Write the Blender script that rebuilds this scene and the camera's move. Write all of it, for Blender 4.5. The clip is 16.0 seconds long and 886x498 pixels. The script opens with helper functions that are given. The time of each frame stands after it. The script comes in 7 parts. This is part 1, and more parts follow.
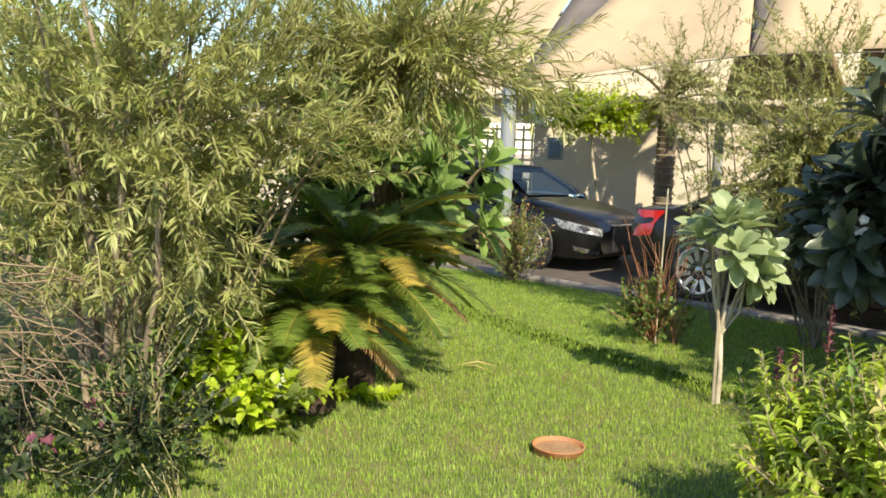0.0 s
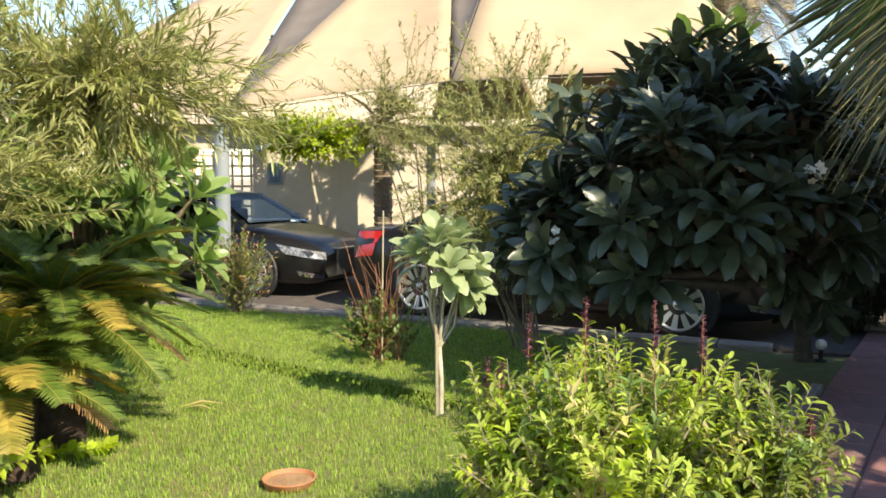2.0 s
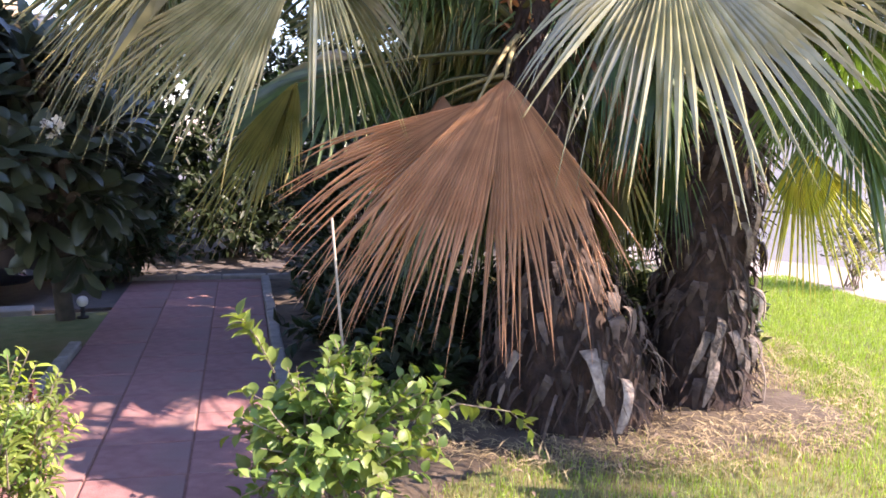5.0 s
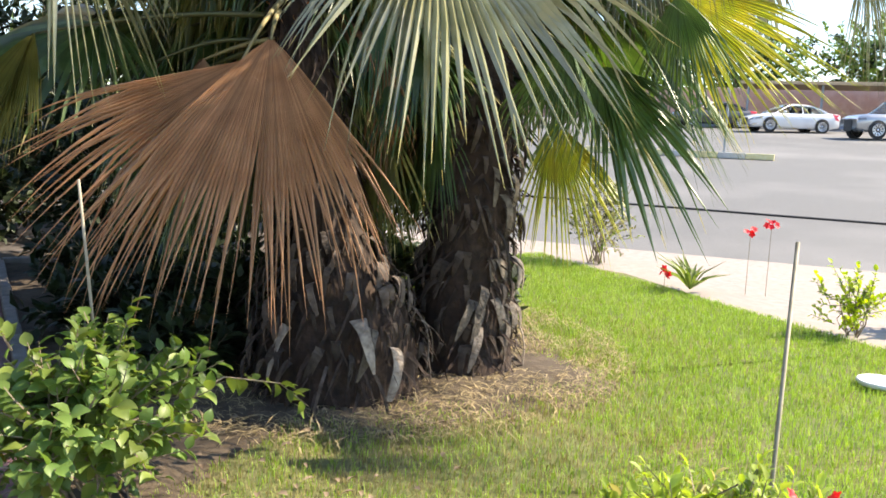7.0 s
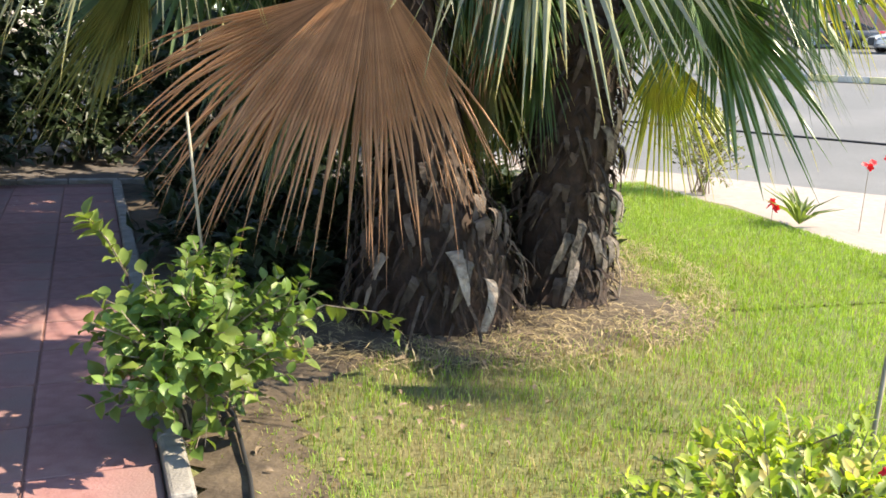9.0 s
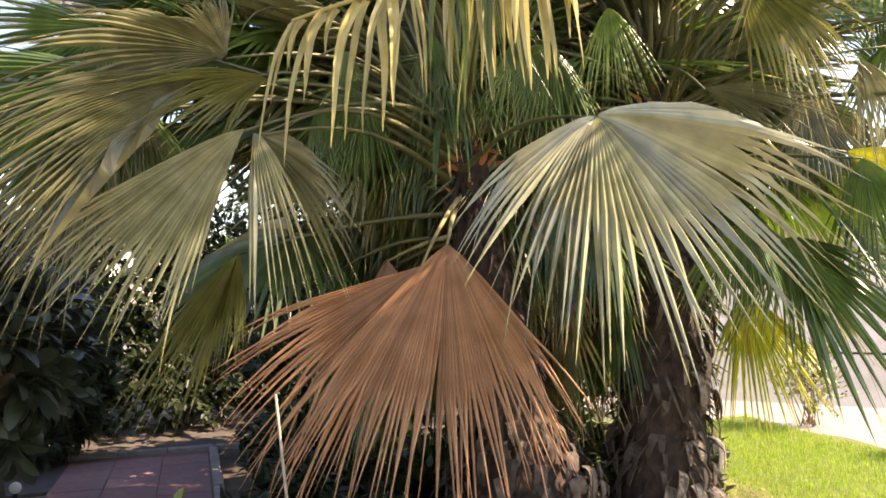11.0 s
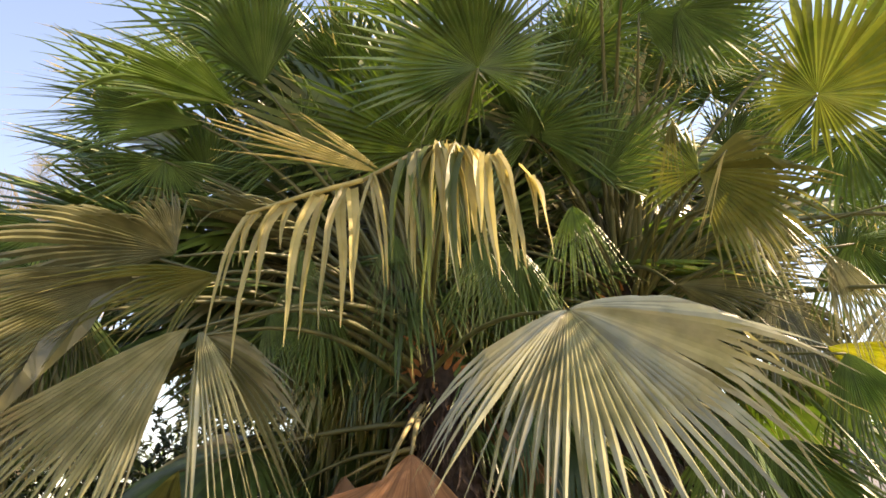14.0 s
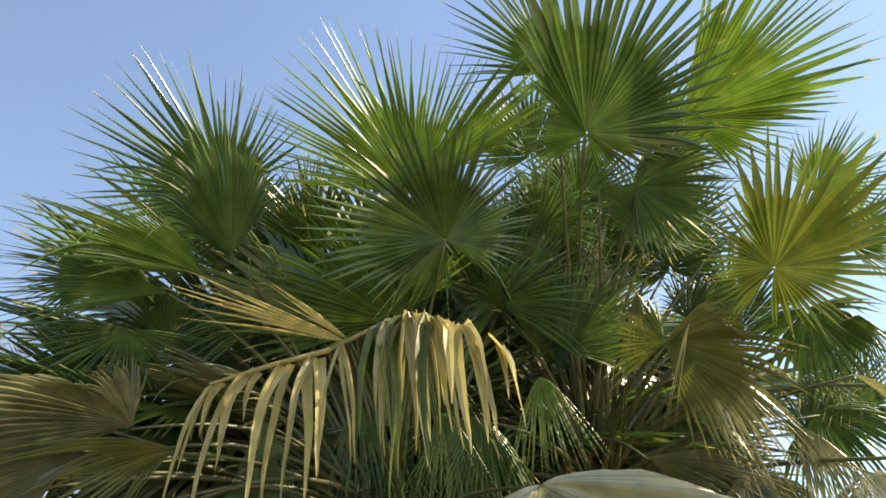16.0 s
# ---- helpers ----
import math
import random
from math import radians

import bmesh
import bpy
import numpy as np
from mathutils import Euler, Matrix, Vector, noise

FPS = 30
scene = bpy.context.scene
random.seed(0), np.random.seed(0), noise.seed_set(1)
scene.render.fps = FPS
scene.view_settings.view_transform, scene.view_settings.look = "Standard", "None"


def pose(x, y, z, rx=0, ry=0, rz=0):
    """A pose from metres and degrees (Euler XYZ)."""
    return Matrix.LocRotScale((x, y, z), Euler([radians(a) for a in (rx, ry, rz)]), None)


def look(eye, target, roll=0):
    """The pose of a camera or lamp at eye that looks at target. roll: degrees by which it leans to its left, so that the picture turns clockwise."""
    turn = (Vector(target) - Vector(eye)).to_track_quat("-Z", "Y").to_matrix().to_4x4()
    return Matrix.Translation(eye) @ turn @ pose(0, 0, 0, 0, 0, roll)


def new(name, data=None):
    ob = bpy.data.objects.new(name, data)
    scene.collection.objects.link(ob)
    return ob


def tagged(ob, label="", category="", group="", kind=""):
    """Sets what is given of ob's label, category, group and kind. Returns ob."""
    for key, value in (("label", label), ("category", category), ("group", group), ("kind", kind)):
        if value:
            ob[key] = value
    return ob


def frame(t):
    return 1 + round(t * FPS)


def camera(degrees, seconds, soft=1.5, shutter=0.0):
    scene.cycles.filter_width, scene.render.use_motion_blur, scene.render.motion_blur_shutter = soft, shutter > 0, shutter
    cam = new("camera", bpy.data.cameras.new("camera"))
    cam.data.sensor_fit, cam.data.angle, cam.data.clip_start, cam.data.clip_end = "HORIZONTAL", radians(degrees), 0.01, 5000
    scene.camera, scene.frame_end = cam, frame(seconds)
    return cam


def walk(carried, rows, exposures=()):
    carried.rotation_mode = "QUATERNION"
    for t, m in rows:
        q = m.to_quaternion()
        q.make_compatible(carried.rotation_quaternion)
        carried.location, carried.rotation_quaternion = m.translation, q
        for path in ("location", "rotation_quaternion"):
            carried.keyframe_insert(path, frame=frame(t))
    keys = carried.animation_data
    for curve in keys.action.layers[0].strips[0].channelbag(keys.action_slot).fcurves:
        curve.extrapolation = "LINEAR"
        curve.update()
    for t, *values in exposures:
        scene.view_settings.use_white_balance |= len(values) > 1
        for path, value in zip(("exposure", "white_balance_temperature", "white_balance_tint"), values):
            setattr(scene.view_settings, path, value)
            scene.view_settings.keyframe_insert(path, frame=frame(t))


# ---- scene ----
cam = camera(55.2, 16.0, 1.7)
PATH = [
    (0, (0.421, -0.245, 1.602), (-0.005, 1.695, 1.369), 2.3),
    (0.5, (0.418, -0.225, 1.611), (0.184, 1.748, 1.383), 1.4),
    (1, (0.435, -0.209, 1.618), (0.369, 1.778, 1.397), 1.1),
    (1.5, (0.458, -0.225, 1.625), (0.525, 1.765, 1.43), 0.7),
    (2, (0.492, -0.232, 1.633), (0.693, 1.751, 1.466), 0.1),
    (2.5, (0.522, -0.244, 1.64), (0.894, 1.716, 1.494), -0.1),
    (3, (0.565, -0.251, 1.64), (1.168, 1.652, 1.522), -0.2),
    (3.5, (0.609, -0.259, 1.651), (1.505, 1.527, 1.567), -0.3),
    (4, (0.672, -0.246, 1.639), (1.813, 1.393, 1.517), 0.0),
    (4.5, (0.755, -0.261, 1.622), (2.111, 1.195, 1.415), 1.1),
    (5, (0.785, -0.263, 1.629), (2.339, 0.97, 1.377), 1.1),
    (5.2, (0.794, -0.272, 1.625), (2.405, 0.887, 1.377), 0.8),
    (7.3, (0.826, -0.216, 1.514), (2.665, 0.517, 1.23), 3.0),
    (7.5, (0.826, -0.216, 1.514), (2.654, 0.526, 1.185), 3.2),
    (8, (0.826, -0.216, 1.514), (2.604, 0.581, 1.062), 3.9),
    (8.2, (0.826, -0.216, 1.514), (2.58, 0.61, 1.022), 4.3),
    (10.3, (0.849, -0.259, 1.703), (2.499, 0.863, 1.559), -1.0),
    (10.5, (0.843, -0.263, 1.704), (2.484, 0.877, 1.629), -1.4),
    (11, (0.848, -0.261, 1.703), (2.478, 0.893, 1.802), -1.6),
    (11.5, (0.843, -0.264, 1.7), (2.472, 0.871, 1.947), -1.9),
    (12, (0.83, -0.27, 1.693), (2.444, 0.85, 2.068), -2.2),
    (12.5, (0.849, -0.257, 1.693), (2.454, 0.864, 2.098), -2.8),
    (13, (0.884, -0.226, 1.691), (2.509, 0.869, 2.095), -3.8),
    (13.5, (0.967, -0.137, 1.655), (2.6, 0.909, 2.145), -3.6),
    (14, (1.091, -0.073, 1.661), (2.708, 0.937, 2.263), -3.0),
    (14.5, (1.094, -0.035, 1.68), (2.738, 0.847, 2.399), -3.4),
    (15, (1.1, -0.032, 1.689), (2.74, 0.772, 2.502), -3.7),
    (15.5, (1.091, -0.036, 1.676), (2.681, 0.79, 2.564), -3.7),
    (16, (1.083, -0.033, 1.669), (2.626, 0.798, 2.632), -4.2),
]
EXPOSURES = [(0.0, 0.82, 6800, 10), (1.5, 0.98, 6900, 11), (2.0, 0.96, 6900, 12), (3.0, 0.86, 6900, 14), (4.0, 1.26, 6650, 25), (4.5, 1.74, 6450, 34), (5.0, 1.88, 6450, 36), (7.5, 1.32, 6800, 12), (8.2, 1.40, 6800, 12), (10.5, 1.55, 6700, 20), (11.0, 1.75, 8000, 26), (11.5, 1.84, 8600, 28), (12.0, 1.70, 8900, 28), (12.5, 1.62, 8900, 27), (14.5, 1.36, 8600, 22), (15.0, 1.00, 8300, 18), (15.5, 1.00, 7900, 15), (16.0, 1.02, 7700, 13)]
walk(cam, [(t, look(eye, target, roll)) for t, eye, target, roll in PATH], EXPOSURES)

# ---- world, sun ----
SUN_TO = Vector((0.57, -0.82, 0.93)).normalized()
world = bpy.data.worlds.new("world")
scene.world = world
world.use_nodes = True
wn = world.node_tree.nodes
sky = wn.new("ShaderNodeTexSky")
sky.sky_type, sky.sun_disc = "NISHITA", False
sky.sun_elevation = math.asin(SUN_TO.z)
sky.sun_rotation = math.atan2(SUN_TO.x, SUN_TO.y)
sky.air_density, sky.dust_density, sky.ozone_density = 1.1, 0.2, 3.0
wn["Background"].inputs["Strength"].default_value = 0.145
world.node_tree.links.new(sky.outputs[0], wn["Background"].inputs["Color"])
sun = new("sun", bpy.data.lights.new("sun", "SUN"))
sun.data.energy, sun.data.angle, sun.data.color = 5.0, radians(0.55), (1.0, 0.90, 0.70)
sun.matrix_world = look(SUN_TO * 30, (0, 0, 0))


# ---- materials ----
def material(name, base, other=None, rough=0.6, scale=8.0, metal=0.0, bump=0.0, bump_scale=60.0, through_light=0.0,
             island=0.0, obj=0.0, coat=0.0, stain=None, stain_scale=1.2, spec=0.5):
    """A surface of two mixed colours with grain, optional stains, island variation and light passing through thin leaves."""
    m = bpy.data.materials.new(name)
    m.use_nodes = True
    nt = m.node_tree
    n, l = nt.nodes, nt.links
    b = n["Principled BSDF"]
    co = n.new("ShaderNodeTexCoord")
    tex = n.new("ShaderNodeTexNoise")
    tex.inputs["Scale"].default_value, tex.inputs["Detail"].default_value = scale, 5.0
    l.new(co.outputs["Object"], tex.inputs["Vector"])
    ramp = n.new("ShaderNodeValToRGB")
    ramp.color_ramp.elements[0].position, ramp.color_ramp.elements[1].position = 0.32, 0.68
    ramp.color_ramp.elements[0].color = (*base, 1)
    ramp.color_ramp.elements[1].color = (*(other or [c * 1.25 for c in base]), 1)
    l.new(tex.outputs["Fac"], ramp.inputs["Fac"])
    col = ramp.outputs["Color"]
    if stain:
        big = n.new("ShaderNodeTexNoise")
        big.inputs["Scale"].default_value, big.inputs["Detail"].default_value = stain_scale, 6.0
        l.new(co.outputs["Object"], big.inputs["Vector"])
        r2 = n.new("ShaderNodeValToRGB")
        r2.color_ramp.elements[0].position, r2.color_ramp.elements[1].position = 0.45, 0.7
        l.new(big.outputs["Fac"], r2.inputs["Fac"])
        mx = n.new("ShaderNodeMixRGB")
        mx.inputs["Color2"].default_value = (*stain, 1)
        l.new(r2.outputs["Color"], mx.inputs["Fac"])
        l.new(col, mx.inputs["Color1"])
        col = mx.outputs["Color"]
    for amount, node, socket in ((island, "ShaderNodeNewGeometry", "Random Per Island"), (obj, "ShaderNodeObjectInfo", "Random")):
        if amount:
            g = n.new(node)
            mr = n.new("ShaderNodeMapRange")
            mr.inputs["To Min"].default_value, mr.inputs["To Max"].default_value = 1 - amount, 1 + amount
            l.new(g.outputs[socket], mr.inputs["Value"])
            hs = n.new("ShaderNodeHueSaturation")
            l.new(mr.outputs["Result"], hs.inputs["Value"])
            l.new(col, hs.inputs["Color"])
            col = hs.outputs["Color"]
    l.new(col, b.inputs["Base Color"])
    b.inputs["Roughness"].default_value, b.inputs["Metallic"].default_value = rough, metal
    b.inputs["Specular IOR Level"].default_value = spec
    b.inputs["Coat Weight"].default_value = coat
    b.inputs["Coat Roughness"].default_value = 0.04
    if bump:
        bt = n.new("ShaderNodeTexNoise")
        bt.inputs["Scale"].default_value, bt.inputs["Detail"].default_value = bump_scale, 4.0
        l.new(co.outputs["Object"], bt.inputs["Vector"])
        bp = n.new("ShaderNodeBump")
        bp.inputs["Strength"].default_value, bp.inputs["Distance"].default_value = bump, 0.01
        l.new(bt.outputs["Fac"], bp.inputs["Height"])
        l.new(bp.outputs["Normal"], b.inputs["Normal"])
    if through_light:
        tr = n.new("ShaderNodeBsdfTranslucent")
        hs = n.new("ShaderNodeHueSaturation")
        hs.inputs["Saturation"].default_value, hs.inputs["Value"].default_value = 1.15, 1.5
        l.new(col, hs.inputs["Color"])
        l.new(hs.outputs["Color"], tr.inputs["Color"])
        ms = n.new("ShaderNodeMixShader")
        ms.inputs["Fac"].default_value = through_light
        l.new(b.outputs["BSDF"], ms.inputs[1])
        l.new(tr.outputs["BSDF"], ms.inputs[2])
        l.new(ms.outputs["Shader"], n["Material Output"].inputs["Surface"])
    return m


def leafmat(name, base, other, rough=0.45, t=0.35, island=0.3, spec=0.4):
    return material(name, base, other, rough=rough, scale=9.0, through_light=t, island=island, spec=spec)


M = {}
M["fan"] = leafmat("fan_leaf", (0.050, 0.098, 0.024), (0.100, 0.155, 0.042), 0.34, 0.17, 0.34, 0.6)
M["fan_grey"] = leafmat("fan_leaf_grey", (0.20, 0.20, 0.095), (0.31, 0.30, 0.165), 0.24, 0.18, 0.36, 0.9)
# shaded copy of the grey fan leaf: shade put into the colour
M["fan_shade"] = leafmat("fan_leaf_shade", (0.085, 0.088, 0.036), (0.15, 0.145, 0.070), 0.32, 0.16, 0.36, 0.45)
M["fan_yellow"] = leafmat("fan_leaf_yellow", (0.25, 0.29, 0.045), (0.39, 0.36, 0.065), 0.42, 0.32, 0.32)
M["fan_gold"] = leafmat("fan_leaf_gold", (0.37, 0.325, 0.125), (0.52, 0.45, 0.21), 0.40, 0.34, 0.28)
M["fan_dead"] = leafmat("fan_leaf_dead", (0.32, 0.16, 0.078), (0.43, 0.235, 0.125), 0.6, 0.20, 0.28)
M["straw"] = leafmat("straw", (0.30, 0.235, 0.12), (0.46, 0.37, 0.21), 0.7, 0.15, 0.35)
M["petiole"] = material("petiole", (0.055, 0.065, 0.022), (0.115, 0.11, 0.042), 0.45, 6.0)
M["petiole_dry"] = material("petiole_dry", (0.22, 0.19, 0.08), (0.34, 0.28, 0.14), 0.6, 12.0)
M["fibre"] = material("palm_fibre", (0.020, 0.013, 0.009), (0.062, 0.036, 0.024), 0.9, 14.0, bump=0.8, bump_scale=40)
M["heart"] = material("palm_heart", (0.36, 0.13, 0.05), (0.50, 0.24, 0.11), 0.8, 20.0, bump=0.6)
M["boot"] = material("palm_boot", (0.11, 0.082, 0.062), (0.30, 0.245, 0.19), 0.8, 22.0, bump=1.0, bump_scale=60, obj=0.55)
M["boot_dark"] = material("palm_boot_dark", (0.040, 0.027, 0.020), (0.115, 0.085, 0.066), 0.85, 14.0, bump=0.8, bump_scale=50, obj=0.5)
M["willow"] = leafmat("willow_leaf", (0.22, 0.25, 0.072), (0.385, 0.39, 0.17), 0.40, 0.44, 0.45, 0.5)
M["olive"] = leafmat("olive_leaf", (0.19, 0.20, 0.065), (0.28, 0.275, 0.11), 0.45, 0.36, 0.35)
# leaf of the large tree, dark with the palm shade it stands in
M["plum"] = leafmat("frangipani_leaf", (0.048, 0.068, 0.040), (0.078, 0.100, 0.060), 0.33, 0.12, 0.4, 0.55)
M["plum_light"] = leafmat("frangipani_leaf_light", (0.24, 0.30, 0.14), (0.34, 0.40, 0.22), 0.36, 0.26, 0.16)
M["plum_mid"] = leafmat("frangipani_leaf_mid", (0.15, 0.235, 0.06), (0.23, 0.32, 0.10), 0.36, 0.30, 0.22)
M["sago"] = leafmat("cycad_leaf", (0.08, 0.13, 0.02), (0.14, 0.19, 0.035), 0.34, 0.25, 0.3, 0.6)
M["sago_yellow"] = leafmat("cycad_leaf_yellow", (0.22, 0.20, 0.035), (0.36, 0.27, 0.06), 0.45, 0.3, 0.3)
M["sago_dry"] = leafmat("cycad_leaf_dry", (0.40, 0.23, 0.10), (0.52, 0.33, 0.16), 0.6, 0.2, 0.25)
M["lime"] = leafmat("lime_leaf", (0.31, 0.42, 0.033), (0.43, 0.52, 0.055), 0.45, 0.48, 0.25)
M["basil"] = leafmat("basil_leaf", (0.28, 0.38, 0.055), (0.41, 0.47, 0.10), 0.45, 0.42, 0.35)
M["basil_pale"] = leafmat("basil_leaf_pale", (0.40, 0.36, 0.12), (0.50, 0.45, 0.19), 0.5, 0.35, 0.3)
M["hibi"] = leafmat("shrub_leaf", (0.125, 0.18, 0.036), (0.21, 0.265, 0.06), 0.45, 0.36, 0.35)
# leaf tone darkened to stand in for shade under palms and shrubs
M["dark"] = leafmat("dark_shaded_leaf", (0.020, 0.034, 0.013), (0.040, 0.060, 0.022), 0.5, 0.2, 0.35)
M["tree"] = leafmat("tree_leaf", (0.10, 0.17, 0.035), (0.16, 0.24, 0.06), 0.45, 0.35, 0.35)
M["date"] = leafmat("date_leaf", (0.17, 0.15, 0.09), (0.28, 0.23, 0.14), 0.55, 0.25, 0.3)
M["spike"] = leafmat("flower_spike", (0.11, 0.035, 0.055), (0.21, 0.075, 0.10), 0.6, 0.2, 0.3)
M["red"] = leafmat("red_petal", (0.62, 0.02, 0.03), (0.75, 0.05, 0.06), 0.5, 0.3, 0.12)
M["white_petal"] = leafmat("white_petal", (0.75, 0.75, 0.68), (0.82, 0.82, 0.76), 0.5, 0.3, 0.05)
M["bark"] = material("bark", (0.16, 0.125, 0.085), (0.27, 0.22, 0.155), 0.85, 16.0, bump=0.7, bump_scale=45)
M["bark_pale"] = material("bark_pale", (0.33, 0.29, 0.20), (0.50, 0.45, 0.34), 0.7, 11.0, bump=0.4, bump_scale=60)
M["bark_dark"] = material("bark_dark", (0.055, 0.045, 0.035), (0.10, 0.08, 0.06), 0.9, 14.0, bump=0.6)
M["stem_red"] = material("stem_red", (0.20, 0.075, 0.045), (0.30, 0.15, 0.07), 0.6, 20.0)
M["twig"] = material("dry_twig", (0.15, 0.105, 0.065), (0.25, 0.185, 0.12), 0.85, 20.0)
M["cane"] = material("cane", (0.26, 0.22, 0.15), (0.38, 0.33, 0.24), 0.6, 15.0)
M["grass"] = leafmat("grass_blade", (0.215, 0.335, 0.050), (0.33, 0.435, 0.09), 0.55, 0.34, 0.38, 0.3)
M["grass_dry"] = leafmat("grass_blade_dry", (0.24, 0.215, 0.085), (0.36, 0.30, 0.14), 0.7, 0.25, 0.3)
M["soil"] = material("soil", (0.050, 0.036, 0.024), (0.115, 0.085, 0.055), 0.95, 9.0, bump=1.0, bump_scale=30, stain=(0.135, 0.10, 0.065), stain_scale=2.0)
M["thatch"] = material("lawn_thatch", (0.095, 0.12, 0.032), (0.155, 0.165, 0.058), 0.95, 9.0, bump=1.0, bump_scale=60, stain=(0.17, 0.14, 0.06), stain_scale=1.6)
M["slab"] = material("red_slab", (0.225, 0.105, 0.098), (0.30, 0.155, 0.142), 0.8, 14.0, bump=0.35, bump_scale=90, obj=0.10, stain=(0.22, 0.14, 0.125), stain_scale=1.8)
M["joint"] = material("joint_sand", (0.17, 0.08, 0.065), (0.24, 0.125, 0.10), 0.95, 30.0)
M["kerb"] = material("kerb_concrete", (0.20, 0.182, 0.162), (0.31, 0.285, 0.25), 0.85, 10.0, bump=0.5, bump_scale=70, obj=0.12, stain=(0.18, 0.15, 0.12))
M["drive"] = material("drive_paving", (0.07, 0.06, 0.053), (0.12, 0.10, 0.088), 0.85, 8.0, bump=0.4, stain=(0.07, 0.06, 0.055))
M["asphalt"] = material("asphalt", (0.105, 0.105, 0.105), (0.155, 0.155, 0.15), 0.85, 60.0, bump=0.4, bump_scale=120, stain=(0.19, 0.185, 0.18), stain_scale=0.25)
M["pave"] = material("pale_paving", (0.28, 0.235, 0.205), (0.36, 0.31, 0.28), 0.85, 10.0, bump=0.3, stain=(0.31, 0.26, 0.22))
M["sand"] = material("sand_ground", (0.36, 0.29, 0.21), (0.46, 0.38, 0.29), 0.95, 3.0, bump=0.5)
M["sail"] = material("sail_cloth", (0.42, 0.315, 0.20), (0.47, 0.36, 0.235), 0.85, 2.0, through_light=0.06, bump=0.25, bump_scale=6)
# sail cloth darkened for the shade in the folds; the cable shares it
M["sail_dark"] = material("shaded_sail_cloth", (0.13, 0.11, 0.095), (0.17, 0.145, 0.125), 0.9, 3.0, bump=0.2, bump_scale=8)
M["steel"] = material("painted_steel", (0.20, 0.235, 0.26), (0.27, 0.30, 0.325), 0.45, 3.0, bump=0.1, stain=(0.30, 0.31, 0.31))
M["wall"] = material("cream_render", (0.54, 0.47, 0.36), (0.62, 0.55, 0.44), 0.9, 3.0, bump=0.3, bump_scale=80, stain=(0.58, 0.50, 0.39), stain_scale=0.6)
M["wall_pink"] = material("pink_wall", (0.50, 0.28, 0.22), (0.58, 0.36, 0.29), 0.9, 2.0)
M["black_paint"] = material("black_car_paint", (0.008, 0.008, 0.009), (0.012, 0.012, 0.013), 0.3, 2.0, coat=0.2)
M["white_paint"] = material("white_car_paint", (0.72, 0.72, 0.72), (0.78, 0.78, 0.78), 0.3, 2.0, coat=1.0)
M["silver_paint"] = material("silver_car_paint", (0.40, 0.41, 0.42), (0.46, 0.47, 0.48), 0.3, 2.0, metal=0.6, coat=1.0)
M["dark_paint"] = material("dark_car_paint", (0.04, 0.042, 0.045), (0.06, 0.062, 0.065), 0.3, 2.0, coat=1.0)
M["glass"] = bpy.data.materials.new("window_glass")
M["glass"].use_nodes = True
gb = M["glass"].node_tree.nodes["Principled BSDF"]
gb.inputs["Base Color"].default_value = (0.72, 0.78, 0.75, 1)
gb.inputs["Transmission Weight"].default_value, gb.inputs["Roughness"].default_value, gb.inputs["IOR"].default_value = 1.0, 0.02, 1.12
M["tyre"] = material("tyre", (0.018, 0.018, 0.018), (0.03, 0.03, 0.03), 0.85, 20.0)
M["alloy"] = material("alloy", (0.50, 0.50, 0.50), (0.60, 0.60, 0.60), 0.32, 4.0, metal=0.7)
M["chrome"] = material("chrome", (0.70, 0.70, 0.70), (0.78, 0.78, 0.78), 0.12, 3.0, metal=1.0)
M["tail"] = material("tail_light", (0.42, 0.012, 0.012), (0.52, 0.02, 0.02), 0.12, 4.0, coat=1.0)
M["head"] = material("head_light", (0.05, 0.052, 0.055), (0.34, 0.35, 0.37), 0.10, 22.0, coat=1.0)
M["plastic_black"] = material("black_plastic", (0.015, 0.015, 0.016), (0.025, 0.025, 0.026), 0.6, 8.0)
M["terracotta"] = material("terracotta", (0.40, 0.145, 0.055), (0.50, 0.20, 0.085), 0.8, 14.0, bump=0.3, stain=(0.34, 0.17, 0.09), stain_scale=9)
M["water"] = material("dish_water", (0.24, 0.125, 0.06), (0.34, 0.20, 0.11), 0.45, 16.0, bump=0.5)
M["pot"] = material("white_pot", (0.66, 0.66, 0.66), (0.74, 0.74, 0.74), 0.5, 6.0, bump=0.1)
M["lamp_glass"] = material("lamp_globe", (0.70, 0.66, 0.58), (0.76, 0.72, 0.64), 0.4, 6.0)
M["plaque"] = material("plaque_blue", (0.10, 0.17, 0.22), (0.14, 0.22, 0.28), 0.5, 6.0)
M["lattice"] = material("lattice_wood", (0.62, 0.50, 0.27), (0.70, 0.58, 0.34), 0.6, 10.0)
M["yellow"] = material("yellow_kerb_paint", (0.68, 0.57, 0.26), (0.74, 0.66, 0.38), 0.7, 8.0)
M["black_kerb"] = material("grey_kerb_paint", (0.42, 0.41, 0.38), (0.55, 0.53, 0.48), 0.7, 8.0)


from mathutils.bvhtree import BVHTree


# ---- mesh helpers ----
def mesh_of(name, verts, faces, mat, smooth=False):
    me = bpy.data.meshes.new(name)
    me.from_pydata(verts, [], faces)
    if mat:
        me.materials.append(mat)
    if smooth:
        me.polygons.foreach_set("use_smooth", [True] * len(me.polygons))
    me.update()
    return me


def bm_mesh(name, bm, mat, smooth=False):
    me = bpy.data.meshes.new(name)
    bmesh.ops.recalc_face_normals(bm, faces=bm.faces)
    bm.to_mesh(me)
    bm.free()
    me.materials.append(mat)
    if smooth:
        me.polygons.foreach_set("use_smooth", [True] * len(me.polygons))
    return me


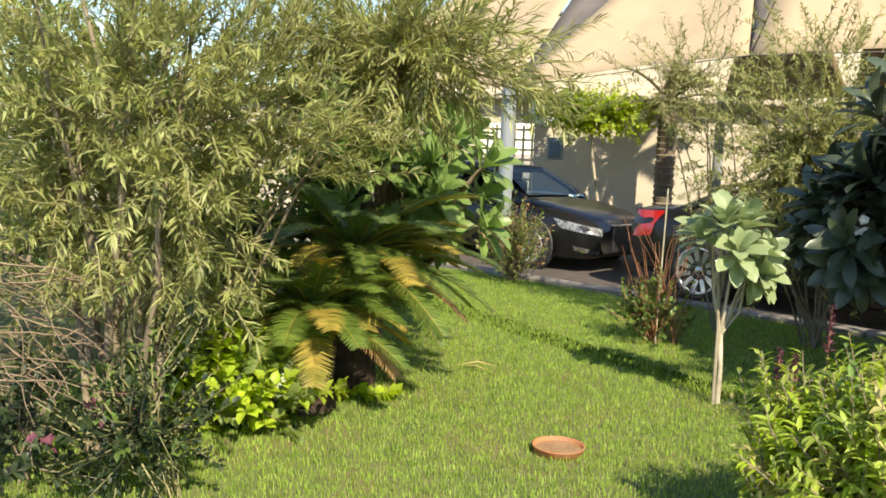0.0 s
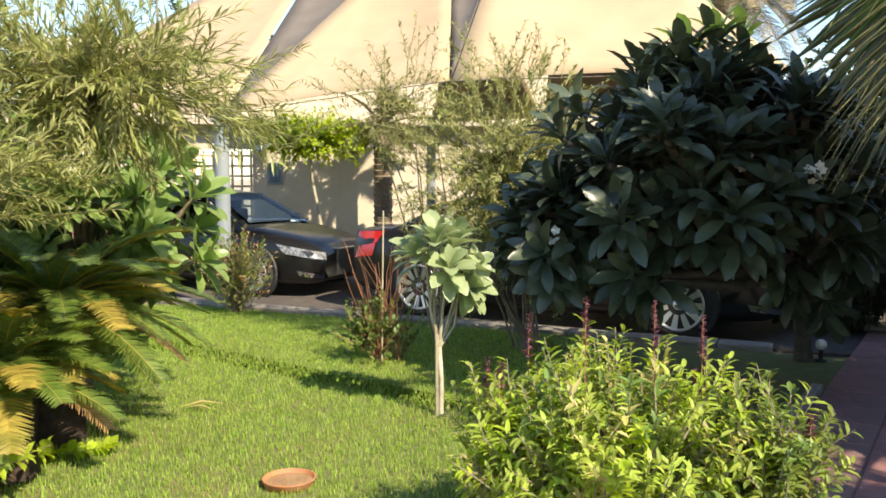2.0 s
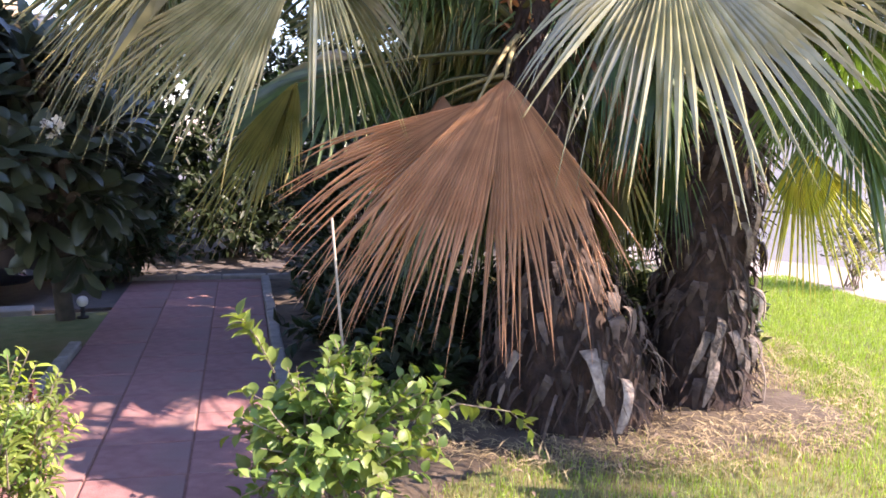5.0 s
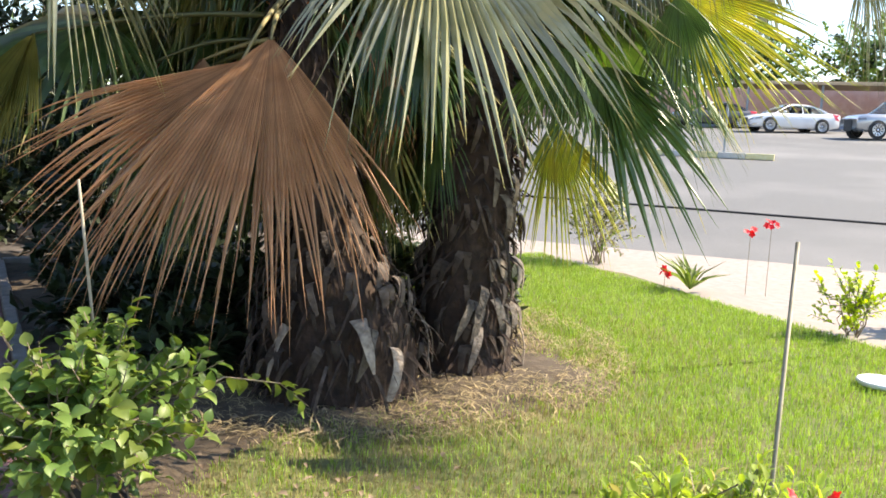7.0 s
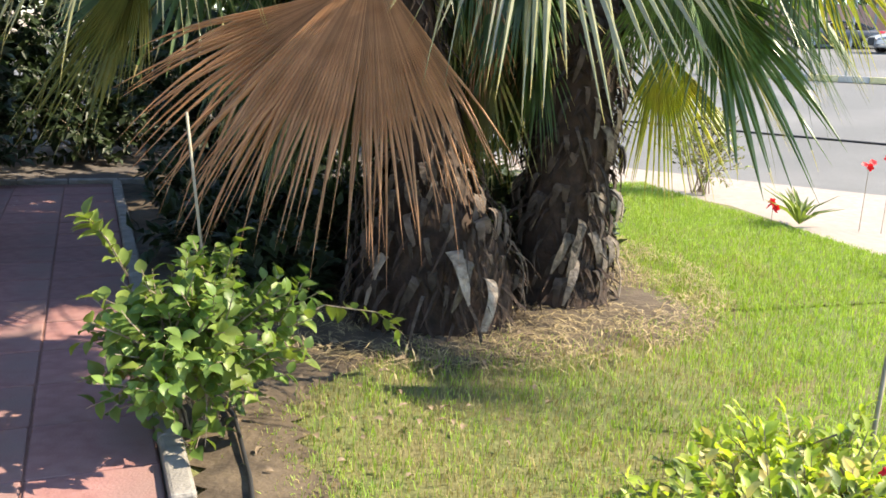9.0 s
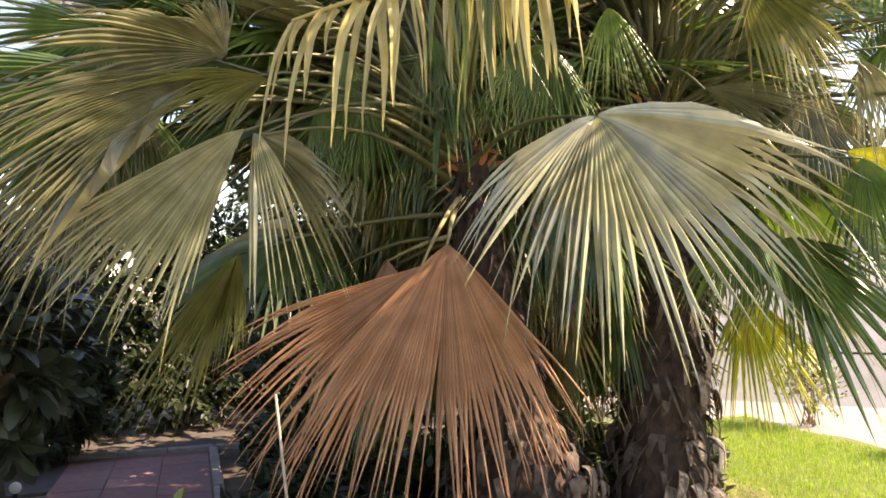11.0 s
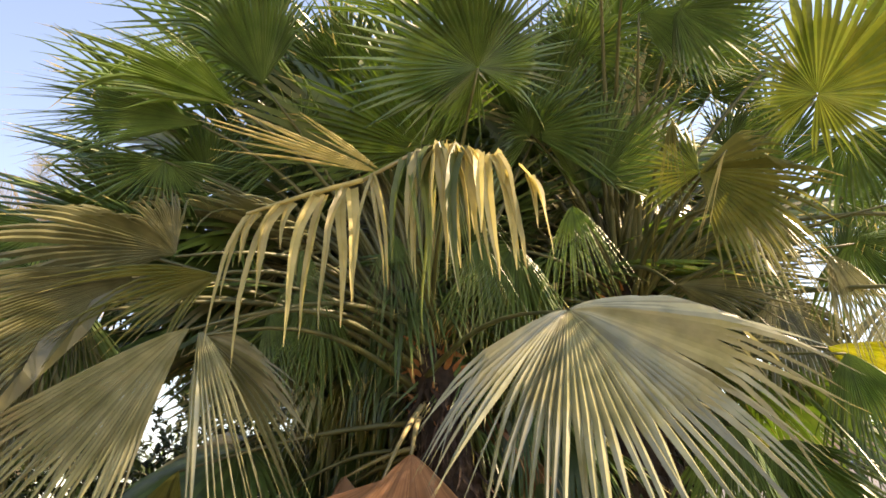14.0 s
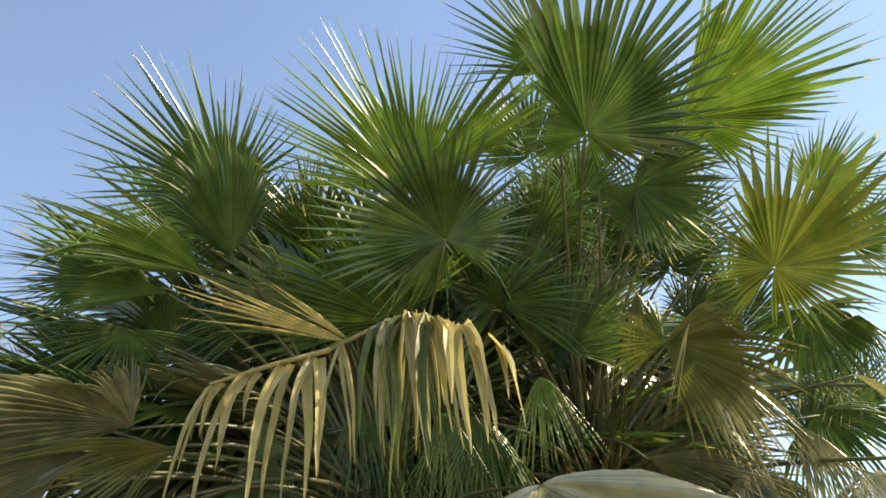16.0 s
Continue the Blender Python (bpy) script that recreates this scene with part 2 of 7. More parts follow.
def part(name, me, parent, label=""):
    ob = new(name, me)
    ob.parent = parent
    if label:
        ob["label"] = label
    return ob


def thing(name, label, category, at=(0, 0, 0), rz=0.0, group="", kind=""):
    ob = new(name)
    ob.empty_display_size = 0.1
    ob.matrix_basis = pose(*at, 0, 0, rz)
    return tagged(ob, label, category, group, kind)


def structure(name, me, label, category):
    return tagged(new(name, me), label, category, kind="structure")


def box_bm(x0, y0, z0, x1, y1, z1, bevel=0.0, bm=None):
    bm = bm or bmesh.new()
    r = bmesh.ops.create_cube(bm, size=1.0, matrix=Matrix.Translation(((x0 + x1) / 2, (y0 + y1) / 2, (z0 + z1) / 2)) @ Matrix.Diagonal((x1 - x0, y1 - y0, z1 - z0, 1)))
    if bevel:
        es = {e for v in r["verts"] for e in v.link_edges}
        bmesh.ops.bevel(bm, geom=list(es), offset=bevel, segments=2, affect="EDGES", profile=0.5)
    return bm


def lathe(profile, n=32, close=False):
    """Verts and faces of a profile of (radius, z) turned about z."""
    v, f = [], []
    for r, z in profile:
        for i in range(n):
            a = 2 * math.pi * i / n
            v.append((r * math.cos(a), r * math.sin(a), z))
    k = len(profile)
    for j in range(k - 1 + (1 if close else 0)):
        j2 = (j + 1) % k
        for i in range(n):
            i2 = (i + 1) % n
            f.append((j * n + i, j * n + i2, j2 * n + i2, j2 * n + i))
    return v, f


def tubes(polys, sides=6):
    """Verts and faces of tapered tubes; each one is a list of (point, radius)."""
    v, f = [], []
    for poly in polys:
        base = len(v)
        for k, (p, r) in enumerate(poly):
            a = Vector(poly[max(k - 1, 0)][0])
            b = Vector(poly[min(k + 1, len(poly) - 1)][0])
            d = (b - a)
            d = d.normalized() if d.length > 1e-6 else Vector((0, 0, 1))
            s = d.cross(Vector((0.31, 0.17, 0.93))).normalized()
            u = s.cross(d)
            p = Vector(p)
            for i in range(sides):
                t = 2 * math.pi * i / sides
                v.append(p + (s * math.cos(t) + u * math.sin(t)) * r)
        for k in range(len(poly) - 1):
            for i in range(sides):
                i2 = (i + 1) % sides
                f.append((base + k * sides + i, base + k * sides + i2, base + (k + 1) * sides + i2, base + (k + 1) * sides + i))
        f.append(tuple(base + (len(poly) - 1) * sides + i for i in range(sides)))
    return v, f


# leaf shapes: rings of (along, half width, lift), each with a mid rib, folded a little
SHAPES = {
    "lance": [(0, 0.08, 0), (0.5, 0.5, 0.03), (1, 0.02, -0.06)],
    "ovate": [(0, 0.06, 0), (0.3, 0.48, 0.03), (0.7, 0.40, 0.02), (1, 0.02, -0.08)],
    "ovate_fine": [(0, 0.05, 0), (0.12, 0.28, 0.02), (0.32, 0.48, 0.03), (0.58, 0.43, 0.03), (0.82, 0.22, -0.01), (1, 0.01, -0.10)],
    "ovate_plain": [(0, 0.06, 0), (0.45, 0.5, 0.04), (1, 0.03, -0.06)],
    "paddle": [(0, 0.07, 0), (0.2, 0.14, 0.03), (0.45, 0.36, 0.05), (0.72, 0.5, 0.03), (0.9, 0.36, -0.02), (1, 0.05, -0.06)],
    "blade": [(0, 0.5, 0), (0.5, 0.4, 0.02), (1, 0.03, -0.08)],
    "petal": [(0, 0.1, 0), (0.6, 0.5, 0.1), (1, 0.25, 0.05)],
}


def leaves(name, places, shape, mat, fold=0.18, curl=0.0):
    """One mesh of many leaves; places: rows of point, direction, normal, length, width."""
    rings = SHAPES[shape]
    if not places:
        places = [((0, 0, -5), (1, 0, 0), (0, 0, 1), 0.01, 0.01)]
    pos = np.array([p[0] for p in places], float)
    d = np.array([p[1] for p in places], float)
    nr = np.array([p[2] for p in places], float)
    ln = np.array([p[3] for p in places], float)[:, None]
    wd = np.array([p[4] for p in places], float)[:, None]
    d /= np.linalg.norm(d, axis=1, keepdims=True) + 1e-9
    s = np.cross(d, nr)
    s /= np.linalg.norm(s, axis=1, keepdims=True) + 1e-9
    nr = np.cross(s, d)
    cols = []
    for u, h, w in rings:
        c = pos + d * ln * u + nr * ln * (w - curl * u * u)
        lift = nr * wd * fold * h * 2
        cols += [c - s * wd * h + lift, c, c + s * wd * h + lift]
    allv = np.stack(cols, axis=1)
    k = allv.shape[1]
    faces1 = []
    for r in range(len(rings) - 1):
        b = r * 3
        faces1 += [(b, b + 1, b + 4, b + 3), (b + 1, b + 2, b + 5, b + 4)]
    fa = np.array(faces1)[None] + (np.arange(len(places)) * k)[:, None, None]
    return mesh_of(name, allv.reshape(-1, 3).tolist(), fa.reshape(-1, 4).tolist(), mat, True)


def rand_dir(rng, up=0.0):
    while True:
        v = Vector((rng.uniform(-1, 1), rng.uniform(-1, 1), rng.uniform(-1, 1)))
        if 0.1 < v.length < 1:
            v = v.normalized()
            v.z += up
            return v.normalized()


def bend(rng, p, d, length, steps, droop, wob, r0, r1):
    """A branch: points with radii, bending down by droop (up: minus) with a random wobble."""
    pts, d = [(Vector(p), r0)], Vector(d).normalized()
    for k in range(steps):
        d = (d + Vector((rng.uniform(-wob, wob), rng.uniform(-wob, wob), rng.uniform(-wob, wob) - droop))).normalized()
        pts.append((pts[-1][0] + d * (length / steps), r0 + (r1 - r0) * (k + 1) / steps))
    return pts


def along(poly, t):
    x = t * (len(poly) - 1)
    i = min(int(x), len(poly) - 2)
    a, b = poly[i][0], poly[i + 1][0]
    return a.lerp(b, x - i), (b - a).normalized()


def spray(rng, poly, n, length, width, angle, start=0.1, nup=0.7):
    """Leaves set round a twig."""
    rows = []
    for k in range(n):
        p, d = along(poly, start + (1 - start) * (k + rng.random() * 0.5) / n)
        o = rand_dir(rng)
        o = (o - d * o.dot(d)).normalized()
        ld = (d * math.cos(angle) + o * math.sin(angle)).normalized()
        nn = (Vector((0, 0, 1)) * nup + rand_dir(rng) * (1 - nup) + d * 0.3)
        s = rng.uniform(0.65, 1.15)
        rows.append((p, ld, nn, length * s, width * s))
    return rows


def place_in(rng, c, r, low=0.0, high=1.0):
    d = rand_dir(rng)
    k = rng.uniform(low, high) ** (1 / 3) if low == 0 else rng.uniform(low, high)
    return Vector((c[0] + d.x * r[0] * k, c[1] + d.y * r[1] * k, c[2] + d.z * r[2] * k)), d


def wpart(name, me, parent, label=""):
    """A part whose mesh is in world metres."""
    ob = part(name, me, parent, label)
    ob.matrix_parent_inverse = parent.matrix_basis.inverted()
    return ob


# ---- ground ----
# garden kerb line, drive beyond it; path direction and its cross direction
KERB_A, KERB_D = Vector((-1.2, 10.55)), Vector((0.866, -0.5))
KERB_N = Vector((0.5, 0.866))
PATH_U, PATH_N = Vector((0.618, 0.787)), Vector((0.787, -0.618))


def hill(x, y):
    """The street climbs gently away from the garden."""
    return 0.0 if x < 13.5 else 0.072 * (min(x, 75) - 13.5)


def sheet(name, poly, z, mat, label, category, res=0.0, drop=0.03):
    """A flat slab over a polygon, with a little thickness."""
    bm = bmesh.new()
    top = [bm.verts.new((x, y, z + hill(x, y))) for x, y in poly]
    bm.faces.new(top)
    r = bmesh.ops.extrude_face_region(bm, geom=bm.faces[:])
    for v in r["geom"]:
        if isinstance(v, bmesh.types.BMVert):
            v.co.z -= drop
    return structure(name, bm_mesh(name, bm, mat), label, category)


# one sheet of bare ground out to the horizon
gx = [-900, -300, -80, -30, -12, 0, 6, 13.5, 20, 30, 45, 60, 75, 150, 400, 900]
gy = [-900, -300, -80, -30, -12, 0, 8, 20, 40, 80, 200, 500, 900]
gv = [(x, y, hill(x, y) - 0.06) for x in gx for y in gy]
gf = [(i * len(gy) + j, (i + 1) * len(gy) + j, (i + 1) * len(gy) + j + 1, i * len(gy) + j + 1) for i in range(len(gx) - 1) for j in range(len(gy) - 1)]
structure("ground", mesh_of("ground", gv, gf, M["sand"]), "bare sandy ground around the garden", "ground")


def kpt(s, n):
    p = KERB_A + KERB_D * s + KERB_N * n
    return (p.x, p.y)


def ppt(u, n):
    p = PATH_U * u + PATH_N * n
    return (p.x, p.y)


# lawn: soil-coloured thatch under the grass blades
lawn_poly = [(-9, 16), (-9, -3), (1.0, -4), (6.2, -4.0), (8.27, -1.0), (9.38, 0.19), (10.94, 1.59), (11.6, 3.2), (11.8, 7.0), (8.5, 10.0), kpt(7.2, -0.02), kpt(0, -0.02), kpt(-9, -0.02)]
sheet("lawn_ground", lawn_poly, -0.005, M["thatch"], "thatch and soil under the lawn", "lawn ground")
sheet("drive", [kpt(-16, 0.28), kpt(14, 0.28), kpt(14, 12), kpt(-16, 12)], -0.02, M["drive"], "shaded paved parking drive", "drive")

# soil bed round the palms
bed = []
for k in range(40):
    a = 2 * math.pi * k / 40
    r = 1 + 0.12 * math.sin(3 * a + 0.5) + 0.07 * math.sin(7 * a)
    bed.append((6.0 + 1.95 * r * math.cos(a), 2.75 + 1.75 * r * math.sin(a)))


def inside(x, y, poly):
    c, j = False, len(poly) - 1
    for i in range(len(poly)):
        if (poly[i][1] > y) != (poly[j][1] > y) and x < (poly[j][0] - poly[i][0]) * (y - poly[i][1]) / (poly[j][1] - poly[i][1]) + poly[i][0]:
            c = not c
        j = i
    return c


bv, bf = [], []
res = 0.12
cells = {}
for i in range(int(9 / res)):
    for j in range(int(9 / res)):
        x, y = 2.0 + i * res, 0.0 + j * res
        if inside(x + res / 2, y + res / 2, bed) or (1.07 < x * 0.787 - y * 0.618 < 1.55 and 0.8 < y < 8.0) or (x > 3.4 and y > 2.0 and 1.0 < x * 0.787 - y * 0.618 < 2.4 and y < 7):
            idx = []
            for dx, dy in ((0, 0), (1, 0), (1, 1), (0, 1)):
                key = (i + dx, j + dy)
                if key not in cells:
                    px, py = 2.0 + key[0] * res, key[1] * res
                    cells[key] = len(bv)
                    rim = min(1.0, sum(1 for q in range(12) if inside(px + 0.22 * math.cos(q * 0.5236), py + 0.22 * math.sin(q * 0.5236), bed) or 1.0 < (px + 0.22 * math.cos(q * 0.5236)) * 0.787 - (py + 0.22 * math.sin(q * 0.5236)) * 0.618 < (2.4 if px > 3.5 and py > 2.1 else 1.5)) / 11)
                    bv.append((px, py, -0.022 * (1 - rim) + (0.004 + 0.02 * rim) * (0.3 + noise.noise((px * 1.9, py * 1.9, 1))) + 0.030 * rim * (noise.noise((px * 1.3, py * 1.3, 0.2)) + 0.5) + 0.016 * noise.noise((px * 6, py * 6, 3))))
                idx.append(cells[key])
            bf.append(tuple(idx))
structure("palm_bed", mesh_of("palm_bed", bv, bf, M["soil"], True), "dry brown soil bed under the palms", "soil bed")

# street side
sheet("pavement", [(6.2, -4.2), (8.27, -1.02), (9.38, 0.17), (10.94, 1.57), (11.62, 3.2), (11.8, 7), (13.4, 9), (13.45, -1.2), (11.0, -6)], -0.012, M["pave"], "pale sandy paved footway beside the road", "pavement")
ry = [-60, -20, -8, 0, 8, 20, 45]
rx = [11.2, 13.5, 16, 20, 25, 30, 36, 44, 52, 60]
rv = [(max(x, 13.45 if y > -1.2 else 13.45 + (y + 1.2) * 0.5), y, hill(x, y) - 0.03) for x in rx for y in ry]
rf = [(i * len(ry) + j, (i + 1) * len(ry) + j, (i + 1) * len(ry) + j + 1, i * len(ry) + j + 1) for i in range(len(rx) - 1) for j in range(len(ry) - 1)]
structure("road", mesh_of("road", rv, rf, M["asphalt"]), "grey asphalt street climbing away in sun", "road")

# ---- walls behind the drive ----
WALL_Y = 18.5
bm = bmesh.new()
box_bm(-14, WALL_Y, -0.1, -3.05, WALL_Y + 0.25, 2.75, 0, bm)
box_bm(-1.75, WALL_Y, -0.1, 10.5, WALL_Y + 0.25, 2.75, 0, bm)
box_bm(-3.05, WALL_Y, 2.25, -1.75, WALL_Y + 0.25, 2.75, 0, bm)
structure("wall_north", bm_mesh("wall_north", bm, M["wall"]), "cream rendered garden wall behind the parked cars", "wall")
bm = bmesh.new()
box_bm(-14, WALL_Y - 0.35, 2.75, 10.5, WALL_Y + 0.4, 2.9, 0.02, bm)
structure("trim", bm_mesh("trim", bm, M["wall"]), "cream flat coping along the wall top", "trim")
bm = bmesh.new()
box_bm(-6.5, WALL_Y + 0.3, 2.7, 9.0, WALL_Y + 7, 4.6, 0.02, bm)
structure("house_wall", bm_mesh("house_wall", bm, M["wall"]), "cream rendered house behind the wall", "house wall")
gate = thing("garden_gate", "yellow painted lattice gate in the cream wall", "gate", (-2.4, WALL_Y + 0.1, 0.0))
for k in range(7):
    part("slat", bm_mesh("slat", box_bm(-0.62 + 0.2 * k, -0.02, 0, -0.57 + 0.2 * k, 0.02, 2.2, 0.004), M["lattice"]), gate)
for k in range(10):
    part("rail", bm_mesh("rail", box_bm(-0.64, 0.021, 0.1 + 0.22 * k, 0.64, 0.05, 0.15 + 0.22 * k, 0.004), M["lattice"]), gate)
pl = thing("wall_plaque", "small blue framed plaque on the cream wall", "plaque", (-1.27, WALL_Y - 0.02, 1.72))
part("frame", bm_mesh("frame", box_bm(-0.17, -0.02, -0.24, 0.17, 0.018, 0.24, 0.01), M["steel"]), pl)
part("panel", bm_mesh("panel", box_bm(-0.12, -0.03, -0.19, 0.12, -0.021, 0.19, 0.003), M["plaque"]), pl)

dish_sat = thing("satellite_dish", "small white satellite dish on the cream wall", "dish", (-1.6, WALL_Y - 0.1, 2.45))
v, f = lathe([(0.0, 0.0), (0.12, 0.012), (0.22, 0.045), (0.30, 0.085), (0.305, 0.09), (0.22, 0.052), (0.12, 0.02), (0.0, 0.008)], 28)
bowl = part("reflector", mesh_of("reflector", v, f, M["pot"], True), dish_sat)
bowl.matrix_basis = pose(0, -0.12, 0, 78, 0, 20)
v, f = tubes([[(Vector((0, 0.1, -0.25)), 0.02), (Vector((0, -0.03, -0.05)), 0.02), (Vector((0, -0.12, 0)), 0.018)], [(Vector((0, -0.12, -0.2)), 0.008), (Vector((0.02, -0.45, -0.02)), 0.008)]], 6)
part("arm", mesh_of("arm", v, f, M["steel"], True), dish_sat)

# ---- shade sails over the drive ----
canopy = thing("shade_canopy", "beige tensioned cloth shade canopy on grey steel poles", "canopy", (-1.25, 10.6, 0))
P_POLE, P_NOTCH, P_RIGHT = Vector((-1.15, 10.55, 2.42)), Vector((1.55, 9.55, 2.74)), Vector((5.35, 8.95, 2.84))


def sail(a, b, c, sag, n=14, edge=0.25):
    """A triangular cloth between three corners, its edges drawn in and its middle sagging."""
    v, ids = [], {}
    nrm = (b - a).cross(c - a).normalized()
    if nrm.z < 0:
        nrm = -nrm
    mid = (a + b + c) / 3
    for i in range(n + 1):
        for j in range(n + 1 - i):
            k = n - i - j
            u, w, t = i / n, j / n, k / n
            p = a * u + b * w + c * t
            pull = 4 * u * w * (1 - t) ** 6
            p = p + (mid - p) * edge * 0.55 * pull - nrm * sag * 27 * u * w * t
            ids[i, j] = len(v)
            v.append(p)
    f = []
    for i in range(n):
        for j in range(n - i):
            f.append((ids[i, j], ids[i + 1, j], ids[i, j + 1]))
            if j < n - i - 1:
                f.append((ids[i + 1, j], ids[i + 1, j + 1], ids[i, j + 1]))
    return v, f


def cloth(name, a, b, c, sag, edge=0.25, mat="sail"):
    v, f = sail(Vector(a), Vector(b), Vector(c), sag, edge=edge)
    me = mesh_of(name, v, f, M[mat], True)
    ob = wpart(name, me, canopy)
    md = ob.modifiers.new("thick", "SOLIDIFY")
    md.thickness = 0.006
    return ob


APEX_A, APEX_B, APEX_C = Vector((0.3, 15.7, 6.3)), Vector((1.97, 12.84, 5.8)), Vector((2.95, 11.85, 6.1))
cloth("sail", P_POLE, P_NOTCH, APEX_B, 0.12, 0.10)
cloth("sail", P_NOTCH + Vector((0.03, 0, 0)), P_RIGHT, APEX_C, 0.10, 0.08)
cloth("sail", (-4.9, 12.6, 2.45), P_POLE + Vector((-0.03, 0.02, 0)), APEX_A, 0.12, 0.14)
# valley strips darkened for shade between the bright panels; far slopes seen from beneath
cloth("valley_shade", P_POLE + Vector((0, 0.04, -0.01)), APEX_B + Vector((0, 0.1, 0)), APEX_A + Vector((0, 0, -0.05)), 0.25, 0.0, "sail_dark")
cloth("valley_shade", P_NOTCH + Vector((0.01, 0.04, -0.01)), APEX_C + Vector((0, 0.1, 0)), APEX_B + Vector((0, 0.1, 0)), 0.15, 0.0, "sail_dark")
cloth("sail", APEX_B + Vector((0, 0.15, 0)), (1.95, 16.4, 2.7), (3.9, 15.4, 2.75), 0.1)
cloth("sail", APEX_C + Vector((0, 0.15, 0)), (3.95, 15.35, 2.78), (7.7, 13.7, 2.8), 0.1)
cloth("sail", P_RIGHT + Vector((0.03, 0.03, 0)), (7.7, 13.65, 2.78), APEX_C + Vector((0.02, 0.05, 0)), 0.1)
for px_, py_, h in ((-1.18, 10.62, 2.5), (5.45, 9.05, 2.9), (7.75, 13.75, 2.85), (1.95, 16.48, 2.8), (3.95, 15.45, 2.8)):
    v, f = lathe([(0.0, 0.0), (0.16, 0.0), (0.16, 0.012), (0.092, 0.014), (0.092, h), (0.10, h + 0.002), (0.10, h + 0.03), (0.0, h + 0.04)], 24)
    ob = part("pole", mesh_of("pole", v, f, M["steel"]), canopy, "grey painted steel pole")
    ob.location = (px_ + 1.25, py_ - 10.6, -0.02)
    br = part("bracket", bm_mesh("bracket", box_bm(-0.13, -0.13, h - 0.16, 0.13, 0.13, h - 0.13, 0.01), M["steel"]), ob)
    bo = part("bolt", bm_mesh("bolt", box_bm(-0.03, -0.16, h - 0.22, 0.03, -0.09, h - 0.06, 0.01), M["steel"]), ob)
v, f = tubes([[(P_POLE, 0.006), (P_NOTCH, 0.006), (P_RIGHT, 0.006)]], 6)
wpart("cable", mesh_of("cable", v, f, M["sail_dark"]), canopy)


# ---- cars ----
def loft(stations, name, mat):
    """A car shell lofted through cross-sections: x, list of (half width, height)."""
    v, f, k = [], [], None
    for x, pts in stations:
        full = [(-w, z) for w, z in reversed(pts)] + [(w, z) for w, z in pts]
        k = len(full)
        v += [(x, w, z) for w, z in full]
    for i in range(len(stations) - 1):
        for j in range(k - 1):
            f.append((i * k + j, i * k + j + 1, (i + 1) * k + j + 1, (i + 1) * k + j))
        f.append((i * k + k - 1, i * k, (i + 1) * k, (i + 1) * k + k - 1))
    f.append(tuple(range(k)))
    f.append(tuple((len(stations) - 1) * k + j for j in reversed(range(k))))
    me = mesh_of(name, v, f, mat, True)
    return me


def wheel_part(car, x, y, r, rim, spokes, side, wide=0.21):
    v, f = lathe([(rim, -wide / 2), (rim + 0.02, -wide / 2 - 0.006), (r - 0.03, -wide / 2 - 0.004), (r, -wide / 2 + 0.035), (r, wide / 2 - 0.035), (r - 0.03, wide / 2 + 0.004), (rim + 0.02, wide / 2 + 0.006), (rim, wide / 2)], 36, True)
    w = part("wheel", mesh_of("wheel", v, f, M["tyre"], True), car)
    w.matrix_basis = pose(x, y, r, -90 * side, 0, 0)
    v, f = lathe([(rim + 0.002, wide / 2 - 0.02), (rim + 0.002, wide / 2 + 0.008), (rim - 0.022, wide / 2 + 0.008), (rim - 0.03, wide / 2 - 0.05), (rim - 0.03, -wide / 2)], 36)
    rimo = part("rim", mesh_of("rim", v, f, M["alloy"], True), w)
    v, f = lathe([(0.0, 0.0), (rim - 0.03, 0.0)], 24)
    part("brake_disc", mesh_of("brake_disc", v, f, M["plastic_black"]), w)
    sp = bmesh.new()
    for i in range(spokes):
        a = 2 * math.pi * i / spokes
        wd = 0.55 * math.pi * rim / spokes
        q = [(0.05, -wd * 0.45, 0.045), (0.05, wd * 0.45, 0.045), (rim - 0.02, wd * 0.75, 0.085), (rim - 0.02, -wd * 0.75, 0.085)]
        c, s = math.cos(a), math.sin(a)
        top = [sp.verts.new((qx * c - qy * s, qx * s + qy * c, qz + 0.022)) for qx, qy, qz in q]
        bot = [sp.verts.new((qx * c - qy * s, qx * s + qy * c, qz - 0.02)) for qx, qy, qz in q]
        sp.faces.new(top)
        for j in range(4):
            sp.faces.new((top[j], bot[j], bot[(j + 1) % 4], top[(j + 1) % 4]))
    part("spokes", bm_mesh("spokes", sp, M["alloy"]), w)
    v, f = lathe([(0.0, 0.085), (0.06, 0.08), (0.065, 0.03)], 20)
    part("hub_cap", mesh_of("hub_cap", v, f, M["chrome"], True), w)
    return w


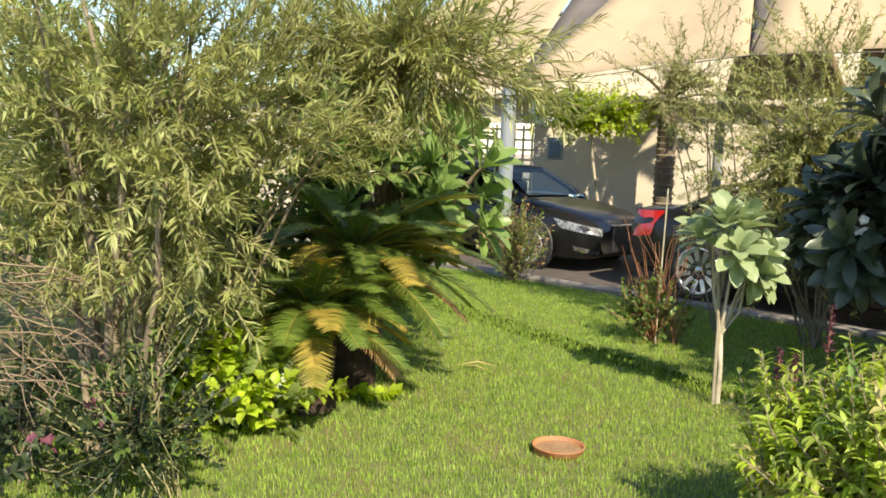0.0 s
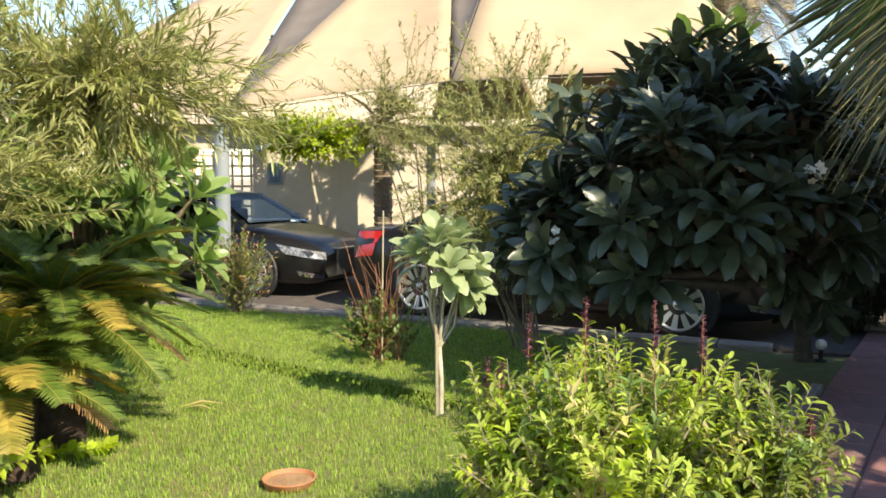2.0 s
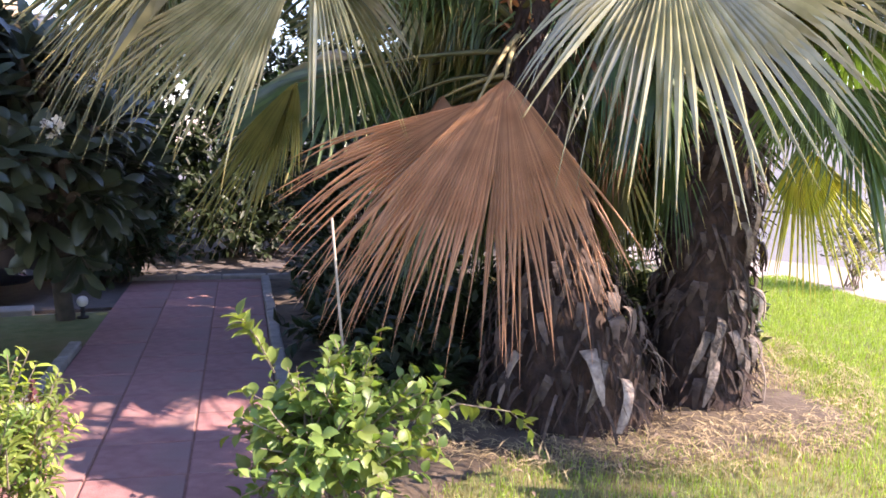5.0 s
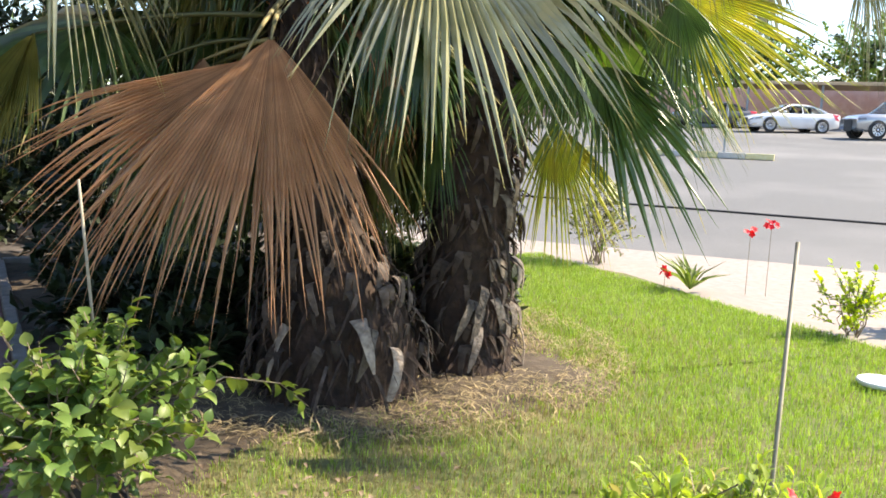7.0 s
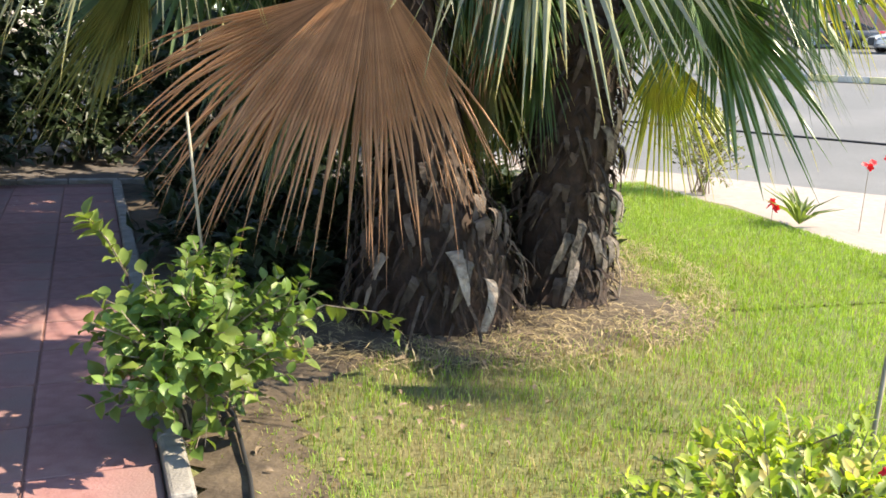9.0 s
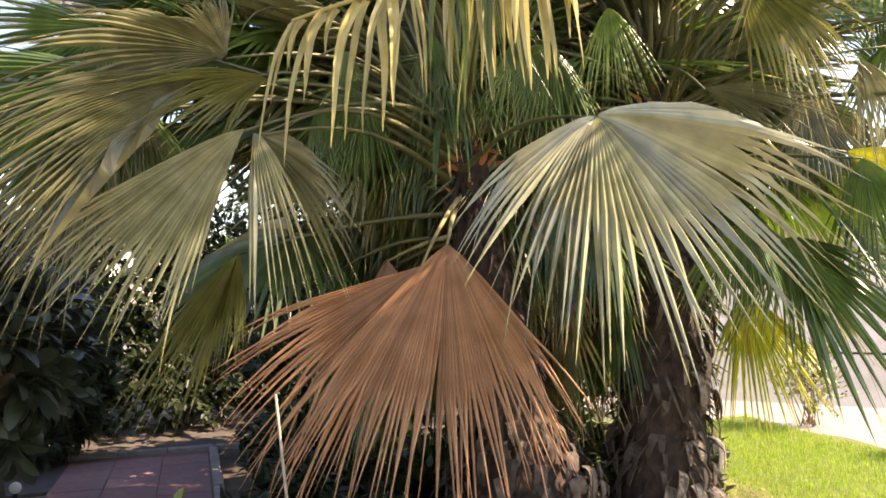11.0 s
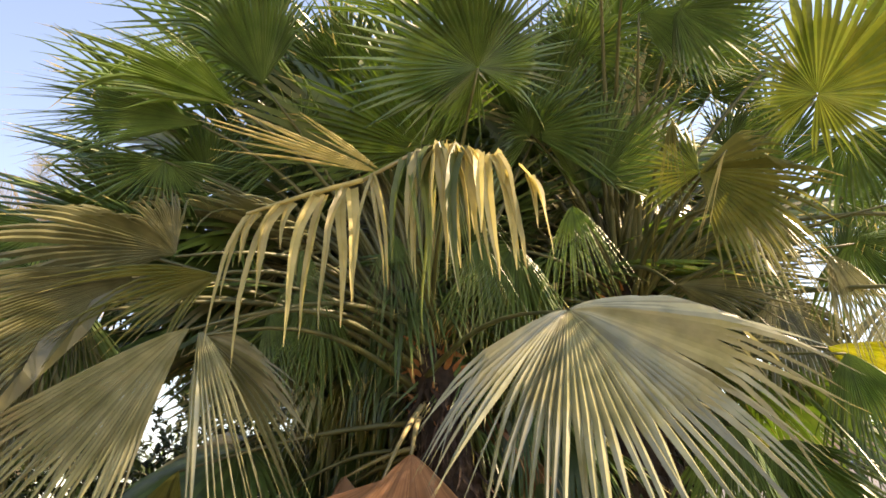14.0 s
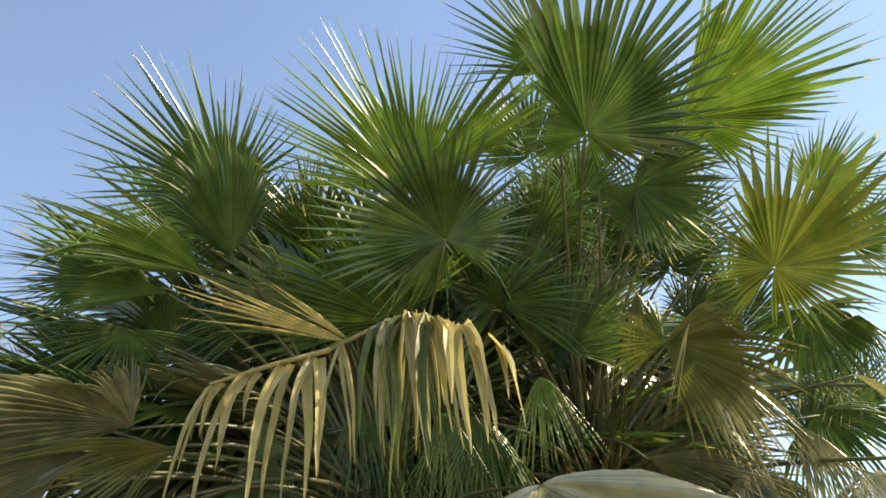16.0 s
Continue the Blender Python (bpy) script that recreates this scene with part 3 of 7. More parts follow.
def car(label, at, rz, paint, suv=False, long=0.0, spokes=15, ground_z=0.0, group=""):
    """Nose along +x, origin on the ground midway between the axles."""
    c = thing("suv" if suv else "sedan", label, "car", (at[0], at[1], ground_z), rz, group)
    if suv:
        WB, fo, ro, hw, belt, hood, roof, r, rim, sill = 2.95, 0.92, 0.98, 0.96, 1.13, 1.12, 1.82, 0.385, 0.285, 0.30
        top = [(-2.35, 1.10, 0.80), (-2.25, 1.72, 0.70), (-2.0, 1.78, 0.72), (-0.6, 1.82, 0.74), (0.25, 1.77, 0.72), (0.95, 1.18, 0.82), (1.15, 1.12, 0.84)]
    else:
        WB, fo, ro, hw, belt, hood, roof, r, rim, sill = 2.82, 0.98, 1.06, 0.91, 0.96, 0.98, 1.45, 0.335, 0.24, 0.19
        top = [(-1.95, 1.02, 0.70), (-1.15, 1.36, 0.58), (-0.65, 1.44, 0.58), (0.0, 1.45, 0.58), (0.35, 1.40, 0.58), (1.12, 0.99, 0.74), (1.25, 0.96, 0.76)]
    WB += long
    top = [(x * (1 + long / 3.2), z * (1 + long * 0.12), w) for x, z, w in top]
    if long:
        r, rim = 0.36, 0.272
    a, b = -WB / 2 - ro, WB / 2 + fo

    def sec(w, zb, zs, zt, wt):
        return [(0.02, zb), (w * 0.86, zb), (w * 0.97, zb + 0.10), (w, zs), (w * 0.985, (zs + zt) / 2), (wt, zt), (wt * 0.6, zt + 0.025), (0.02, zt + 0.035)]
    if suv:
        st = [(a, sec(hw * 0.80, 0.45, 0.72, 1.02, hw * 0.74)), (a + 0.06, sec(hw * 0.90, 0.36, 0.75, 1.10, hw * 0.80)), (a + 0.35, sec(hw * 0.98, 0.30, 0.78, belt, hw * 0.86)),
              (-0.5, sec(hw, sill, 0.8, belt, hw * 0.88)), (0.9, sec(hw, sill, 0.8, belt - 0.01, hw * 0.88)), (b - 0.55, sec(hw * 0.98, 0.30, 0.78, 1.08, hw * 0.80)),
              (b - 0.15, sec(hw * 0.90, 0.32, 0.72, 0.98, hw * 0.72)), (b, sec(hw * 0.78, 0.40, 0.66, 0.86, hw * 0.66))]
    else:
        st = [(a, sec(hw * 0.78, 0.42, 0.66, 0.92, hw * 0.70)), (a + 0.07, sec(hw * 0.88, 0.30, 0.68, 1.0, hw * 0.78)), (a + 0.5, sec(hw * 0.97, 0.22, 0.70, 1.02, hw * 0.84)),
              (-0.5, sec(hw, sill, 0.66, belt, hw * 0.88)), (0.9, sec(hw, sill, 0.66, 0.95, hw * 0.88)), (1.35, sec(hw * 0.995, 0.2, 0.66, 0.93, hw * 0.84)), (b - 0.5, sec(hw * 0.96, 0.2, 0.62, 0.83, hw * 0.76)),
              (b - 0.16, sec(hw * 0.86, 0.22, 0.56, 0.73, hw * 0.66)), (b, sec(hw * 0.68, 0.30, 0.50, 0.60, hw * 0.55))]
    body = part("body", loft(st, "body", paint), c)
    body_data = ([v.co.copy() for v in body.data.vertices], [tuple(q.vertices) for q in body.data.polygons])
    roof_st = [(x, [(0.02, z - 0.10), (w * 0.97, z - 0.10), (w, z - 0.06), (w * 0.92, z), (w * 0.5, z + 0.02), (0.02, z + 0.025)]) for x, z, w in top[1:5]]
    part("roof", loft(roof_st, "roof", paint), c)
    for s in (1, -1):
        for (x0, w0, z0), (x1, z1, w1), pr in (((top[-2][0], hw * 0.80, belt - 0.03), top[4], 0.032), ((-0.38, hw * 0.86, belt - 0.03), (-0.38, top[3][1], top[3][2]), 0.035), ((top[0][0], hw * 0.80, belt - 0.02), top[1], 0.055)):
            v, f = tubes([[(Vector((x0, s * w0, z0)), pr), (Vector((x1, s * w1 * 0.98, z1 - 0.06)), pr)]], 8)
            part("pillar", mesh_of("pillar", v, f, paint, True), c)
    for x, y in ((0.05, 0.36), (0.05, -0.36), (-0.85, 0.36), (-0.85, -0.36)):
        st = bmesh.new()
        box_bm(x - 0.10, y - 0.23, belt - 0.35, x + 0.02, y + 0.23, belt + 0.20, 0.04, st)
        box_bm(x - 0.12, y - 0.13, belt + 0.20, x - 0.02, y + 0.13, belt + 0.36, 0.03, st)
        part("seat", bm_mesh("seat", st, M["plastic_black"]), c)
    shell = BVHTree.FromPolygons(*body_data)

    def lamp_on(pts, name, matl):
        """A lamp cover that follows the curve of the body."""
        q = [Vector(p) for p in pts]
        vs, fs, nu, nv = [], [], 8, 4
        for a_ in range(nu + 1):
            for b_ in range(nv + 1):
                u, w = a_ / nu, b_ / nv
                p = q[0].lerp(q[1], u).lerp(q[3].lerp(q[2], u), w)
                o = Vector((0.55 if p.x > 0 else -0.55, 0.8 if p.y > 0 else -0.8, 0.0)).normalized()
                hit, nrm, _, _ = shell.ray_cast(p + o * 0.5, -o, 1.0)
                if hit is None:
                    hit, nrm, _, _ = shell.find_nearest(p)
                if nrm.dot(o) < 0:
                    nrm = -nrm
                vs.append(hit + nrm * 0.012)
        for _ in range(4):
            old = [q_.copy() for q_ in vs]
            for a_ in range(nu + 1):
                for b_ in range(nv + 1):
                    near_ = [old[c_ * (nv + 1) + d_] for c_, d_ in ((a_ - 1, b_), (a_ + 1, b_), (a_, b_ - 1), (a_, b_ + 1)) if 0 <= c_ <= nu and 0 <= d_ <= nv]
                    if len(near_) == 4:
                        vs[a_ * (nv + 1) + b_] = old[a_ * (nv + 1) + b_] * 0.5 + sum(near_, Vector()) * 0.125
        for a_ in range(nu):
            for b_ in range(nv):
                k = a_ * (nv + 1) + b_
                fs.append((k, k + 1, k + nv + 2, k + nv + 1))
        return part(name, mesh_of(name, vs, fs, M[matl], True), c)

    def pane(pts, name="window", off=0.008, matl="glass"):
        nrm = (Vector(pts[1]) - Vector(pts[0])).cross(Vector(pts[2]) - Vector(pts[0])).normalized()
        q = [Vector(p) + nrm * off for p in pts]
        q2 = [Vector(p) - nrm * 0.01 for p in pts]
        n = len(q)
        fs = [tuple(range(n)), tuple(reversed(range(n, 2 * n)))] + [(j, n + j, n + (j + 1) % n, (j + 1) % n) for j in range(n)]
        return part(name, mesh_of(name, q + q2, fs, M[matl]), c)
    roofz = roof - 0.09
    for s in (1, -1):
        yb, yt = s * (hw * 0.868), s * (top[3][2] + 0.012)
        if suv:
            cuts = [(-2.1, -1.35, -2.05, -1.40), (-1.28, -0.38, -1.32, -0.40), (-0.30, 0.72, -0.30, 0.22)]
        else:
            cuts = [(-1.42, -0.42, -0.98, -0.44), (-0.34, 0.86, -0.34, 0.28)]
        for x0, x1, x2, x3 in cuts:
            q = [(x0, yb, belt + 0.03), (x1, yb, belt + 0.03), (x3, yt, roofz - 0.01), (x2, yt, roofz - 0.01)]
            pane(q if s < 0 else q[::-1], "side_window", 0.014)
        for x in (-WB / 2, WB / 2):
            v, f = lathe([(0.0, 0.0), (r + 0.045, 0.0), (r + 0.06, -0.02)], 30)
            ar = part("wheel_arch", mesh_of("wheel_arch", v, f, M["plastic_black"]), c)
            ar.matrix_basis = pose(x, s * (hw + 0.003), r + 0.01, -90 * s, 0, 0)
            wheel_part(c, x, s * (hw - 0.075), r, rim, spokes, s)
        # lamps
        if suv:
            hl = [(b - 0.34, s * hw * 0.93, 0.92), (b - 0.05, s * hw * 0.74, 0.90), (b - 0.05, s * hw * 0.73, 0.80), (b - 0.34, s * hw * 0.955, 0.82)]
            tl = [(a + 0.02, s * hw * 0.62, 1.04), (a + 0.30, s * hw * 0.955, 1.10), (a + 0.30, s * hw * 0.985, 0.86), (a + 0.04, s * hw * 0.70, 0.84)]
        else:
            hl = [(b - 0.62, s * hw * 0.955, 0.745), (b - 0.05, s * hw * 0.58, 0.63), (b - 0.04, s * hw * 0.58, 0.54), (b - 0.46, s * hw * 0.965, 0.62)]
            tl = [(a + 0.0, s * hw * 0.45, 0.97), (a + 0.46, s * hw * 0.955, 1.0), (a + 0.36, s * hw * 0.975, 0.70), (a + 0.0, s * hw * 0.60, 0.64)]
        for pts, nm, mt in ((hl, "headlight", "head"), (tl, "tail_light", "tail")):
            lamp_on(pts, nm, mt)
        fl = [(b - 0.30, s * hw * 0.92, 0.40), (b - 0.04, s * hw * 0.62, 0.34), (b - 0.04, s * hw * 0.64, 0.29), (b - 0.26, s * hw * 0.92, 0.33)]
        lamp_on(fl, "fog_light", "chrome")
        mi = bmesh.new()
        bmesh.ops.create_uvsphere(mi, u_segments=12, v_segments=8, radius=1.0, matrix=Matrix.Translation((0.72, s * (hw + 0.09), belt + 0.06)) @ Matrix.Diagonal((0.10, 0.12, 0.075, 1)))
        part("mirror", bm_mesh("mirror", mi, paint, True), c)
        part("door_handle", bm_mesh("door_handle", box_bm(-0.25, s * (hw + 0.012) - 0.015, belt - 0.16, -0.05, s * (hw + 0.012) + 0.015, belt - 0.13, 0.006), M["chrome"]), c)
    wt = top[3][2]
    pane([(top[-2][0] + 0.03, -hw * 0.76, belt + 0.04), (top[-2][0] + 0.03, hw * 0.76, belt + 0.04), (top[4][0] + 0.06, wt * 0.88, roof - 0.06), (top[4][0] + 0.06, -wt * 0.88, roof - 0.06)], "windscreen", 0.022)
    if suv:
        pane([(a + 0.07, hw * 0.70, 1.16), (a + 0.07, -hw * 0.70, 1.16), (a + 0.155, -0.62, 1.62), (a + 0.155, 0.62, 1.62)], "rear_window", 0.03)
    else:
        pane([(-1.86, 0.62, 1.06), (-1.86, -0.62, 1.06), (-1.16, -0.52, 1.345), (-1.16, 0.52, 1.345)], "rear_window", 0.03)
    part("grille", bm_mesh("grille", box_bm(b - 0.08, -0.34, 0.30, b + 0.012, 0.34, 0.66 if not suv else 0.84, 0.02), M["plastic_black"]), c)
    part("bumper_trim", bm_mesh("bumper_trim", box_bm(b - 0.05, -0.36, 0.665 if not suv else 0.845, b + 0.016, 0.36, 0.69 if not suv else 0.87, 0.006), M["chrome"]), c)
    return c


# wheel centres nearest the lawn fix both cars
H = -33.0
hd, side = Vector((math.cos(radians(H)), math.sin(radians(H)))), Vector((-math.sin(radians(H)), math.cos(radians(H))))
p = Vector((-0.89, 11.66)) + side * 0.835 - hd * 1.41
car("black sedan parked under the shade canopy", p, H, M["black_paint"], False, 0.0, 20, -0.02)
p = Vector((1.26, 9.83)) + side * 0.835 + hd * 1.525
car("long black saloon parked nose to tail under the canopy", p, H - 0.5, M["black_paint"], False, 0.23, 11, -0.02)
# far parked cars across the street
car("white sedan parked across the street", (49.6, 0.6), 118, M["white_paint"], False, 0.0, 10, hill(49.6, 0) - 0.03, "cars across the street")
car("silver hatchback suv parked across the street", (46.3, -4.2), 118, M["silver_paint"], True, 0.0, 10, hill(46.3, 0) - 0.03, "cars across the street")
car("dark sedan parked across the street", (52.2, 4.8), 118, M["dark_paint"], False, 0.0, 10, hill(52, 0) - 0.03, "cars across the street")
bm = box_bm(60, -30, hill(60, 0) - 0.3, 60.4, 30, hill(60, 0) + 2.2, 0.03)
structure("wall_street", bm_mesh("wall_street", bm, M["wall_pink"]), "pink boundary wall across the street", "wall")


# ---- fan palms ----
def fan(hub, tip, half, mat, hang, segs, rng, face):
    """A pleated fan blade: segments joined near the hub, free and drooping beyond."""
    hub, tip = Vector(hub), Vector(tip)
    ax = tip - hub
    ln = ax.length * 1.12
    ax.normalize()
    nr = Vector(face) - ax * Vector(face).dot(ax)
    nr.normalize()
    sd = ax.cross(nr)
    dth = 2 * radians(half) / segs
    v, f = [], []
    down = Vector((0, 0, -1))
    joined = rng.uniform(0.56, 0.64) if mat in ("fan_dead", "fan_grey", "fan_shade") else rng.uniform(0.38, 0.50)
    fr = [0.004, 0.12, 0.2, joined * 0.7, joined, joined + (1 - joined) * 0.28, joined + (1 - joined) * 0.55, joined + (1 - joined) * 0.8, 1.0]
    dry = []
    wide = max(1.0, min(1.55, 160 / half))
    for i in range(segs):
        th = -radians(half) + dth * (i + 0.5)
        th2 = th * wide
        d0 = (ax * math.cos(th) + sd * math.sin(th) - nr * 0.16 * abs(math.sin(th))).normalized()
        ds = (ax * math.cos(th2) + sd * math.sin(th2) - nr * 0.10 * abs(math.sin(th))).normalized()
        out = max(0.0, abs(th) / radians(half) - 0.78) / 0.22
        ln_i = ln * (0.80 + 0.20 * math.cos(th * 0.8)) * rng.uniform(0.86, 1.06) * (1 - (0.12 if mat in ("fan_grey", "fan_shade") else 0.30) * out * (1 if half > 45 else 0.3))
        d0 = (d0 - nr * 0.30 * out).normalized()
        d1 = (d0 + sd * rng.uniform(-0.10, 0.10) + nr * rng.uniform(-0.10, 0.06)).normalized()
        hg = hang * rng.uniform(0.6, 1.3)
        tw = rng.uniform(-0.3, 0.3)
        if rng.random() < 0.06:
            hg, ln_i = hg + 0.5, ln_i * 0.85
        p, last = hub.copy(), 0.0
        base = len(v)
        for j, r in enumerate(fr):
            k = max(0.0, (r - joined) / (1 - joined))
            if j <= 1:
                dd = ds
            else:
                dd = (d0.lerp(d1, min(1, 2 * k)) * (1 - min(0.96, hg * k)) + down * min(1.0, hg * k)).normalized() if k else d0
            p = p + dd * (r - last) * ln_i
            last = r
            sweep = r * wide if r <= 0.12 else 0.12 * wide + (r - 0.12)
            full = 0.12 * wide + joined - 0.12
            w = sweep * ln_i * math.tan(dth / 2) * 1.05 if r <= joined + 1e-6 else full * ln_i * math.tan(dth / 2) * max(0.03, 1 - k ** 1.5)
            s = sd * math.cos(th) - ax * math.sin(th)
            s = (s - dd * s.dot(dd)).normalized()
            n2 = s.cross(dd)
            if n2.dot(nr) < 0:
                n2 = -n2
            s = (s + n2 * tw * k).normalized()
            lift = (0.75 if mat in ("fan_grey", "fan_shade") else 1.6 if mat == "fan_dead" else 1.2) * (1 - 0.15 * k)
            v += [p - s * w, p + n2 * w * lift, p + s * w]
        for j in range(len(fr) - 1):
            b = base + 3 * j
            f += [(b, b + 1, b + 4, b + 3), (b + 1, b + 2, b + 5, b + 4)]
            dry += [1 if j == len(fr) - 2 and i % 5 < 3 else 0] * 2
    me = mesh_of("blade", v, f, M[mat], False)
    if mat != "fan_dead":
        me.materials.append(M["fan_gold"])
        me.polygons.foreach_set("material_index", dry)
    return me


# lime and sunlit: copies of the fan leaf with sunlight in the colour
M["fan_lime"] = leafmat("fan_leaf_lime", (0.085, 0.150, 0.030), (0.150, 0.220, 0.050), 0.36, 0.28, 0.36, 0.5)
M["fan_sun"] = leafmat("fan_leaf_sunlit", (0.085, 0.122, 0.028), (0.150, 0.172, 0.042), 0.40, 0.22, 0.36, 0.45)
M["fan_olive"] = leafmat("fan_leaf_olive", (0.105, 0.115, 0.028), (0.175, 0.165, 0.042), 0.42, 0.30, 0.25)
PATH_SIDE = Vector((0.9, -0.2, 1.65))
palm_tall = thing("fan_palm", "fan palm with a stubby trunk of grey leaf bases", "palm tree", (5.95, 1.72, 0), 0, "fan palms")
palm_low = thing("fan_palm", "fan palm with drooping green and dead brown fans", "palm tree", (5.15, 2.1, 0), 0, "fan palms")
HEART = {1: Vector((6.2, 1.75, 2.95)), 2: Vector((5.2, 2.62, 2.55))}
PALM = {1: palm_tall, 2: palm_low}
rng = random.Random(5)


def frond(palm, heart, hub, tip, half, mat, hang, segs, face):
    hub = Vector(hub)
    start = heart + Vector((rng.uniform(-0.08, 0.08), rng.uniform(-0.08, 0.08), rng.uniform(-0.25, 0.15)))
    if hub.z < start.z - 0.3:
        start.z -= 0.35
    d = hub - start
    rng_arch = rng.uniform(0.04, 0.16)
    pts = []
    for k in range(9):
        t = k / 8
        p = start + d * t + Vector((0, 0, 1)) * rng_arch * d.length * math.sin(math.pi * t)
        pts.append((p, 0.022 - 0.016 * t))
    v, f = tubes(pts and [pts], 5)
    dry = mat == "fan_dead"
    st = wpart("frond", mesh_of("frond", v, f, M["petiole_dry" if dry else "petiole"], True), palm, "dead brown hanging fan frond" if dry else "")
    bl = part("blade", fan(hub, tip, half, mat, hang, segs, rng, face), st)
    return st


def fan_between(hub, tips, mat, segs, joined, arch, hang, rng, toward):
    """A pleated blade whose segments reach from the hub to an edge led through a few tips; joined near the hub, free and tapering beyond."""
    hub = Vector(hub)
    rays = [Vector(q) - hub for q in tips]
    steps = [0.0]
    for a, b in zip(rays, rays[1:]):
        steps.append(steps[-1] + a.angle(b))
    size = sum(r.length for r in rays) / len(rays)

    def ray(u):
        x = min(max(u, 0.0), 1.0) * steps[-1]
        i = max(k for k in range(len(rays) - 1) if steps[k] <= x + 1e-9)
        q = (x - steps[i]) / max(steps[i + 1] - steps[i], 1e-6)
        q2 = q * 0.5 + 0.5 * q * q * (3 - 2 * q)
        d = rays[i].normalized().slerp(rays[i + 1].normalized(), q)
        return d, rays[i].length * (1 - q2) + rays[i + 1].length * q2

    up = (Vector((0, 0, 1)) + toward * 0.4).normalized()

    def at(d, ln, r):
        return hub + d * (r * ln) + up * (arch * size * 2.4 * (max(r, 0.0) ** 0.62 - r) if r < 1 else 0.0)

    v, f, tipped = [], [], []
    for i in range(segs):
        ul, uc, ur = i / segs, (i + 0.5) / segs, (i + 1) / segs
        (dl, ll), (dc, lc), (dr, lr) = ray(ul), ray(uc), ray(ur)
        jo = joined * rng.uniform(0.94, 1.06) * (0.7 if rng.random() < 0.05 else 1.0)
        reach = rng.uniform(0.93, 1.10)
        sway, dip, tw = rng.uniform(-0.05, 0.05), hang * rng.uniform(0.5, 1.5), rng.uniform(-0.5, 0.5)
        if rng.random() < 0.08:
            dip, reach = dip + 0.25, reach * 0.92
        base = len(v)
        rings = [0.012, 0.10, 0.22, jo * 0.62, jo * 0.82, jo]
        for r in rings:
            a, c, b = at(dl, ll, r), at(dc, lc, r), at(dr, lr, r)
            s = b - a
            n = s.cross(dc).normalized()
            if n.dot(toward) < 0:
                n = -n
            v += [a, c + n * s.length * (0.48 + 0.35 * r), b]
        w0 = (v[-1] - v[-3]).length * 0.5
        sd = (v[-1] - v[-3]).normalized()
        c0, last = at(dc, lc, jo), at(dc, lc, jo * 0.82)
        prev = c0
        for k in (0.22, 0.45, 0.68, 0.86, 1.0):
            r = jo + (reach - jo) * k
            p = at(dc, lc, r) + sd * (sway * size * k) + Vector((0, 0, -1)) * (dip * size * k * k)
            d = (p - prev).normalized()
            s = (sd - d * sd.dot(d)).normalized()
            n = s.cross(d)
            if n.dot(toward) < 0:
                n = -n
            s = (s + n * tw * k).normalized()
            w = w0 * max(0.03, (1 - k ** 1.35)) * (1 + 0.10 * math.sin(3 * k + i))
            v += [p - s * w, p + n * w * 0.95, p + s * w]
            prev = p
        m = len(rings) + 4
        brown = rng.random() < 0.5
        for j in range(m):
            b = base + 3 * j
            f += [(b, b + 1, b + 4, b + 3), (b + 1, b + 2, b + 5, b + 4)]
            tipped += [1 if brown and j == m - 1 else 0] * 2
    me = mesh_of("blade", v, f, M[mat], False)
    if mat != "fan_dead":
        me.materials.append(M["fan_gold"])
        me.polygons.foreach_set("material_index", tipped)
    return me


def stalk(palm, heart, hub, dead=False):
    """The leaf stalk from the heart of a crown to the hub of a fan."""
    hub = Vector(hub)
    start = heart + Vector((rng.uniform(-0.08, 0.08), rng.uniform(-0.08, 0.08), rng.uniform(-0.25, 0.15)))
    if hub.z < start.z - 0.3:
        start.z -= 0.25
    d = hub - start
    lift = rng.uniform(0.06, 0.16) * d.length * (0.25 if hub.z < heart.z - 0.3 else 1.0)
    pts = [(start + d * (k / 8) + Vector((0, 0, lift * math.sin(math.pi * k / 8))), 0.022 - 0.002 * k) for k in range(9)]
    v, f = tubes([pts], 5)
    return wpart("frond", mesh_of("frond", v, f, M["petiole_dry" if dead else "petiole"], True), palm, "dead brown hanging fan frond" if dead else "")


def fan_at(h, hub, tips, mat, segs, joined, arch, hang):
    """A frond of palm h from its hub and a few tips along its edge."""
    toward = (PATH_SIDE - Vector(hub)).normalized()
    part("blade", fan_between(hub, tips, mat, segs, joined, arch, hang, rng, toward), stalk(PALM[h], HEART[h], hub, mat == "fan_dead"))


def leaf_at(hub, tip, half, mat, hang, segs, h, face=None):
    """A frond of palm h: hub, tip of its middle segment, half spread, material, hang, segments."""
    face = face or (PATH_SIDE - Vector(hub)).normalized() + (Vector((0.3, -0.5, 0.7)) if mat in ("fan_grey", "fan_shade") else Vector((0, 0, 0.35)))
    frond(PALM[h], HEART[h], hub, tip, half, mat, hang, segs, face)


# fronds that show singly
fan_at(2, (4.12, 2.03, 1.92), [(3.39, 2.53, 1.08), (3.43, 2.38, 0.94), (3.53, 2.17, 0.90), (3.67, 1.91, 0.83), (3.81, 1.71, 0.84), (4.03, 1.49, 0.97), (4.24, 1.35, 1.17)], 'fan_dead', 62, 0.62, 0.07, 0.06)
fan_at(2, (4.18, 2.23, 1.83), [(3.45, 2.78, 1.59), (3.38, 2.77, 1.40), (3.38, 2.73, 1.22), (3.49, 2.53, 0.92), (3.69, 2.35, 0.89)], 'fan_dead', 32, 0.55, 0.00, 0.10)
fan_at(1, (5.57, 2.22, 1.99), [(5.42, 2.29, 1.37), (5.50, 2.13, 1.29), (5.64, 1.98, 1.41)], 'fan_dead', 20, 0.60, 0.00, 0.10)
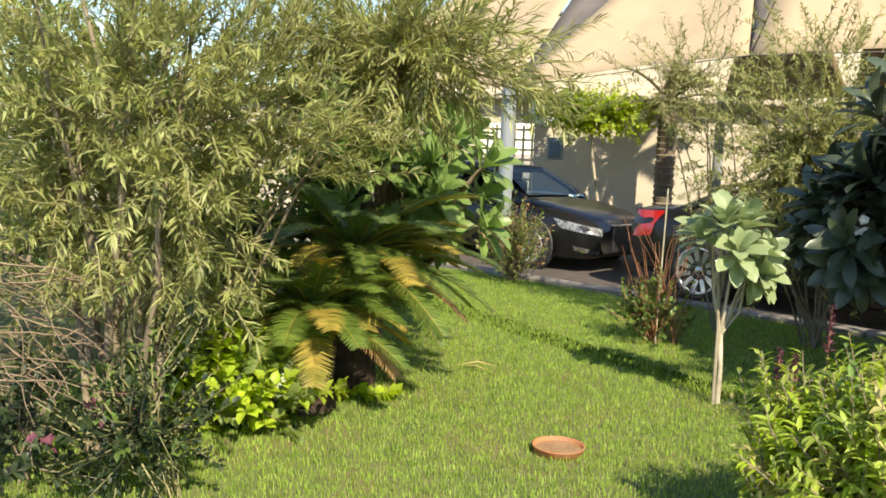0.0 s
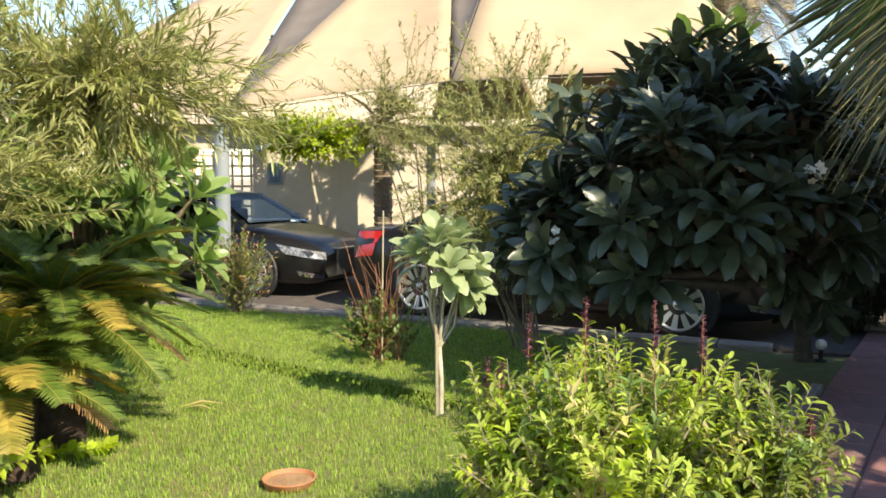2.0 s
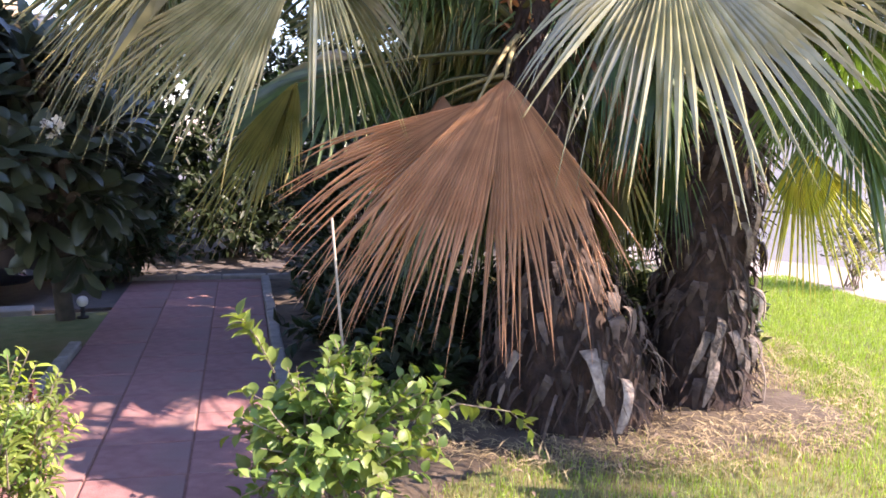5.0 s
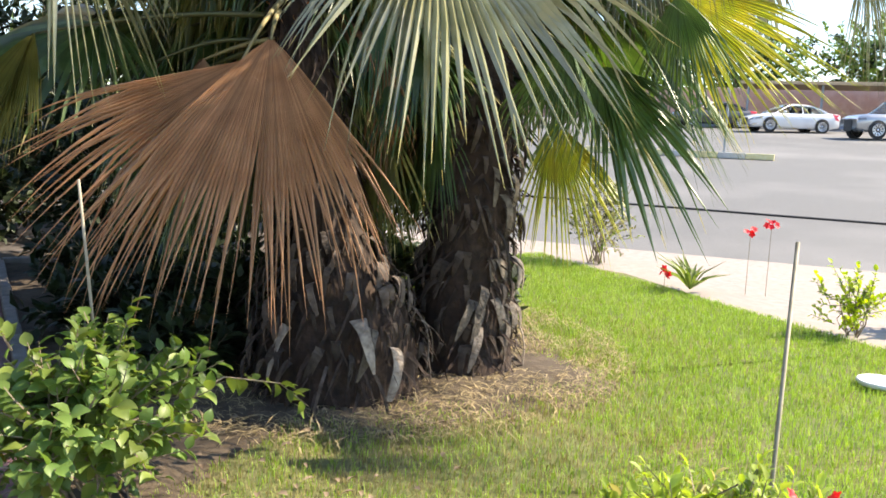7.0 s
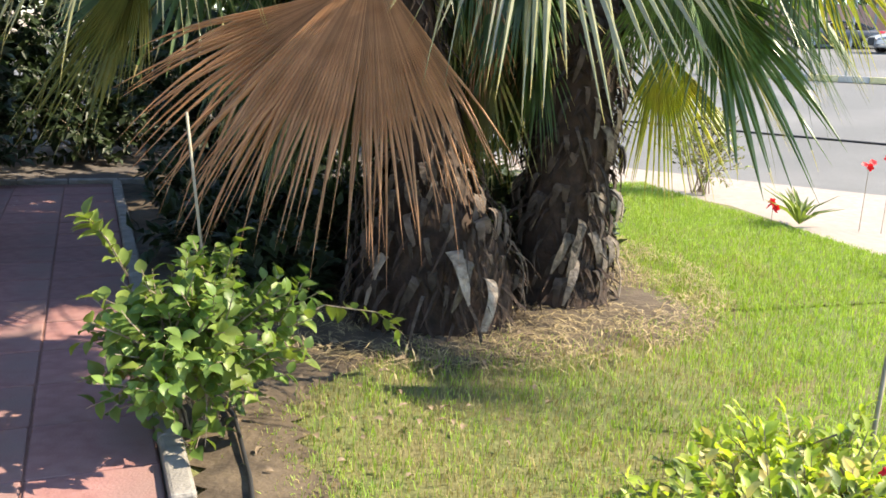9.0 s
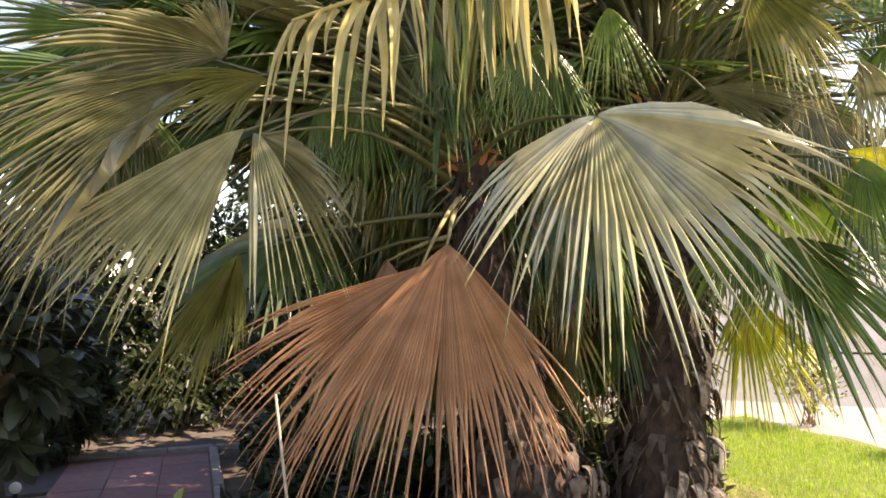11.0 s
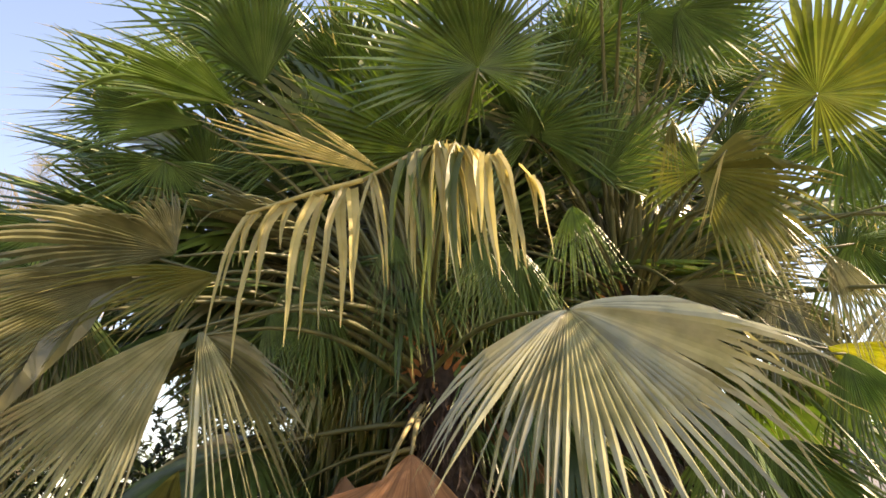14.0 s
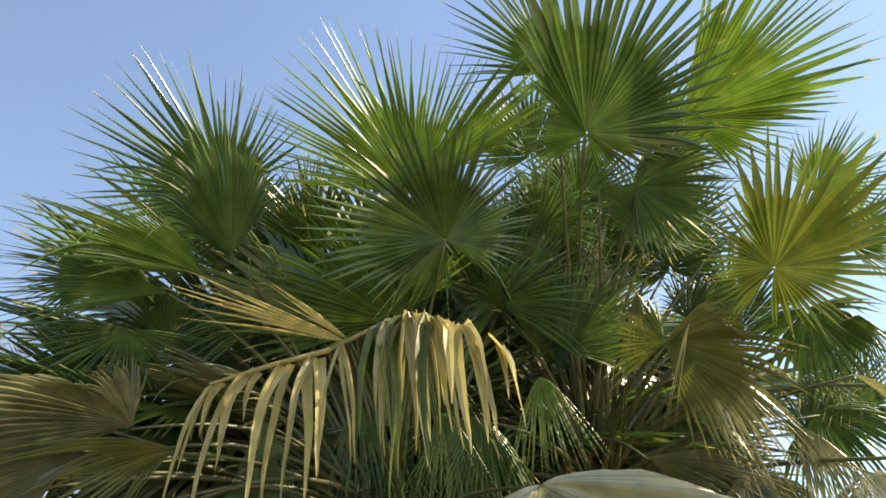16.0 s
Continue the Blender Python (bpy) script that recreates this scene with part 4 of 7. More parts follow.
fan_at(2, (4.41, 1.38, 2.48), [(3.99, 1.93, 2.12), (3.84, 1.77, 1.89), (3.84, 1.52, 1.78), (3.83, 1.20, 1.59), (3.93, 0.92, 1.51), (4.05, 0.74, 1.52), (4.30, 0.58, 1.64), (4.56, 0.46, 1.81), (4.78, 0.40, 2.01), (4.96, 0.41, 2.27), (5.05, 0.91, 2.57)], 'fan_grey', 54, 0.56, 0.10, 0.10)
fan_at(2, (3.46, 2.67, 2.46), [(2.80, 3.34, 1.99), (2.82, 3.28, 1.81), (2.93, 3.14, 1.65), (3.04, 2.99, 1.64), (3.14, 2.88, 1.68), (3.24, 2.77, 1.81)], 'fan_grey', 30, 0.66, 0.10, 0.06)
fan_at(2, (3.48, 2.64, 2.43), [(3.40, 2.62, 1.85), (3.44, 2.53, 1.61), (3.49, 2.48, 1.67), (3.59, 2.40, 1.74), (3.70, 2.34, 1.79)], 'fan_grey', 11, 0.34, 0.25, 0.10)
fan_at(2, (3.53, 2.68, 2.44), [(3.81, 2.43, 1.81), (3.91, 2.38, 1.98), (3.95, 2.46, 2.20), (3.91, 2.66, 2.45)], 'fan_shade', 18, 0.50, 0.12, 0.15)
fan_at(2, (3.64, 3.00, 2.89), [(3.71, 2.98, 3.27), (3.34, 3.09, 3.10), (2.85, 3.20, 2.99), (2.68, 3.27, 2.70), (2.65, 3.28, 2.49), (2.97, 3.17, 2.44)], 'fan_shade', 40, 0.52, 0.10, 0.10)
fan_at(2, (3.44, 2.96, 2.70), [(2.62, 3.20, 2.64), (2.49, 3.16, 2.38), (2.47, 3.16, 2.11), (2.55, 3.13, 1.91), (2.68, 3.12, 1.91), (2.97, 3.03, 2.22)], 'fan_shade', 34, 0.50, 0.14, 0.08)
fan_at(2, (3.71, 2.77, 2.75), [(3.02, 3.00, 2.74), (3.00, 3.00, 2.58), (3.12, 2.94, 2.45), (3.40, 2.74, 2.43)], 'fan_olive', 16, 0.42, 0.12, 0.10)
fan_at(2, (4.58, 1.83, 3.90), [(4.87, 1.97, 3.72), (4.48, 2.28, 3.61), (4.10, 2.42, 3.73), (3.96, 2.34, 3.87), (3.88, 2.10, 4.11), (3.89, 1.89, 4.27), (3.98, 1.67, 4.39), (4.17, 1.52, 4.39), (4.43, 1.40, 4.32), (4.76, 1.36, 4.16), (4.98, 1.47, 3.94), (5.01, 1.75, 3.78)], 'fan', 66, 0.50, 0.02, 0.03)
fan_at(2, (4.75, 2.12, 4.39), [(4.26, 2.83, 4.46), (4.09, 2.76, 4.70), (3.98, 2.57, 4.96), (3.99, 2.31, 5.21), (4.10, 2.07, 5.28), (4.30, 1.89, 5.27), (4.54, 1.73, 5.13), (4.70, 1.45, 5.09), (4.84, 1.03, 5.11), (5.06, 1.13, 4.81)], 'fan_lime', 60, 0.46, 0.03, 0.03)
fan_at(1, (4.97, 1.08, 4.52), [(5.10, 1.52, 4.40), (4.79, 1.28, 4.76), (4.40, 1.17, 5.14), (4.15, 0.97, 5.35), (4.27, 0.63, 5.33), (4.47, 0.34, 5.26), (4.81, 0.18, 5.00), (5.17, 0.26, 4.62), (5.42, 0.40, 4.41), (5.43, 0.77, 4.41), (5.33, 1.16, 4.42)], 'fan', 66, 0.50, 0.02, 0.03)
fan_at(1, (4.99, 1.20, 5.04), [(4.73, 1.79, 5.05), (4.50, 1.71, 5.33), (4.35, 1.49, 5.55), (4.38, 1.15, 5.65)], 'fan', 24, 0.40, 0.02, 0.05)
fan_at(1, (5.48, 0.62, 4.73), [(4.96, 0.16, 5.43), (5.05, -0.15, 5.33), (5.26, -0.36, 5.08), (5.38, -0.51, 4.90), (5.51, -0.50, 4.72), (5.60, -0.28, 4.62), (5.65, -0.03, 4.55), (5.82, 0.38, 4.34)], 'fan_lime', 50, 0.56, 0.02, 0.02)
fan_at(1, (5.31, 1.16, 4.35), [(5.52, 1.06, 3.93), (5.56, 0.79, 3.97), (5.55, 0.47, 4.08), (5.46, 0.35, 4.26)], 'fan', 30, 0.50, 0.03, 0.05)
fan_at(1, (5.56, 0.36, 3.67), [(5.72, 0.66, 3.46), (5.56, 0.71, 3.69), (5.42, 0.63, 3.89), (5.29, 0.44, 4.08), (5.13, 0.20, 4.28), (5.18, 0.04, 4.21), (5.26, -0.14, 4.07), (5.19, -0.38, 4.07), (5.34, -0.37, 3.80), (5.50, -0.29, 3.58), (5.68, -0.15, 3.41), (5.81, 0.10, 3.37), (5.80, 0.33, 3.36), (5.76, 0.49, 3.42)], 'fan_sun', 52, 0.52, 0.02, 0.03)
fan_at(2, (4.07, 2.88, 3.94), [(3.79, 3.06, 4.05), (3.54, 3.02, 4.26), (3.52, 2.84, 4.48), (3.59, 2.68, 4.58), (3.73, 2.58, 4.63), (3.94, 2.56, 4.52), (4.17, 2.63, 4.30)], 'fan', 34, 0.55, 0.02, 0.20)
fan_at(2, (4.20, 3.08, 4.44), [(3.82, 3.61, 4.18), (3.55, 3.65, 4.40), (3.43, 3.54, 4.63), (3.37, 3.40, 4.83), (3.43, 3.22, 4.98), (3.54, 3.10, 5.10), (3.72, 2.91, 5.12), (3.95, 2.81, 5.09), (4.22, 2.69, 4.96), (4.46, 2.62, 4.77)], 'fan', 46, 0.42, 0.02, 0.02)
fan_at(2, (3.89, 2.89, 3.73), [(3.43, 3.10, 3.67), (3.11, 3.17, 3.70), (2.94, 3.21, 3.80), (3.00, 3.16, 3.91), (3.27, 3.08, 3.98), (3.52, 2.95, 4.08)], 'fan_lime', 34, 0.50, 0.05, 0.08)
fan_at(2, (3.83, 3.07, 3.66), [(3.04, 3.29, 3.79), (2.99, 3.39, 3.66), (3.02, 3.47, 3.50), (3.12, 3.46, 3.39), (3.30, 3.42, 3.39)], 'fan', 30, 0.45, 0.05, 0.06)
fan_at(2, (3.84, 3.36, 3.54), [(3.27, 3.53, 3.59), (3.29, 3.59, 3.45), (3.45, 3.59, 3.22), (3.55, 3.52, 3.23), (3.72, 3.47, 3.21), (3.92, 3.38, 3.21), (4.08, 3.24, 3.35), (4.19, 3.09, 3.57)], 'fan', 38, 0.34, 0.03, 0.05)
fan_at(2, (4.75, 2.83, 4.22), [(4.31, 3.25, 4.09), (4.19, 3.11, 4.41), (4.25, 2.91, 4.65), (4.42, 2.67, 4.77), (4.69, 2.44, 4.66)], 'fan', 38, 0.50, 0.02, 0.10)
fan_at(2, (4.42, 2.93, 3.70), [(4.18, 3.26, 3.28), (4.04, 3.26, 3.53), (4.02, 3.14, 3.76), (4.21, 2.93, 4.01), (4.50, 2.72, 4.07)], 'fan', 38, 0.45, 0.03, 0.15)
fan_at(1, (5.38, 1.93, 3.84), [(5.31, 2.25, 3.39), (5.22, 2.09, 3.76), (5.30, 1.79, 4.11), (5.43, 1.47, 4.10), (5.60, 1.36, 3.83), (5.60, 1.53, 3.44)], 'fan', 44, 0.45, 0.03, 0.15)
fan_at(1, (5.48, 1.61, 4.34), [(5.52, 1.99, 3.99), (5.32, 1.93, 4.38), (5.23, 1.69, 4.66), (5.38, 1.33, 4.64), (5.58, 1.18, 4.40), (5.73, 1.37, 4.04)], 'fan', 40, 0.50, 0.02, 0.10)
fan_at(2, (4.23, 3.47, 3.62), [(3.99, 3.72, 3.24), (3.85, 3.70, 3.52), (3.83, 3.55, 3.81), (4.07, 3.36, 4.02), (4.39, 3.13, 3.93), (4.56, 3.14, 3.64)], 'fan', 40, 0.45, 0.03, 0.12)
fan_at(2, (3.83, 3.75, 3.94), [(3.81, 3.83, 3.58), (3.62, 3.90, 3.70), (3.52, 3.86, 3.88), (3.59, 3.82, 4.11), (3.75, 3.62, 4.23), (4.01, 3.45, 4.18)], 'fan', 40, 0.45, 0.03, 0.10)
fan_at(2, (4.50, 3.13, 4.41), [(4.33, 3.50, 4.14), (4.15, 3.44, 4.43), (4.17, 3.21, 4.68), (4.37, 2.93, 4.76), (4.64, 2.75, 4.63), (4.81, 2.83, 4.33)], 'fan', 40, 0.50, 0.02, 0.10)
fan_at(2, (4.23, 2.74, 3.00), [(4.08, 2.90, 2.56), (4.16, 2.78, 2.40), (4.28, 2.65, 2.40), (4.40, 2.54, 2.55)], 'fan', 24, 0.22, 0.15, 0.10)
fan_at(2, (4.54, 2.39, 3.09), [(4.41, 2.59, 2.62), (4.49, 2.46, 2.42), (4.59, 2.31, 2.44), (4.69, 2.18, 2.66)], 'fan', 26, 0.22, 0.15, 0.10)
fan_at(2, (4.83, 2.05, 3.05), [(4.71, 2.27, 2.58), (4.77, 2.13, 2.44), (4.86, 1.96, 2.49), (4.97, 1.80, 2.64)], 'fan', 26, 0.22, 0.15, 0.10)
fan_at(1, (5.07, 1.59, 3.20), [(4.98, 1.83, 2.77), (5.02, 1.69, 2.63), (5.11, 1.50, 2.64), (5.18, 1.31, 2.84)], 'fan_lime', 26, 0.25, 0.15, 0.10)
fan_at(2, (4.10, 2.84, 2.68), [(4.00, 2.92, 2.17), (4.08, 2.79, 2.01), (4.21, 2.64, 2.03), (4.33, 2.54, 2.21)], 'fan', 24, 0.22, 0.12, 0.10)
fan_at(2, (3.37, 3.34, 2.68), [(3.10, 3.47, 2.28), (3.20, 3.38, 2.11), (3.34, 3.28, 2.11), (3.51, 3.20, 2.28)], 'fan_shade', 22, 0.30, 0.12, 0.10)
fan_at(2, (4.11, 1.76, 3.15), [(4.06, 1.94, 2.61), (4.14, 1.83, 2.49), (4.22, 1.70, 2.51), (4.29, 1.57, 2.58), (4.35, 1.48, 2.77)], 'fan_sun', 18, 0.20, 0.12, 0.05)
fan_at(1, (5.27, 0.95, 3.29), [(5.30, 1.28, 3.12), (5.25, 1.29, 3.40), (5.24, 1.19, 3.61), (5.29, 0.94, 3.64)], 'fan_sun', 16, 0.50, 0.05, 0.10)
fan_at(1, (5.27, 0.95, 3.29), [(5.34, 0.64, 3.55), (5.26, 0.47, 3.26), (5.22, 0.31, 3.13), (5.21, 0.33, 2.99), (5.25, 0.43, 2.83), (5.29, 0.63, 2.77), (5.35, 0.93, 2.73)], 'fan_olive', 30, 0.60, 0.08, 0.12)
fan_at(1, (5.10, 1.00, 3.53), [(5.22, 1.32, 2.81), (5.22, 1.20, 2.76), (5.25, 1.08, 2.77), (5.27, 0.98, 2.78)], 'fan_olive', 7, 0.15, 0.20, 0.05)
fan_at(1, (5.09, 0.76, 3.30), [(5.15, 1.05, 2.80), (5.17, 0.98, 2.75)], 'fan_gold', 3, 0.20, 0.12, 0.02)
fan_at(1, (6.06, 0.04, 3.48), [(6.07, 0.35, 3.42), (6.15, 0.38, 3.18), (6.22, 0.34, 2.92), (6.23, 0.19, 2.93), (6.20, 0.01, 3.04), (6.13, -0.13, 3.28)], 'fan', 34, 0.32, 0.02, 0.05)
fan_at(1, (5.50, 0.84, 3.17), [(5.56, 0.78, 2.56), (5.56, 0.69, 2.48), (5.59, 0.57, 2.47), (5.61, 0.47, 2.60), (5.62, 0.42, 2.81)], 'fan_grey', 16, 0.36, 0.30, 0.10)
fan_at(1, (5.36, 1.18, 2.75), [(5.34, 1.03, 2.52), (5.35, 0.87, 2.44), (5.39, 0.65, 2.48), (5.45, 0.54, 2.59), (5.50, 0.64, 2.74)], 'fan_shade', 22, 0.50, 0.08, 0.10)
fan_at(1, (5.81, 0.49, 2.86), [(5.78, 0.54, 2.43), (5.77, 0.40, 2.25), (5.79, 0.25, 2.24), (5.83, 0.12, 2.46)], 'fan_grey', 24, 0.40, 0.22, 0.12)
fan_at(1, (6.36, 1.32, 1.65), [(6.13, 1.52, 1.03), (6.11, 1.32, 0.80), (6.12, 1.05, 0.70), (6.17, 0.89, 0.79), (6.22, 0.74, 1.02), (6.27, 0.84, 1.29)], 'fan_yellow', 34, 0.45, 0.06, 0.06)
fan_at(1, (5.44, 0.83, 1.92), [(5.30, 1.23, 1.38), (5.32, 0.99, 1.47), (5.33, 0.68, 1.24), (5.30, 0.42, 0.98), (5.33, 0.25, 1.03), (5.36, 0.10, 1.27), (5.40, 0.22, 1.50), (5.48, 0.36, 1.79)], 'fan', 36, 0.46, 0.10, 0.08)
fan_at(1, (5.89, 0.59, 2.40), [(5.89, 0.34, 1.85), (5.86, 0.10, 1.64), (5.82, -0.10, 1.68), (5.82, -0.29, 1.74), (5.81, -0.42, 1.89), (5.79, -0.36, 2.09), (5.77, -0.20, 2.29)], 'fan_yellow', 36, 0.50, 0.08, 0.06)
fan_at(1, (5.61, 0.47, 2.32), [(5.62, 0.76, 1.81), (5.61, 0.56, 1.64), (5.59, 0.35, 1.56), (5.61, 0.12, 1.72), (5.60, 0.03, 1.92)], 'fan', 28, 0.40, 0.10, 0.12)
fan_at(1, (5.52, -0.42, 2.48), [(5.55, -0.35, 2.04), (5.55, -0.44, 1.92), (5.55, -0.55, 1.88), (5.53, -0.68, 1.96)], 'fan_grey', 18, 0.40, 0.10, 0.12)
fan_at(2, (4.01, 3.35, 1.94), [(3.37, 3.65, 1.25), (3.44, 3.56, 1.09), (3.60, 3.41, 1.07), (3.78, 3.35, 1.31), (4.02, 3.28, 1.46)], 'fan_olive', 30, 0.50, 0.08, 0.05)
fan_at(2, (3.30, 3.34, 2.60), [(2.67, 3.58, 2.07), (2.64, 3.50, 1.74), (2.80, 3.42, 1.62), (3.09, 3.36, 1.84)], 'fan_shade', 30, 0.50, 0.10, 0.06)
# six fans added to cast shade on bed, trunk and lawn, some unseen
fan_at(1, (5.55, 0.15, 3.00), [(5.00, -0.15, 2.60), (5.20, -0.40, 2.40), (5.60, -0.45, 2.45), (5.95, -0.20, 2.60)], 'fan_grey', 30, 0.35, 0.10, 0.10)
fan_at(1, (5.75, -0.55, 2.75), [(5.20, -0.90, 2.20), (5.40, -1.20, 2.05), (5.80, -1.35, 2.05), (6.20, -1.20, 2.20)], 'fan', 30, 0.25, 0.10, 0.10)
fan_at(1, (6.30, -0.90, 3.20), [(5.80, -1.40, 2.80), (6.10, -1.75, 2.60), (6.60, -1.80, 2.70), (6.90, -1.40, 2.90)], 'fan', 30, 0.25, 0.10, 0.10)
fan_at(1, (5.70, 0.90, 2.35), [(5.30, 0.35, 1.75), (5.50, 0.20, 1.50), (5.80, 0.15, 1.45), (6.20, 0.35, 1.60)], 'fan', 34, 0.45, 0.10, 0.10)
fan_at(1, (6.35, 0.90, 2.40), [(6.00, 0.25, 1.75), (6.30, 0.10, 1.55), (6.70, 0.20, 1.60), (7.00, 0.60, 1.80)], 'fan', 34, 0.45, 0.10, 0.10)
fan_at(1, (6.00, 1.05, 2.00), [(5.60, 0.60, 1.50), (5.80, 0.45, 1.30), (6.10, 0.45, 1.25), (6.40, 0.70, 1.40)], 'fan_olive', 30, 0.45, 0.08, 0.10)
# fronds behind them
leaf_at((3.82, 1.94, 3.09), (3.29, 2.34, 3.27), 8, 'fan_gold', 0.00, 8, 2)
leaf_at((3.82, 1.93, 3.10), (3.53, 2.09, 3.27), 6, 'fan_gold', 0.00, 4, 2)
leaf_at((5.15, 0.94, 2.00), (5.05, 1.02, 1.51), 40, 'fan', 0.50, 34, 1)
leaf_at((6.59, 0.91, 2.84), (6.63, 0.57, 2.25), 75, 'fan_shade', 1.20, 36, 1)
leaf_at((6.69, 0.43, 3.14), (6.72, 0.19, 2.58), 80, 'fan', 0.60, 40, 1)
leaf_at((6.59, 0.24, 2.73), (6.57, 0.09, 2.19), 70, 'fan_grey', 0.70, 40, 1)
leaf_at((3.23, 3.40, 2.77), (2.87, 3.66, 2.05), 80, 'fan', 0.10, 46, 2)
leaf_at((6.03, 0.29, 3.55), (6.08, 0.28, 3.07), 110, 'fan', 0.40, 34, 1)
leaf_at((5.34, 0.93, 4.30), (5.40, 0.46, 4.15), 95, 'fan', 0.15, 40, 1)
leaf_at((4.76, 2.84, 3.96), (4.47, 3.24, 3.87), 70, 'fan', 0.20, 40, 2)
leaf_at((5.55, 1.93, 3.98), (5.36, 1.57, 4.56), 80, 'fan', 0.10, 44, 2)
leaf_at((5.64, 1.60, 3.58), (5.62, 1.09, 3.95), 70, 'fan', 0.20, 40, 1)
leaf_at((4.47, 2.84, 2.83), (4.29, 3.03, 2.32), 60, 'fan', 0.30, 36, 2)
leaf_at((5.10, 1.98, 3.06), (5.01, 2.19, 2.54), 70, 'fan', 0.40, 36, 1)
leaf_at((5.68, 0.88, 4.76), (5.60, 0.34, 4.98), 70, 'fan_lime', 0.10, 40, 1)
leaf_at((7.44, -0.03, 4.59), (7.33, -0.56, 4.78), 90, 'fan', 0.10, 44, 1)
leaf_at((7.83, -0.15, 3.60), (7.82, -0.32, 3.22), 90, 'fan', 0.40, 44, 1)
leaf_at((7.32, 0.88, 2.30), (7.31, 0.56, 2.74), 120, 'fan', 0.20, 50, 1)
leaf_at((7.03, 1.10, 2.66), (7.04, 0.77, 2.97), 120, 'fan', 0.20, 50, 1)
leaf_at((7.23, 0.56, 3.17), (7.18, 0.30, 3.46), 120, 'fan', 0.20, 50, 1)
leaf_at((6.65, 1.11, 4.62), (6.49, 0.69, 5.01), 115, 'fan', 0.10, 50, 1)
leaf_at((7.00, 0.85, 3.95), (6.74, 0.91, 4.50), 115, 'fan', 0.20, 50, 1)
leaf_at((7.25, 0.51, 3.64), (7.15, 0.07, 3.71), 115, 'fan', 0.20, 50, 1)
leaf_at((6.72, 1.08, 4.01), (6.71, 0.65, 4.18), 115, 'fan', 0.20, 50, 1)
leaf_at((7.65, 0.32, 3.41), (7.57, -0.07, 3.72), 115, 'fan', 0.20, 50, 1)
leaf_at((6.90, 0.04, 4.78), (6.79, -0.44, 4.96), 110, 'fan_lime', 0.10, 50, 1)
leaf_at((5.75, 1.44, 4.62), (5.49, 1.29, 5.06), 120, 'fan', 0.10, 44, 1)
leaf_at((6.09, 1.08, 4.41), (5.88, 0.81, 4.85), 110, 'fan', 0.10, 44, 1)
leaf_at((5.40, 1.59, 4.87), (5.09, 1.52, 5.29), 110, 'fan', 0.10, 44, 1)
leaf_at((6.20, 1.49, 4.41), (5.97, 1.26, 4.90), 125, 'fan', 0.15, 46, 1)
leaf_at((6.56, 1.11, 4.35), (6.30, 1.03, 4.85), 125, 'fan', 0.15, 46, 1)
leaf_at((3.34, 3.61, 3.07), (2.99, 3.82, 2.63), 80, 'fan', 0.15, 34, 2)
leaf_at((3.49, 3.85, 2.75), (3.19, 4.03, 2.00), 80, 'fan_shade', 0.20, 34, 2)
# the rest of both crowns, with the older skirt beneath
VIEW_SIDE = Vector((-0.91, -0.41, 0))
SUN_SIDE = Vector((0.4, -0.85, 0.35))


def fill(h, count, r0, r1, low, high, mats, hang):
    k = 0
    while k < count:
        d = rand_dir(rng)
        if not radians(low) < math.asin(d.z) < radians(high) or d.dot(VIEW_SIDE) > 0.30 or (d.dot(SUN_SIDE) > 0.45 and d.dot(VIEW_SIDE) > -0.45):
            continue
        k += 1
        hub = HEART[h] + d * rng.uniform(r0, r1)
        tip = hub + (d + Vector((0, 0, -0.3)) + rand_dir(rng) * 0.35).normalized() * rng.uniform(0.75, 1.0)
        frond(PALM[h], HEART[h], hub, tip, rng.uniform(75, 115), rng.choice(mats), rng.uniform(0.1, hang), 40, Vector((0, 0, 1)) + rand_dir(rng) * 0.5 - d * 0.4)


fill(1, 50, 0.7, 1.35, -25, 80, ("fan", "fan", "fan_grey", "fan", "fan_lime"), 0.35)
fill(2, 46, 0.7, 1.3, -30, 80, ("fan", "fan", "fan_grey", "fan"), 0.4)
fill(1, 34, 1.2, 1.9, 20, 88, ("fan", "fan", "fan_lime"), 0.25)
fill(2, 40, 1.2, 1.95, 5, 85, ("fan", "fan", "fan_lime"), 0.25)

fill(2, 26, 1.3, 2.1, 25, 70, ("fan", "fan_lime", "fan"), 0.2)
fill(1, 22, 1.3, 2.0, 25, 70, ("fan", "fan_lime", "fan"), 0.2)

# hanging inner leaves that close the crowns
for h, n in ((1, 38), (2, 46)):
    for k in range(n):
        d = rand_dir(rng)
        d = (d - VIEW_SIDE * max(0.0, d.dot(VIEW_SIDE) + 0.15) * 1.9).normalized()
        hub = HEART[h] + d * rng.uniform(0.25, 0.75) + Vector((0, 0, rng.uniform(-0.5, 0.5)))
        tip = hub + (d * 0.5 + Vector((0, 0, -0.7)) + rand_dir(rng) * 0.3).normalized() * rng.uniform(0.6, 0.9)
        frond(PALM[h], HEART[h], hub, tip, rng.uniform(50, 100), rng.choice(("fan", "fan", "fan_olive")), rng.uniform(0.5, 1.1), 34, d + Vector((0, 0, 0.5)))
# a third palm, added behind the two to shade the path and close gaps
palm_rear = thing("fan_palm", "dense green fan palm added behind the others for shade", "palm tree", (7.7, 3.7, 0), 0, "fan palms")
HEART[3], PALM[3] = Vector((7.65, 3.7, 3.1)), palm_rear
fill(3, 46, 0.7, 1.4, -40, 85, ("fan", "fan", "fan_lime"), 0.35)
fill(3, 16, 1.3, 1.8, 15, 80, ("fan", "fan_lime"), 0.3)


